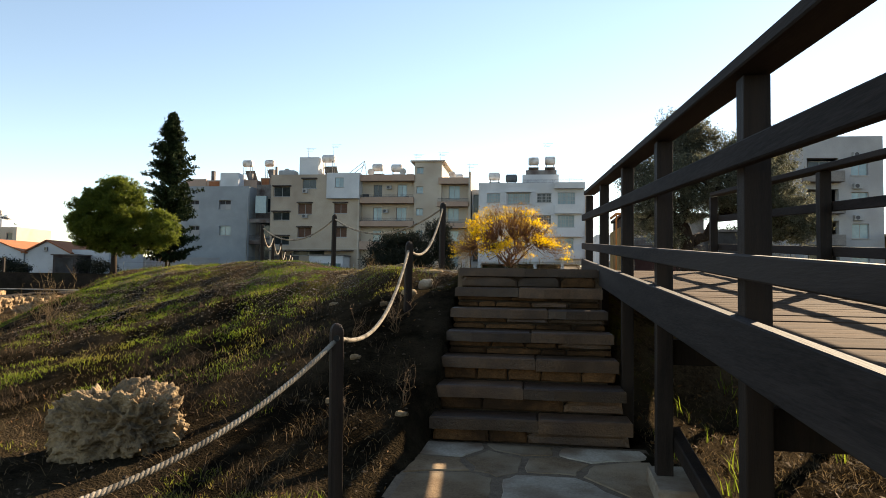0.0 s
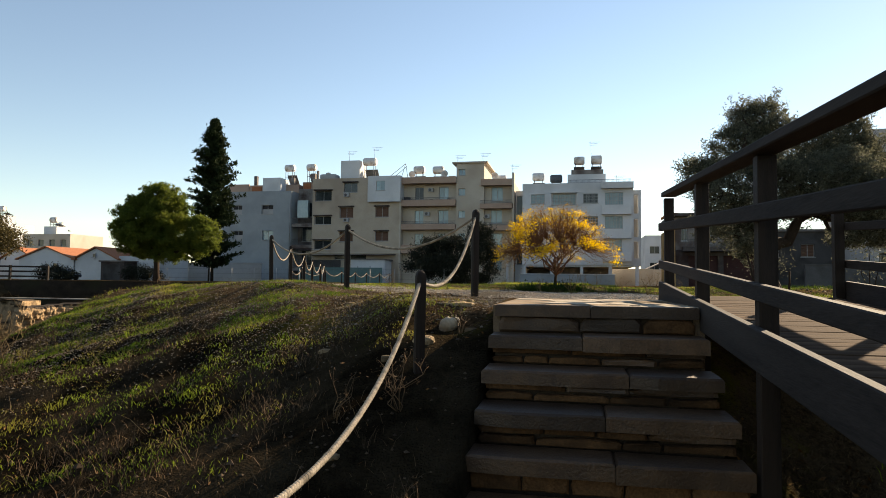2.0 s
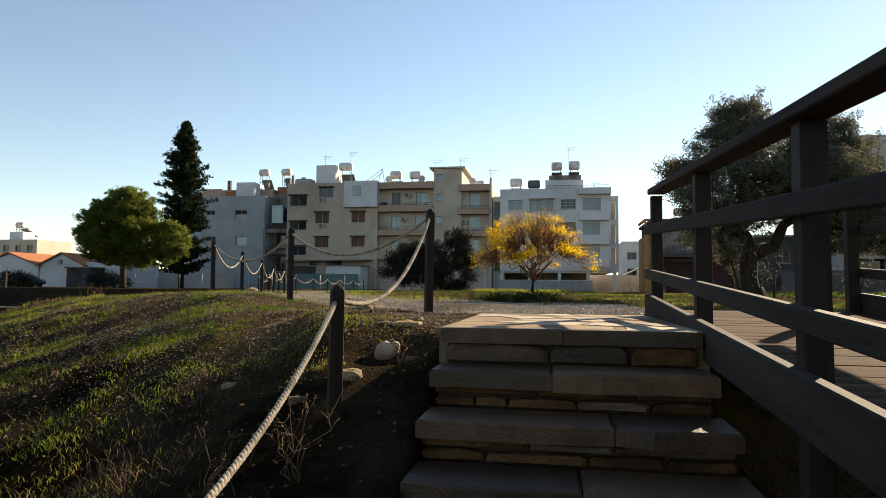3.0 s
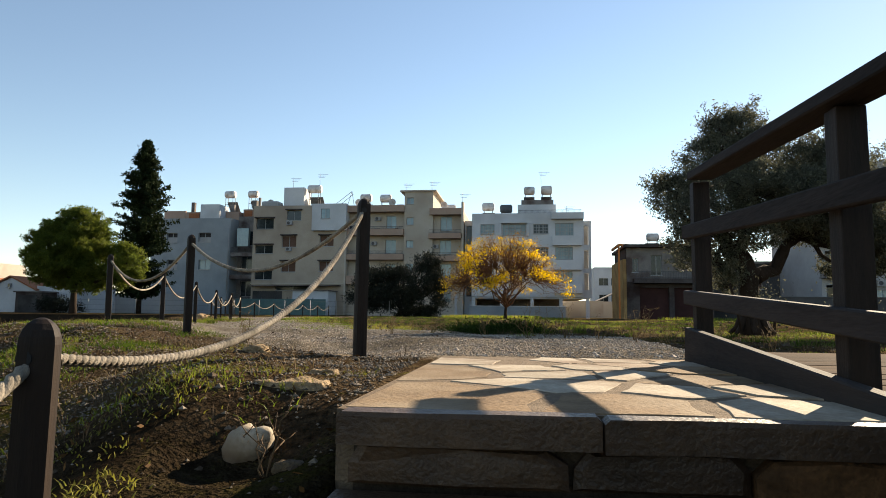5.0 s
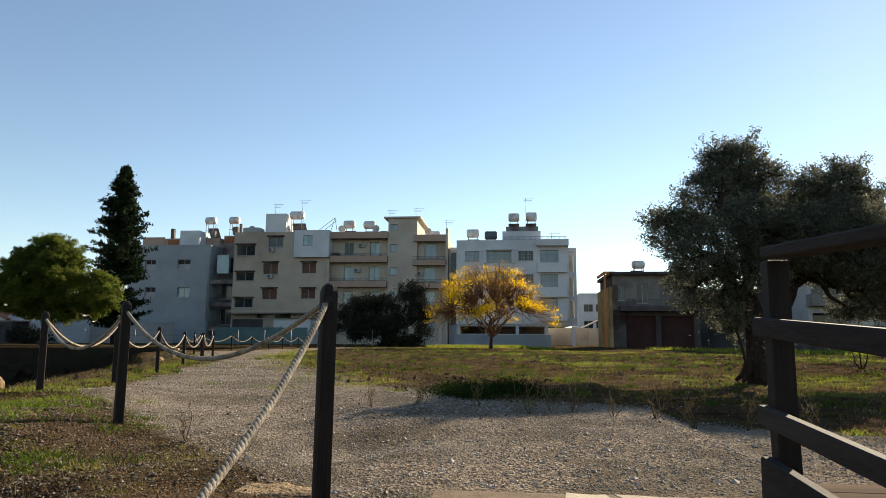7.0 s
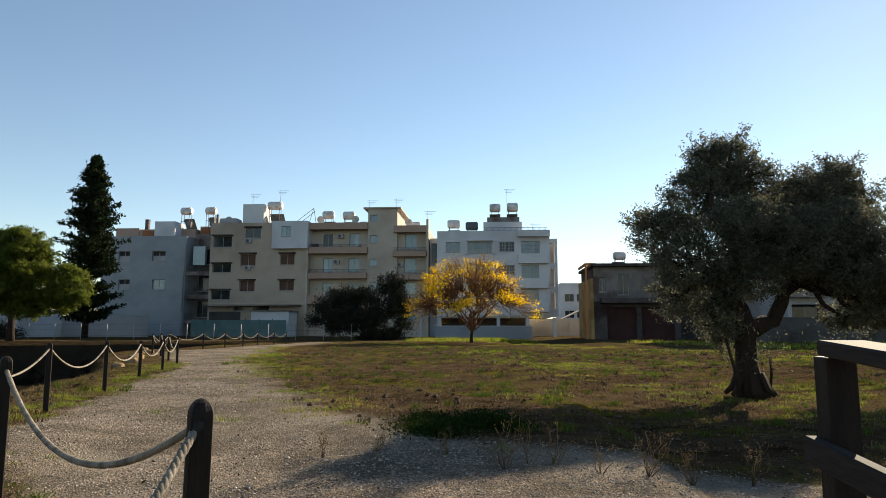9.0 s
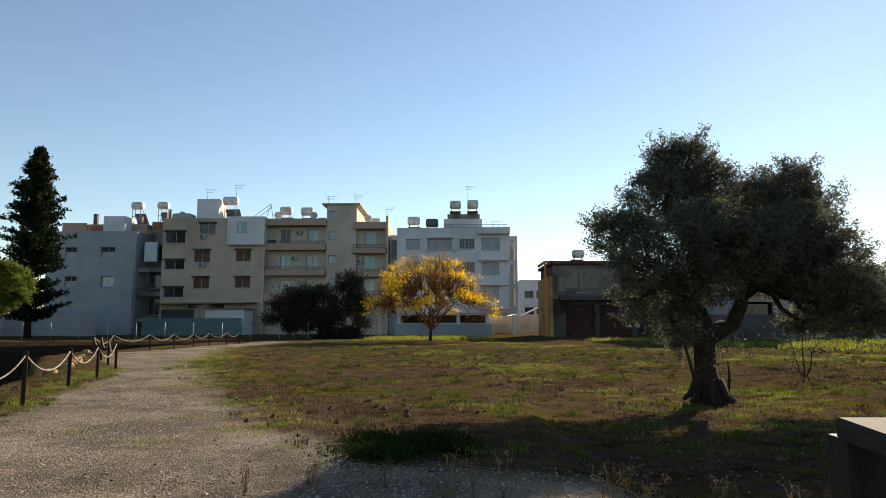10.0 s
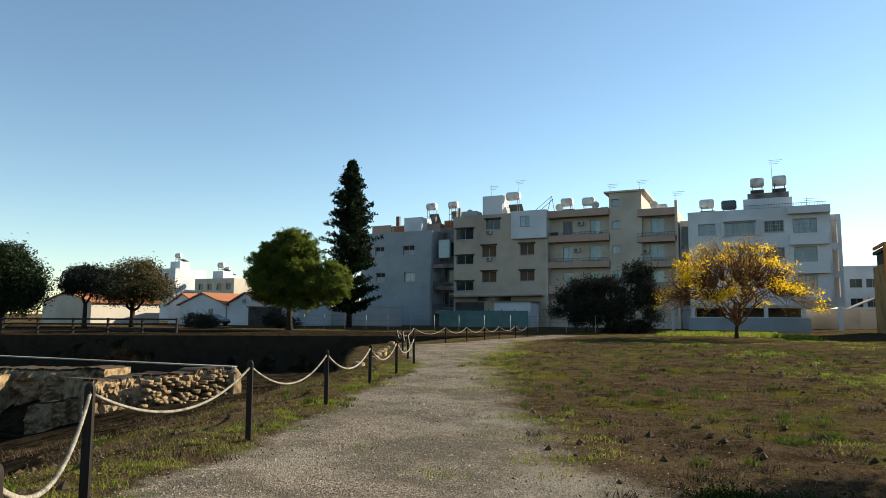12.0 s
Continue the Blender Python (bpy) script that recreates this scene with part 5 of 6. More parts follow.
def rubble(xa, xb, y, za, zb):
    """A face stone: an uneven outline in the riser's plane, pushed back into the core."""
    w, h = xb - xa, zb - za
    j = rs.uniform(-1, 1, 12)
    out = [(xa + 0.006 + 0.008 * j[0], za + 0.004), (xa + w * 0.5, za + 0.003 + 0.004 * j[1]), (xb - 0.006 + 0.008 * j[2], za + 0.004), (xb - 0.005 + 0.006 * j[3], za + h * 0.6),
           (xb - w * 0.1 * abs(j[4]) - 0.006, zb - 0.004 - 0.012 * abs(j[5])), (xa + w * 0.55, zb - 0.003 - 0.01 * abs(j[6])), (xa + w * 0.12 * abs(j[7]) + 0.006, zb - 0.004 - 0.014 * abs(j[8])), (xa + 0.004, za + h * 0.5)]
    bm = bmesh.new()
    d = 0.012 * j[9]
    c = (sum(p[0] for p in out) / 8, sum(p[1] for p in out) / 8)
    back = [bm.verts.new((p[0], y + 0.1, p[1])) for p in out]
    mid = [bm.verts.new((p[0], y + 0.012 + d, p[1])) for p in out]
    front = [bm.verts.new((p[0] + (c[0] - p[0]) * 0.10, y + d + 0.005 * rs.uniform(-1, 1), p[1] + (c[1] - p[1]) * 0.16)) for p in out]
    for r0, r1 in ((back, mid), (mid, front)):
        for q in range(8):
            bm.faces.new((r0[q], r0[(q + 1) % 8], r1[(q + 1) % 8], r1[q]))
    bm.faces.new(front)
    bmesh.ops.recalc_face_normals(bm, faces=bm.faces)
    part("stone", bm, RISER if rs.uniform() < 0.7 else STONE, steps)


for i, y in enumerate(TREADS):
    z = -RISE * (6 - i)
    wide = 0.013 * (6 - i)
    x0, x1 = SX0 - wide * 0.2 + rs.uniform(-0.006, 0.006), SX1 + wide
    yb = TREADS[i + 1] + 0.02 if i < 6 else y + 0.42
    e = splits(rs, int(rs.integers(2, 5)))
    yb = yb if i < 6 else 7.0
    for a, b in zip(e, e[1:]):
        xa, xb = x0 + (x1 - x0) * a + 0.002, x0 + (x1 - x0) * b - 0.002
        j = rs.uniform(-0.022, 0.022, 4) * [1, 1, 1, 0.7]
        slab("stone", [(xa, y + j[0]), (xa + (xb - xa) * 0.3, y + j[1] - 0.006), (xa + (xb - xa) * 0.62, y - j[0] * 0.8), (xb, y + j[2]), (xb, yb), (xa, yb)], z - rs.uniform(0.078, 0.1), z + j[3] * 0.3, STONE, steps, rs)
    rows = [(z - 0.186, z - 0.075)] if rs.uniform() < 0.8 else [(z - 0.186, z - 0.128), (z - 0.126, z - 0.075)]
    for za, zb in rows:
        e = splits(rs, int(rs.integers(3, 6)))
        for a, b in zip(e, e[1:]):
            rubble(x0 + 0.02 + (x1 - x0 - 0.04) * a, x0 + 0.02 + (x1 - x0 - 0.04) * b, y + 0.034, za, zb)


def cells(rng, x0, x1, y0, y1, n, gap):
    """Crazy paving: the rectangle split between n seeds, each cell shrunk by the joint."""
    seeds = np.stack([rng.uniform(x0, x1, n), rng.uniform(y0, y1, n)], 1)
    for _ in range(3):
        polys = []
        for i in range(n):
            poly = [(x0, y0), (x1, y0), (x1, y1), (x0, y1)]
            for j in range(n):
                if i == j:
                    continue
                m, d = (seeds[i] + seeds[j]) / 2, seeds[j] - seeds[i]
                out = []
                for p, q in zip(poly, poly[1:] + poly[:1]):
                    sp, sq = np.dot(np.array(p) - m, d), np.dot(np.array(q) - m, d)
                    if sp <= 0:
                        out.append(p)
                    if (sp < 0 < sq) or (sq < 0 < sp):
                        t = sp / (sp - sq)
                        out.append((p[0] + (q[0] - p[0]) * t, p[1] + (q[1] - p[1]) * t))
                poly = out
                if not poly:
                    break
            polys.append(poly)
        seeds = np.array([np.mean(p, 0) if p else s for p, s in zip(polys, seeds)]) * 0.5 + seeds * 0.5
    res = []
    for poly in polys:
        if len(poly) < 3:
            continue
        c = np.mean(poly, 0)
        ring = []
        for p, q in zip(poly, poly[1:] + poly[:1]):
            p, q = np.array(p), np.array(q)
            for s in (0.0, 0.33, 0.67):
                v = p + (q - p) * s
                d = np.linalg.norm(v - c) + 1e-6
                k = max(0.3, 1 - gap * rng.uniform(0.4, 1.4) / d) * (1 + rng.uniform(-0.075, 0.015))
                ring.append(tuple(c + (v - c) * k))
        res.append(ring)
    return res


part("bed", boxed(SX0 - 0.02, 1.62, 7.01, 9.27, -1.5, -0.003), MORTAR, steps, "earthy mortar joints")
for poly in cells(rs, SX0 - 0.03, 1.66, 7.005, 9.3, 21, 0.026):
    cx, cy = sum(p[0] for p in poly) / len(poly), sum(p[1] for p in poly) / len(poly)
    if rs.uniform() < 0.13:
        continue
    slab("flagstone", poly, -0.06, rs.uniform(-0.002, 0.003), FLAGB if rs.uniform() < (0.7 if cx < 0.55 and cy < 8.3 else 0.25) else FLAG, steps, rs, 0.003, 0.004)
path = thing("paved_path", (0.9, 2, -1.33), "crazy paving of pale flagstones at the foot of the steps", "path", kind="structure")
part("bed", boxed(0.1, 1.75, -3.5, 5.3, -1.6, -1.337), MORTAR, path, "earthy mortar joints")
for poly in cells(rs, 0.12, 1.74, -3.5, 5.25, 38, 0.025):
    slab("flagstone", poly, -1.39, -1.33 + rs.uniform(-0.003, 0.002), FLAG if rs.uniform() < 0.5 else FLAGB, path, rs, 0.004, 0.006)
pad = thing("stone_pad", (1.9, 4.3, -1.33), "flat stone pad under the railing post", "stone")
slab("pad_stone", [(1.60, 4.05), (1.88, 4.02), (1.93, 4.3), (1.86, 4.55), (1.62, 4.52)], -1.4, -1.24, FLAG, pad, rs)


# ---- timber boardwalk with railings ----
def top_line(y):
    return 1.055 - 0.067 * (9.2 - y)


def deck_z(y):
    return top_line(y) - 1.02


def timber_railing(x, side, ys, y_end, label):
    """Posts to the ground, a cap, two rails and a kerb board; side: the face that carries the boards."""
    r = thing("timber_railing", (x, ys[0], -1.3), label, "railing", "boardwalk railings")
    y0 = -5.0
    for y in ys:
        foot = min(float(height(np.array(x), np.array(y))), -0.1) - 0.15
        part("post", boxed(x - 0.046, x + 0.046, y - 0.043, y + 0.043, foot, top_line(y) - 0.019, bevel=0.006), POSTWOOD, r)
    f = side * 0.078
    part("cap_rail", beam(bmesh.new(), (x + side * 0.01, y0, top_line(y0) + 0.015), (x + side * 0.01, y_end - 0.06, top_line(y_end - 0.06) + 0.015), 0.145, 0.048), TIMBER, r)
    for off, h in ((-0.311, 0.082), (-0.691, 0.082)):
        part("rail", beam(bmesh.new(), (x + f, y0, top_line(y0) + off), (x + f, y_end + 0.03, top_line(y_end + 0.03) + off), 0.045, h), TIMBER, r)
    part("kerb_board", beam(bmesh.new(), (x + f, y0, top_line(y0) - 0.965), (x + f, y_end + 0.02, top_line(y_end + 0.02) - 0.965), 0.05, 0.20), TIMBER, r)
    return r


timber_railing(1.69, -1, [9.2, 7.46, 5.80, 4.36, 2.80, 1.2, -0.4, -2.0], 9.2, "dark-stained timber railing with three rails along the boardwalk")
timber_railing(3.36, 1, [9.5, 7.85, 6.2, 4.5, 2.9, 1.25, -0.4], 9.5, "dark-stained timber railing on the far edge of the boardwalk")
deck = thing("boardwalk", (2.5, 4, -0.4), "weathered timber boardwalk ramp on dark beams", "boardwalk")
plank = boxed(1.75, 3.30, -0.066, 0.066, -0.02, 0.02, bevel=0.004)
me = bpy.data.meshes.new("plank")
plank.to_mesh(me)
plank.free()
me.materials.append(DECKWOOD)
y = -4.8
while y < 9.35:
    o = new("plank", me)
    o.parent, o.matrix_parent_inverse = deck, base_of(deck).inverted()
    o.matrix_basis = pose(0, y, deck_z(y) - 0.02 + random.uniform(-0.003, 0.003), 4.0, 0, random.uniform(-0.2, 0.2))
    y += 0.14
for x in (1.85, 2.5, 3.2):
    part("joist", beam(bmesh.new(), (x, -4.8, deck_z(-4.8) - 0.11), (x, 9.2, deck_z(9.2) - 0.11), 0.08, 0.12), POSTWOOD, deck)
for y in (2.88, 4.44):
    part("cross_beam", boxed(1.75, 3.30, y - 0.04, y + 0.04, deck_z(y) - 0.33, deck_z(y) - 0.18, bevel=0.006), POSTWOOD, deck)
part("brace", beam(bmesh.new(), (1.76, 4.45, -1.02), (1.95, 2.6, -1.62), 0.07, 0.09), POSTWOOD, deck)
part("loose_batten", boxed(2.1, 2.42, 4.42, 4.46, -0.74, -0.725), DECKWOOD, deck)


# ---- rope fence ----
def gz(x, y):
    return float(height(np.array(x), np.array(y)))


TOPS = [-0.362, 0.236, 0.918, 0.953, 0.95, 0.926, 0.894, 0.835, 0.84, 0.84]
POST_TOPS = []
for i, (x, y) in enumerate(FENCE):
    g = gz(x, y)
    top = TOPS[i] if i < len(TOPS) else g + 0.88
    bm = bmesh.new()
    w, hh = 0.035, (top - g + 0.25) / 2
    rings = []
    for zz, k in [(-hh, 1.0), (hh - 0.05, 1.0)] + [(hh - 0.05 + 0.05 * math.sin(a), max(0.12, math.cos(a))) for a in (0.3, 0.6, 0.9, 1.2, 1.5)]:
        ring = []
        for q in range(12):
            th = 2 * math.pi * q / 12 + 0.26
            sq = 1 / max(abs(math.cos(th)), abs(math.sin(th)))
            rr = w * k * min(sq, 1.22)
            ring.append(bm.verts.new((rr * math.cos(th), rr * math.sin(th), zz)))
        rings.append(ring)
    for ra, rb in zip(rings, rings[1:]):
        for q in range(12):
            bm.faces.new((ra[q], ra[(q + 1) % 12], rb[(q + 1) % 12], rb[q]))
    bm.faces.new(rings[-1])
    ang = math.degrees(math.atan2(FENCE[min(i + 1, len(FENCE) - 1)][1] - FENCE[max(i - 1, 0)][1], FENCE[min(i + 1, len(FENCE) - 1)][0] - FENCE[max(i - 1, 0)][0]))
    post = thing("rope_post", (x, y, g), "dark timber bollard with a rounded top carrying rope", "post", "rope fence posts")
    lean = rs.uniform(-0.8, 0.8, 2)
    bmesh.ops.transform(bm, verts=bm.verts, matrix=pose(x, y, (top + g - 0.25) / 2, lean[0], lean[1], ang * 0.3))
    part("shaft", bm, POSTWOOD, post)
    bm = bmesh.new()
    bmesh.ops.create_cone(bm, cap_ends=True, segments=10, radius1=0.016, radius2=0.016, depth=2 * w + 0.006, matrix=pose(x, y, top - 0.075, 90, 0, ang + 90))
    part("rope_hole", bm, RUBBER, post)
    POST_TOPS.append((x, y, top - 0.075))


def rope(a, b, sag, near):
    """A sagging three-strand rope between two posts."""
    a, b = Vector(a), Vector(b)
    ob = thing("rope", (a + b) / 2 - Vector((0, 0, sag)), "weathered grey-white twisted rope sagging between posts", "rope", "fence ropes")
    ln = (b - a).length
    if near:
        n = int(ln / 0.011)
        for s in range(3):
            bm, pts = bmesh.new(), []
            for k in range(n + 1):
                t = k / n
                p = a.lerp(b, t) - Vector((0, 0, sag * 4 * t * (1 - t)))
                d = (b - a).normalized()
                u = d.cross(Vector((0, 0, 1))).normalized()
                v = u.cross(d)
                th = 2 * math.pi * (t * ln / 0.062 + s / 3)
                fray = 0.0014 * noise.noise(p * 70 + Vector((s * 9.0, 0, 0)))
                pts.append(p + (u * math.cos(th) + v * math.sin(th)) * (0.0056 + fray))
            tube(bm, pts, 0.0088, 6)
            part("strand", bm, ROPE, ob)
    else:
        n = 14
        pts = [a.lerp(b, k / n) - Vector((0, 0, sag * 4 * k / n * (1 - k / n))) for k in range(n + 1)]
        part("strand", tube(bmesh.new(), pts, 0.017, 6), ROPE, ob)


SAG = [0.27, 0.26, 0.30, 0.30, 0.30]
rope((-1.15, 0.9, -0.5), POST_TOPS[0], 0.42, True)
for i, (a, b) in enumerate(zip(POST_TOPS, POST_TOPS[1:])):
    rope(a, b, SAG[i] if i < len(SAG) else 0.32, i < 6)


# ---- ruins and the dug-out ground ----
def lumpy(name, x0, x1, y0, y1, z0, z1, cuts, amp, freq, seed, material, parent=None, pit=0.0, cell=7.0):
    """A block worn into an uneven mass; pit: how deeply it is honeycombed."""
    bm = bmesh.new()
    box(bm, x0, x1, y0, y1, z0, z1)
    bmesh.ops.subdivide_edges(bm, edges=bm.edges[:], cuts=cuts, use_grid_fill=True)
    c = Vector(((x0 + x1) / 2, (y0 + y1) / 2, (z0 + z1) / 2))
    half = Vector(((x1 - x0) / 2, (y1 - y0) / 2, (z1 - z0) / 2))
    for v in bm.verts:
        d = v.co - c
        n = Vector((d.x / half.x, d.y / half.y, d.z / half.z))
        big = max(abs(n.x), abs(n.y), abs(n.z))
        rnd = n.normalized() * 1.12
        k = 0.55
        v.co = c + Vector(((n.x * (1 - k) + rnd.x * k) * half.x, (n.y * (1 - k) + rnd.y * k) * half.y, (n.z * (1 - k) + rnd.z * k) * half.z))
        p = v.co * freq + Vector((seed, seed * 0.7, 0))
        f = noise.fractal(p, 1.0, 2.0, 5) * amp + noise.fractal(p * 4.3, 0.7, 2.0, 3) * amp * 0.3
        if pit:
            near = noise.voronoi(v.co * cell + Vector((seed, 0, 0)))[0][0]
            f -= pit * max(0.0, 0.6 - near) * 1.6
            f += pit * 0.5 * noise.fractal(v.co * cell * 1.7, 0.8, 2.0, 3)
        v.co += n.normalized() * f
    for f in bm.faces:
        f.smooth = True
    return part(name, bm, material, parent)


boulder = lumpy("boulder", -2.32, -1.44, 4.3, 4.78, -1.40, -0.92, 74, 0.10, 3.2, 3.0, LIMESTONE, pit=0.085, cell=12.0)
boulder.location = (0, 0, 0)
tagged(boulder, "honeycombed tan limestone boulder lying in the grass", "rock")
g = gz(-0.24, 7.38)
white_stone = lumpy("fallen_stone", -0.275, -0.17, 7.34, 7.43, g - 0.05, g + 0.07, 6, 0.05, 9, 8.0, FLAG)
tagged(white_stone, "pale broken stone on the dark bank", "rock")
for i, (x, y, s) in enumerate(((-0.75, 8.6, 0.07), (-1.2, 7.2, 0.05), (-0.5, 5.6, 0.045), (-2.9, 3.9, 0.16), (0.0, 5.0, 0.05), (-0.55, 5.1, 0.045), (-1.6, 8.9, 0.05), (-0.3, 6.8, 0.075), (-0.2, 8.07, 0.06), (-0.02, 7.2, 0.05), (-0.5, 6.6, 0.05))):
    g = gz(x, y)
    st = lumpy("field_stone", x - s, x + s, y - s * 0.7, y + s * 0.7, g - s * 0.5, g + s * 0.4, 5, s * 0.3, 2.2 / s * 0.2, 10.0 + i, LIMESTONE)
    tagged(st, "small weathered stone lying on the earth bank", "rock", "stones on the bank")

for name, x0, x1, y0, y1, up, words in (("flat_stone", -0.40, -0.08, 7.72, 7.88, 0.012, "flat broken slab half sunk in the earth beside the landing"), ("footing_stone", -0.78, -0.34, 9.08, 9.36, 0.018, "flat grey stone at the foot of a rope post")):
    g = gz((x0 + x1) / 2, (y0 + y1) / 2)
    tagged(lumpy(name, x0, x1, y0, y1, g - 0.08, g + up, 9, 0.02, 6.0, 21.0, LIMESTONE), words, "rock")

ruin = thing("ruined_wall", (-25, 28.5, -3), "eroded tan earth and rubble wall of a dug-out ruin", "ruin")


def eroded(name, a, b, top_a, top_b, base, thick, seed, bulge=0.3):
    """A worn earth wall from a to b in plan: its face, on the right of that line, is layered, pitted and hollowed."""
    a, b = Vector((a[0], a[1], 0)), Vector((b[0], b[1], 0))
    d = b - a
    n = Vector((d.y, -d.x, 0)).normalized()
    nu, nv = max(10, int(d.length / 0.06)), 36
    bm, cols = bmesh.new(), []
    for i in range(nu + 1):
        t = i / nu
        p = a + d * t
        top = top_a + (top_b - top_a) * t + 0.13 * noise.fractal(Vector((p.x * 0.9, p.y * 0.9, seed)), 1.0, 2.0, 4)
        col = []
        for j in range(nv + 1):
            q = j / nv
            z = base + (top - base) * q
            v = Vector((p.x, p.y, z))
            f = bulge * noise.fractal(Vector((p.x * 0.7, p.y * 0.7, z * 0.9 + seed)), 1.0, 2.0, 4)
            f += 0.07 * noise.noise(Vector((p.x * 0.6, p.y * 0.6, z * 6.0 + seed)))
            f -= 0.30 * max(0.0, 0.55 - noise.voronoi(v * 2.2 + Vector((seed, 0, 0)))[0][0]) + 0.16 * max(0.0, 0.5 - noise.voronoi(v * 5.5 + Vector((seed, 0, 0)))[0][0])
            f += 0.11 * noise.fractal(v * 5.0, 0.7, 2.0, 4) + 0.35 * (1 - q) ** 2 - 0.12 * q ** 6
            col.append(bm.verts.new(v + n * f))
        col.append(bm.verts.new(p + Vector((0, 0, top - 0.05)) - n * thick))
        col.append(bm.verts.new(p + Vector((0, 0, base)) - n * thick))
        cols.append(col)
    for c0, c1 in zip(cols, cols[1:]):
        for j in range(len(c0) - 1):
            bm.faces.new((c0[j], c1[j], c1[j + 1], c0[j + 1])).material_index = 1 if j >= nv - 1 else 0
    bm.faces.new(cols[0]), bm.faces.new(cols[-1][::-1])
    bmesh.ops.recalc_face_normals(bm, faces=bm.faces)
    wall = part(name, bm, ROCK, ruin)
    wall.data.materials.append(CLOD)
    return wall


eroded("earth_wall", (-23.07, 26.07), (-21.4, 32.02), -1.12, -0.98, -4.2, 1.89, 2.0, 0.39)
eroded("earth_wall", (-25.53, 25.49), (-23.07, 26.51), -2.11, -1.67, -4.2, 1.45, 11.0, 0.39)
eroded("earth_wall", (-30.75, 26.22), (-25.1, 28.54), -0.98, -0.92, -4.2, 2.03, 23.0, 0.52)
eroded("earth_wall", (-34.52, 22.45), (-28.43, 26.07), -1.24, -1.09, -4.2, 2.32, 37.0, 0.52)
eroded("earth_wall", (-29.3, 22.16), (-26.4, 24.19), -3.41, -2.98, -4.2, 1.16, 51.0, 0.33)
rr = np.random.default_rng(77)
for k in range(120):
    t = rr.uniform(0.35, 1.0)
    x, y, z = -23.07 + 1.67 * t + 0.12, 26.07 + 5.95 * t, rr.uniform(-2.7, -1.25)
    w = rr.uniform(0.09, 0.22)
    lumpy("rubble_stone", x - 0.18, x + 0.22, y - w, y + w, z, z + rr.uniform(0.1, 0.2), 2, 0.03, 4, float(k), ROCK, ruin)
for k in range(46):
    x, y = rr.uniform(-32.5, -27.0), rr.uniform(21.0, 24.0)
    w, g = rr.uniform(0.1, 0.32), gz(x, y)
    tagged(lumpy("fallen_block", x - w, x + w, y - w * 0.7, y + w * 0.7, g - 0.05, g + w * 0.9, 3, 0.06, 2.0, 300.0 + k, ROCK), "tan rubble block fallen before the ruined wall", "rock", "fallen rubble")
lumpy("wall_end", -21.45, -20.95, 31.8, 32.4, -3.6, -0.97, 20, 0.06, 1.5, 61.0, LIMESTONE, ruin, pit=0.04, cell=4.0)
kerb = thing("retaining_kerb", (-30, 32.0, -2.0), "straight pale concrete kerb wall behind the ruin", "wall")
# the kerb's face takes the near-black colour to stand for its shade
part("kerb_wall", beam(bmesh.new(), (-21.4, 32.2, -2.05), (-52.0, 31.2, -2.05), 0.3, 2.2, 0.01), SHADEDEARTH, kerb)
part("coping", beam(bmesh.new(), (-21.3, 32.2, -0.92), (-52.0, 31.2, -0.92), 0.36, 0.06, 0.01), CONCRETE, kerb)
for i in range(14):
    x, y = -6.9 - 0.42 * i + rr.uniform(-0.2, 0.2), 26.0 + 0.9 * i + rr.uniform(-0.6, 0.6)
    x -= 3.6
    s = rr.uniform(0.1, 0.2)
    g = gz(x, y)
    tagged(lumpy("rubble_block", x - s, x + s, y - s * 0.7, y + s * 0.7, g - 0.1, g + s * 0.9, 4, 0.08, 1.5, 90.0 + i, ROCK), "tan rubble block at the rim of the pit", "rock", "rubble at the pit")
pit_wall = thing("pit_wall", (-34, 41, -2.2), "dark earth face along the far rim of the pit", "earth bank", kind="structure")
n = 90
verts, faces = [], []
for i in range(n + 1):
    t = i / n
    for j in range(9):
        s = j / 8
        x, y = -75 + 58.5 * t, 19.5 + 31.8 * t
        o = 0.5 * (1 - s) + 0.25 * noise.fractal(Vector((t * 60, s * 3, 0.5)), 1.0, 2.0, 4) * (s < 1)
        verts.append((x + o * 0.47, y - o * 0.88, -2.6 + s * 2.62))
        if i and j:
            a = i * 9 + j
            faces.append((a - 10, a - 1, a, a - 9))
mesh_from("earth_face", verts, faces, SHADEDEARTH, pit_wall, smooth=True)

# timber fence and wire fence beyond the pit
tf = thing("timber_fence", (-55, 36, 0), "dark timber fence along the far side of the pit", "fence")
for k in range(14):
    x, y = -68 + 2.2 * k, 29.0 + 1.25 * k
    part("post", boxed(x - 0.07, x + 0.07, y - 0.07, y + 0.07, -0.3, 1.15), POSTWOOD, tf)
for z in (0.3, 0.68, 1.05):
    part("rail", beam(bmesh.new(), (-68, 29.0, z), (-39.4, 45.25, z), 0.05, 0.13), TIMBER, tf)
wf = thing("wire_fence", (-25, 62, 0), "thin wire fence on metal posts before the flats", "fence")
for k in range(14):
    x = -46 + 2.6 * k
    part("post", tube(bmesh.new(), [(x, 66, -0.2), (x, 66, 1.5)], 0.03, 5), FRAMEW, wf)
for z in (0.4, 0.9, 1.4):
    part("wire", tube(bmesh.new(), [(-46, 66, z), (-12.2, 66, z)], 0.008, 4), IRON, wf)


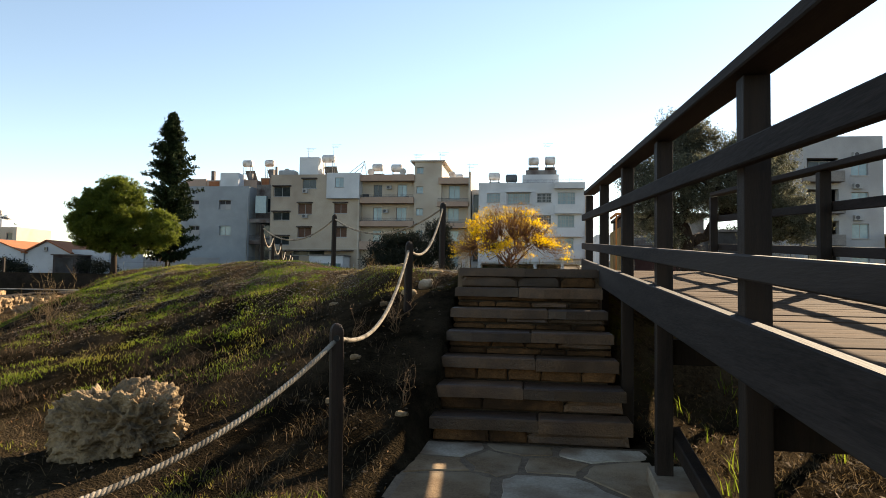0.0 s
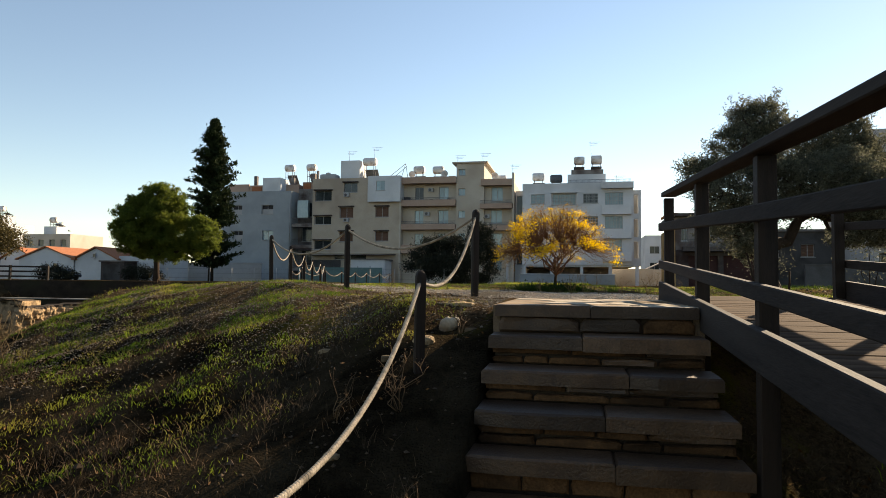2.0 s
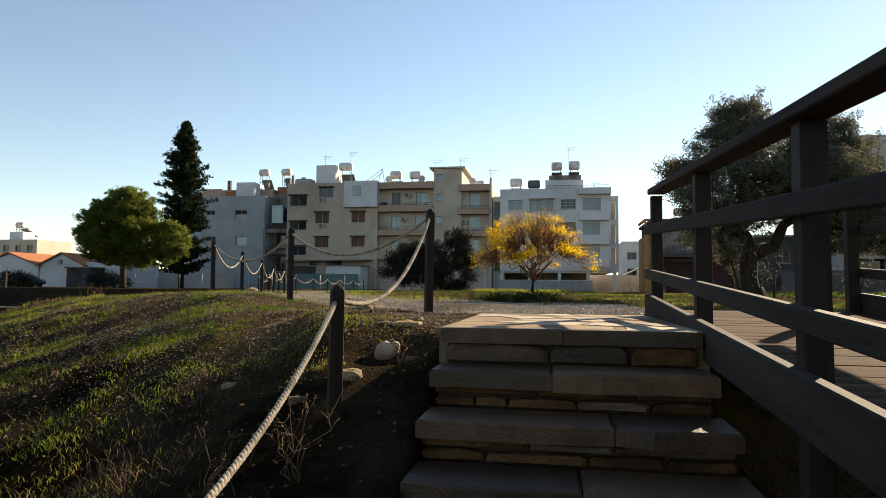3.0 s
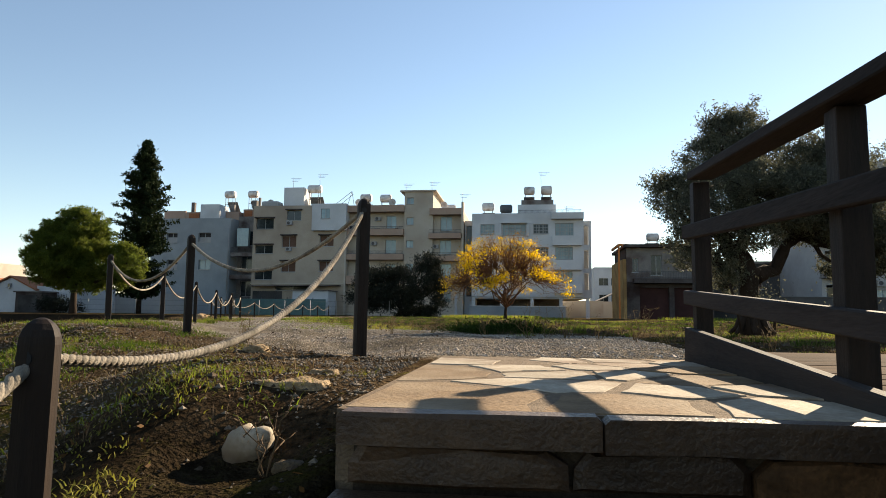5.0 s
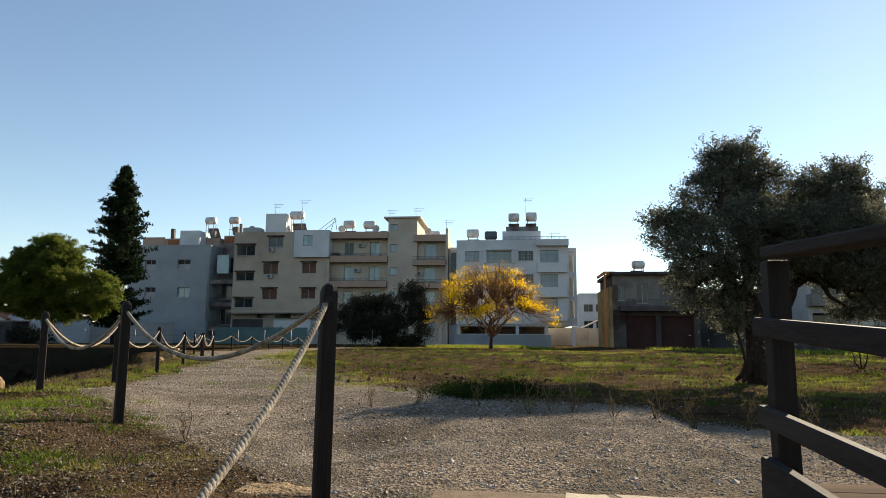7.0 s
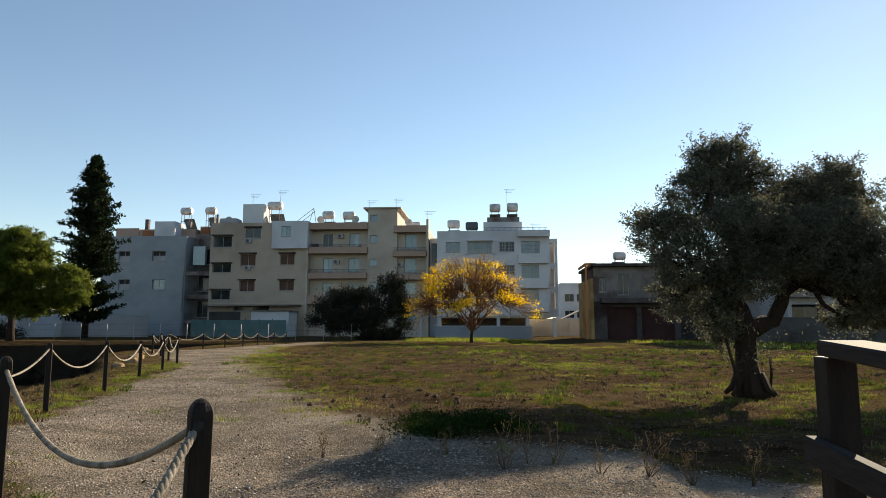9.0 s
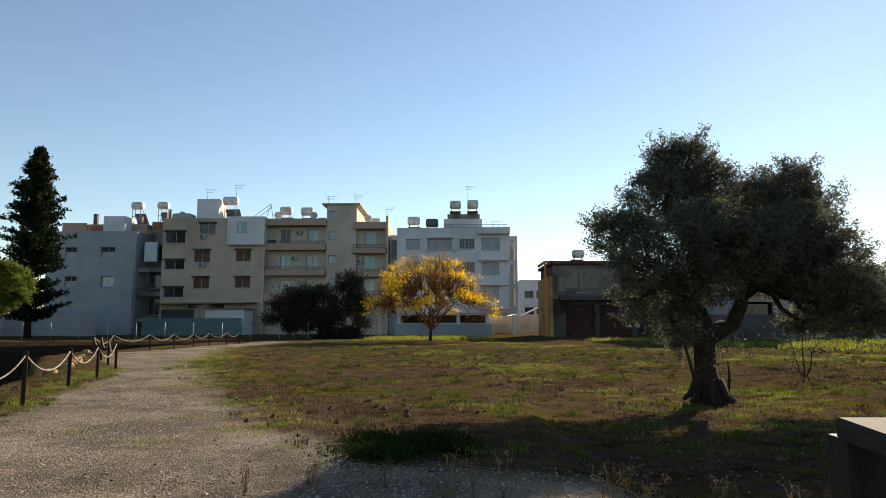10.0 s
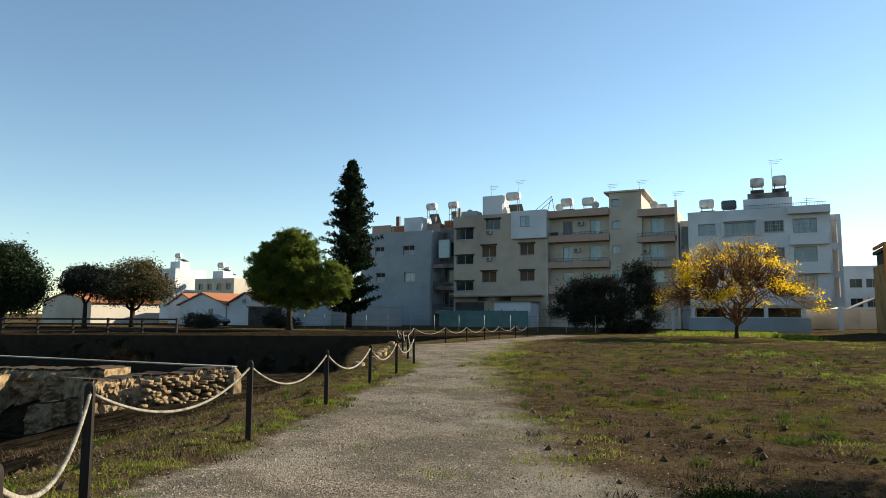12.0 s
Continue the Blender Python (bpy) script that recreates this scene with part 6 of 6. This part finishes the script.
for i, (tx, ty, th) in enumerate(((23, 96, 8.0), (30, 98, 9.0), (40, 84, 7.0), (47, 80, 8.0), (56, 78, 7.5))):
    round_tree("dark_tree", (tx, ty, 0), [(0, 0, th * 0.6, 3.4, 3, th * 0.35), (-2, 0, th * 0.45, 2.4, 2, th * 0.28), (2.2, 0, th * 0.5, 2.6, 2, th * 0.3)], 0.25, 2.0, 420, 30, 0.42, 0.34, DARKLEAF, 400 + i, "dark broadleaf tree behind the eastern houses")

# ---- parked cars ----
def car(at, turn, label, paint):
    c = thing("parked_car", at, label, "car")
    m = Matrix.Translation(at) @ pose(0, 0, 0, 0, 0, turn)
    bm = bmesh.new()
    prof = [(-2.0, 0.35), (-2.05, 0.75), (-1.7, 0.92), (-1.2, 1.38), (0.5, 1.42), (1.15, 0.98), (1.9, 0.82), (2.05, 0.6), (2.0, 0.35)]
    L = [bm.verts.new((x, -0.82 + (0.14 if z > 1.1 else 0), z)) for x, z in prof]
    R = [bm.verts.new((x, 0.82 - (0.14 if z > 1.1 else 0), z)) for x, z in prof]
    for i in range(len(prof)):
        j = (i + 1) % len(prof)
        bm.faces.new((L[i], L[j], R[j], R[i]))
    bm.faces.new(L[::-1]), bm.faces.new(R)
    bmesh.ops.transform(bm, verts=bm.verts, matrix=m)
    part("body", bm, paint, c)
    for s in (-1, 1):
        bm = bmesh.new()
        q = [bm.verts.new(v) for v in ((-1.15, s * 0.80, 0.95), (0.95, s * 0.80, 0.95), (0.45, s * 0.72, 1.34), (-1.0, s * 0.72, 1.34))]
        bm.faces.new(q if s < 0 else q[::-1])
        bmesh.ops.transform(bm, verts=bm.verts, matrix=m)
        part("side_window", bm, GLASS, c)
        for wx in (-1.3, 1.3):
            bm = bmesh.new()
            bmesh.ops.create_cone(bm, cap_ends=True, segments=16, radius1=0.31, radius2=0.31, depth=0.2, matrix=m @ pose(wx, s * 0.76, 0.31, 90))
            part("wheel", bm, RUBBER, c)
    return c


car((-61.0, 70.5, 0), 5, "dark grey parked hatchback beside the low houses", DARKPAINT)
car((-2.6, 96.0, 0), 8, "silver parked car under the white block", CARPAINT)


# ---- twigs, sticks and plants one can count ----
def stick(a, b, r, label):
    s = thing("wooden_stake", a, label, "stake")
    part("stake_shaft", tube(bmesh.new(), [a, ((a[0] + b[0]) / 2 + 0.02, (a[1] + b[1]) / 2, (a[2] + b[2]) / 2), b], [r, r * 0.9, r * 0.8], 6), BARK, s)


stick((5.05, 19.2, -0.05), (4.85, 19.2, 0.95), 0.03, "thin leaning stake beside the olive trunk")
stick((6.25, 20.8, -0.05), (6.28, 20.8, 0.55), 0.03, "short upright stake by the olive tree")
sap = thing("olive_sapling", (9.4, 23.8, 0), "thin olive sapling on the field", "sapling")
bm = bmesh.new()
for e in ((9.3, 23.8, 1.5), (9.7, 23.7, 1.1), (9.1, 23.9, 0.9)):
    limb(bm, (9.4, 23.8, -0.05), e, 0.02, 0.006, rr, 0.2, 5, 5)
part("stem", bm, BARK, sap)
leaf_mesh("crown", np.array([9.4, 23.8, 0.95]) + rr.normal(size=(420, 3)) * [0.35, 0.3, 0.38], 0.08, 0.025, rr, OLIVE, sap)


def dry_bush(x, y, h, n, seed, label):
    """Thin dead stems that fork once or twice."""
    rng = np.random.default_rng(seed)
    g = gz(x, y)
    t = thing("dry_weed", (x, y, g), label, "weed", "dry weeds")
    bm = bmesh.new()
    tips = []
    for k in range(n):
        a = rng.uniform(0, 6.28)
        e = np.array([x + math.cos(a) * h * rng.uniform(0.1, 0.6), y + math.sin(a) * h * rng.uniform(0.1, 0.6), g + h * rng.uniform(0.6, 1.1)])
        pts = limb(bm, (x, y, g - 0.02), e, 0.004, 0.0018, rng, 0.3, 4, 4)
        for j in range(4):
            b = np.array(pts[rng.integers(2, 5)])
            f = b + rng.normal(size=3) * h * [0.12, 0.12, 0.1] + [0, 0, h * 0.1]
            limb(bm, b, f, 0.002, 0.001, rng, 0.2, 2, 3)
            tips.append(f)
    part("stem", bm, BROWNSTEM if y < 8 else STRAW, t)
    tips = np.array(tips)
    q = (tips[:, None] + rng.normal(size=(len(tips), 5, 3)) * 0.012).reshape(-1, 3)
    tagged(leaf_mesh("seed_head", q, 0.016, 0.005, rng, BROWNSTEM if y < 8 else STRAW, t), kind="stuff")


DRY = [(-0.25, 6.0, 0.34, 8), (-0.63, 5.95, 0.26, 4), (0.0, 5.1, 0.32, 5), (-0.35, 4.75, 0.26, 5), (-5.3, 8.1, 0.6, 16), (-5.9, 8.6, 0.5, 12), (-4.9, 7.7, 0.4, 9), (-0.1, 7.2, 0.2, 4), (-1.1, 6.0, 0.2, 5),
       (0.7, 12.4, 0.32, 7), (1.1, 12.6, 0.3, 6), (1.8, 12.25, 0.34, 9), (0.9, 12.6, 0.3, 5), (2.2, 12.5, 0.3, 8), (2.7, 12.6, 0.3, 7), (3.2, 12.4, 0.28, 6), (1.45, 12.3, 0.22, 5), (-0.9, 12.8, 0.2, 6), (-0.45, 13.0, 0.22, 6), (0.2, 12.9, 0.2, 6), (-1.6, 10.4, 0.22, 6), (-6.8, 13.0, 0.45, 10)]
for i, (x, y, h, n) in enumerate(DRY):
    dry_bush(x, y, h, n, 200 + i, "dead branching weed with thin straw-coloured stems")


def low_shrub(x, y, w, h, seed, green=False):
    rng = np.random.default_rng(seed)
    g = gz(x, y)
    t = thing("low_shrub", (x, y, g), "fresh green weed tuft on the open field" if green else "low dark green weed clump on the gravel edge", "shrub", "field tufts" if green else "weed clumps")
    n = int(3600 * w * w / 0.3 + 200) // (3 if green else 1)
    p = np.array([x, y, g]) + rng.normal(size=(n, 3)) * [w * 0.36, w * 0.36, h * 0.35]
    p[:, 2] = g + np.abs(p[:, 2] - g)
    leaf_mesh("foliage", p, 0.05 if green else 0.04, 0.016, rng, FIELDLEAF if green else WEED, t, lean=(0, 0, 0.6))


for i, (x, y, w, h) in enumerate(((0.0, 14.2, 0.62, 0.17), (0.5, 14.7, 0.55, 0.19), (-0.15, 15.0, 0.4, 0.14), (0.85, 14.5, 0.3, 0.1))):
    low_shrub(x, y, w, h, 300 + i)
rt = np.random.default_rng(55)
for i in range(46):
    x, y = rt.uniform(-2.5, 13), rt.uniform(17, 44)
    if path_mask(x, y) < 0.1 and math.hypot(x - 5.4, y - 19.6) > 2.2:
        low_shrub(x, y, rt.uniform(0.16, 0.36), rt.uniform(0.07, 0.14), 340 + i, True)


# ---- grass, gravel and litter ----
def scatter(rng, n, x0, x1, y0, y1, keep):
    x, y = rng.uniform(x0, x1, n), rng.uniform(y0, y1, n)
    k = rng.uniform(size=n) < keep(x, y)
    return x[k], y[k]


def tufts(rng, x, y, per, spread):
    x = (x[:, None] + rng.normal(size=(len(x), per)) * spread).ravel()
    y = (y[:, None] + rng.normal(size=(len(y), per)) * spread).ravel()
    ok = ~((x > 0.0) & (x < 1.78) & (y < 9.32))
    x, y = x[ok], y[ok]
    return np.stack([x, y, height(x, y) - 0.005], 1)


def bank_green(x, y):
    n = 0.8 * rough(x, y, 0.55, 2.0) + 0.8 * rough(x, y, 2.1, 5.0)
    m = np.clip(0.08 + 1.5 * n, 0.01, 1)
    bare = ss((x + 1.9) / 1.4) * ss((y - 4.3) / 1.0) * ss((7.6 - y) / 0.8)
    stony = ss((x + 1.9) / 1.2) * ss((y - 6.4) / 1.0)
    return m * (0.75 + 0.25 * ss((y - 4.2) / 1.6)) * (1 - 0.93 * bare) * (1 - 0.7 * stony) * (1 - path_mask(x, y))


rg = np.random.default_rng(11)


def bank_bare(x, y):
    return ss((x + 1.9) / 1.4) * ss((y - 4.3) / 1.0) * ss((7.6 - y) / 0.8)


def crumbs(n, keep, per, spread):
    x, y = scatter(rg, n, -10, 0.2, -1, 13.5, keep)
    return tufts(rg, x, y, per, spread)


tagged(blades_mesh("bank_grass", crumbs(3900, bank_green, 38, 0.07), 0.036, 0.003, rg, GRASS, 1.5), "fresh green grass in tufts on the sloping bank", "grass", kind="stuff")
tagged(blades_mesh("tall_bank_grass", crumbs(520, lambda x, y: ss((8.4 - 0.55 * x - y) / 1.5) * bank_green(x, y) ** 2 * (1 - 0.9 * ss((x + 3.2) / 1.2) * ss((y - 6) / 1)), 20, 0.05), 0.085, 0.0032, rg, GRASS, 0.9), "longer yellow-green grass clumps on the bank", "grass", kind="stuff")
tagged(blades_mesh("dry_bank_grass", crumbs(6000, lambda x, y: np.clip(0.6 - 0.6 * rough(x, y, 0.55, 2.0), 0.05, 1) * (1 - 0.7 * ss((y - 6.2) / 1.2)) * (1 - 0.98 * bank_bare(x, y - 0.5)) * (1 - path_mask(x, y)), 7, 0.08), 0.055, 0.0022, rg, STRAW, 2.6), "dry straw litter between the grass on the bank", "grass", kind="stuff")
tagged(blades_mesh("dead_bank_grass", crumbs(3600, lambda x, y: np.clip(0.35 - 0.8 * rough(x, y, 0.8, 9.0), 0, 1) * (1 - 0.75 * ss((y - 7.6) / 1.2)) * (1 - 0.92 * bank_bare(x, y - 0.4)) * (1 - path_mask(x, y)), 26, 0.09), 0.08, 0.0022, rg, BROWNSTEM, 1.4), "brown dead grass clumps on the bank", "grass", kind="stuff")
tagged(blades_mesh("dry_stalks", crumbs(1100, lambda x, y: (0.5 - 0.45 * bank_bare(x, y - 0.4)) * (1 - path_mask(x, y)), 2, 0.05), 0.10, 0.0024, rg, STRAW, 3.2), "pale broken stalks lying over the bank", "grass", kind="stuff")
tagged(blades_mesh("bank_moss", crumbs(5200, lambda x, y: ss((y - 6.6) / 1.2) * np.clip(0.15 + 1.3 * rough(x, y, 1.1, 4.0), 0.02, 1) * (1 - path_mask(x, y)), 40, 0.07), 0.022, 0.0034, rg, MOSSY, 1.8), "low yellow-green moss and weeds beside the landing", "moss", kind="stuff")
tagged(blades_mesh("dark_bank_grass", crumbs(6000, lambda x, y: ss((-1.45 - x) / 0.7) * ss((y - 7.6) / 0.8) * ss((12.0 - y) / 1.0) * np.clip(0.30 + 2.2 * rough(x, y, 1.1, 12.0) + 1.6 * rough(x, y, 2.9, 5.0), 0.0, 1) * (1 - path_mask(x, y)), 38, 0.055), 0.036, 0.0038, rg, LUSH, 1.6), "dark green grass patch on the shoulder of the bank", "grass", kind="stuff")
x, y = scatter(rg, 340, 1.75, 6.5, 1.5, 7.4, lambda x, y: 0.25 + 0.6 * (rough(x, y, 1.2) > 0))
tagged(blades_mesh("verge_grass", tufts(rg, x, y, 9, 0.05), 0.17, 0.0042, rg, GRASS, 0.8), "tall sparse yellow-green grass in the hollow under the boardwalk", "grass", kind="stuff")
x, y = scatter(rg, 2600, 1.75, 6.5, 1.5, 7.4, lambda x, y: 0.7 + 0 * x)
tagged(blades_mesh("dry_verge_grass", tufts(rg, x, y, 6, 0.07), 0.05, 0.003, rg, STRAW, 2.6), "dry straw litter in the hollow under the boardwalk", "grass", kind="stuff")
x, y = scatter(rg, 3800, 1.75, 6.5, 1.5, 7.4, lambda x, y: 0.8 + 0 * x)
tagged(leaf_mesh("verge_litter", np.stack([x, y, height(x, y) + 0.012], 1), 0.05, 0.022, rg, POD), "dry brown leaf litter in the hollow under the boardwalk", "litter", kind="stuff")


def field_green(x, y):
    n = rough(x, y, 0.28, 7.0) + 0.6 * rough(x, y, 0.9, 1.0)
    edge = ss((path_mask(x + 0.9, y) + path_mask(x - 0.9, y)) * 0.8) * 0.75
    return np.clip(n * 1.3 - 0.22 + edge, 0.01, 1) * (1 - path_mask(x, y) * 0.97)


x, y = scatter(rg, 8500, -10, 22, 11.5, 34, field_green)
tagged(blades_mesh("field_weeds", tufts(rg, x, y, 34, 0.10), 0.055, 0.004, rg, GRASS, 1.5), "short patchy green weeds on the open field", "grass", kind="stuff")
x, y = scatter(rg, 2600, -8, 24, 13, 46, lambda x, y: (1 - path_mask(x, y)) * np.clip(0.25 + 1.1 * rough(x * 0.5, y * 1.2, 0.8, 6.0), 0.02, 1))
tagged(blades_mesh("field_clumps", tufts(rg, x, y, 40, 0.06), 0.10, 0.006, rg, FIELDLEAF, 1.0), "low dark green weed clumps spread over the field", "grass", kind="stuff")
x, y = scatter(rg, 2200, -8, 24, 13, 46, lambda x, y: (1 - path_mask(x, y)) * np.clip(0.3 - 1.0 * rough(x * 0.5, y * 1.2, 0.8, 6.0), 0.02, 1))
tagged(blades_mesh("field_dead_clumps", tufts(rg, x, y, 34, 0.08), 0.085, 0.005, rg, BROWNSTEM, 1.3), "brown dead weed clumps spread over the field", "grass", kind="stuff")
x, y = scatter(rg, 5200, -9, 20, 12, 32, lambda x, y: (1 - path_mask(x, y)) * np.clip(0.45 - 0.7 * rough(x * 0.6, y * 1.4, 0.6, 4.0), 0.03, 1))
tagged(blades_mesh("field_straw", tufts(rg, x, y, 18, 0.09), 0.05, 0.0035, rg, STRAW, 1.6), "dry yellow-brown grass stubble on the open field", "grass", kind="stuff")
x, y = scatter(rg, 5200, -9, 24, 12, 44, lambda x, y: (1 - path_mask(x, y)) * np.clip(0.5 + 0.7 * rough(x, y, 0.5, 3.0), 0.05, 1))
tagged(stones_mesh("field_clods", np.stack([x, y, height(x, y) + 0.008], 1), 0.036, rg, CLOD, 0.8), "dark earth lumps over the open field", "earth", kind="stuff")
x, y = scatter(rg, 4200, -13, 34, 30, 62, field_green)
tagged(blades_mesh("far_field_weeds", tufts(rg, x, y, 22, 0.17), 0.085, 0.011, rg, GRASS, 1.2), "thin green weeds on the far field", "grass", kind="stuff")
x, y = scatter(rg, 900, -6.6, 4.5, 61, 73, lambda x, y: np.clip(0.5 + 0.6 * rough(x, y, 0.4), 0.1, 0.9))
tagged(blades_mesh("lawn_grass", tufts(rg, x, y, 9, 0.2), 0.26, 0.02, rg, GRASS, 0.8), "bright uncut grass before the white block", "grass", kind="stuff")
x, y = scatter(rg, 1800, 12, 50, 38, 63, lambda x, y: np.clip(0.4 + rough(x, y, 0.2), 0, 1))
tagged(blades_mesh("east_grass", tufts(rg, x, y, 8, 0.2), 0.25, 0.02, rg, GRASS, 0.8), "bright grass at the far east of the field", "grass", kind="stuff")
x, y = scatter(rg, 5200, -12, -3, 11, 34, lambda x, y: (1 - path_mask(x, y)) * ss((x - fence_x(y) + 3.2) / 1.0) * (0.45 + 0.4 * rough(x, y, 1.0)))
tagged(blades_mesh("fence_grass", tufts(rg, x, y, 12, 0.07), 0.03, 0.004, rg, MOSSY, 1.6), "green grass along the rope fence", "grass", kind="stuff")
x, y = scatter(rg, 2600, -14, -4, 12, 40, lambda x, y: (1 - path_mask(x, y)) * (0.5 + 0.4 * rough(x, y, 0.7, 3.0)) * (fence_x(y) - x > 0.3))
tagged(blades_mesh("dry_fence_grass", tufts(rg, x, y, 9, 0.09), 0.08, 0.003, rg, STRAW, 1.6), "dry grass along the rim of the pit", "grass", kind="stuff")
x, y = scatter(rg, 150000, -7, 6.5, 8.6, 20, lambda x, y: np.clip(path_mask(x, y) * np.clip(1.25 - (y - 9) / 12, 0.3, 1), 0.03 * (y > 11), 1))
ok = ~((x > 0.1) & (x < 3.5) & (y < 9.35))
at = np.stack([x, y, height(x, y) + 0.002], 1)[ok]
tagged(stones_mesh("gravel", at, 0.0066, rg, PEBBLE), "loose grey and tan gravel on the path", "gravel", kind="stuff")
x, y = scatter(rg, 60000, -12, 3, 18, 40, lambda x, y: path_mask(x, y) * np.clip(1.1 - (y - 18) / 22, 0.1, 1))
tagged(stones_mesh("far_gravel", np.stack([x, y, height(x, y) + 0.002], 1), 0.0095, rg, PEBBLE), "loose pale gravel farther along the path", "gravel", kind="stuff")
x, y = scatter(rg, 130000, -6, 0.15, 5.4, 12, lambda x, y: np.clip(0.55 + 0.6 * rough(x, y, 1.3, 6.0), 0.05, 0.9) * ss((y - 6.6) / 2.0) * (1 - 0.5 * ss((-x - 1.2) / 1.5) * ss((9 - y) / 1)) * (1 - path_mask(x, y)))
ok = ~((x > 0.1) & (x < 3.5) & (y < 9.35))
tagged(stones_mesh("spilt_gravel", np.stack([x, y, height(x, y) + 0.002], 1)[ok], 0.0062, rg, GRIT), "sparse gravel spilt over the earth beside the landing", "gravel", kind="stuff")
x, y = scatter(rg, 52000, -10, 16, 2.5, 34, lambda x, y: (1 - path_mask(x, y)) * np.clip(1.2 - (y - 5) / 26, 0.2, 1))
ok = ~((x > 0.1) & (x < 1.78) & (y < 9.35))
at = np.stack([x, y, height(x, y)], 1)[ok]
tagged(stones_mesh("earth_clods", at, 0.010, rg, CLOD), "small clods and stones on the bare earth", "earth", kind="stuff")
x, y = scatter(rg, 26000, -9, 20, 11.5, 34, lambda x, y: (1 - 0.85 * path_mask(x, y)) * np.clip(1.3 - (y - 11) / 22, 0.15, 1))
at = np.stack([x, y, height(x, y) + 0.012], 1)
tagged(leaf_mesh("leaf_litter", at - [0, 0, 0.006], 0.04, 0.016, rg, POD), "dry brown leaf litter over the field", "litter", kind="stuff")
x, y = scatter(rg, 6000, -10, 0.1, 2.5, 13, lambda x, y: (1 - path_mask(x, y)) * (1 - 0.8 * bank_bare(x, y)))
at = np.stack([x, y, height(x, y) + 0.012], 1)
tagged(leaf_mesh("bank_litter", at - [0, 0, 0.004], 0.036, 0.012, rg, POD), "dry brown leaf litter on the bank", "litter", kind="stuff")
x, y = scatter(rg, 5000, 1.5, 9.5, 15.5, 23, lambda x, y: np.clip(1.4 - np.hypot(x - 5.4, y - 19.6) / 3, 0, 1))
tagged(blades_mesh("olive_straw", tufts(rg, x, y, 4, 0.06), 0.05, 0.003, rg, STRAW, 1.8), "dry straw under the olive tree", "grass", kind="stuff")
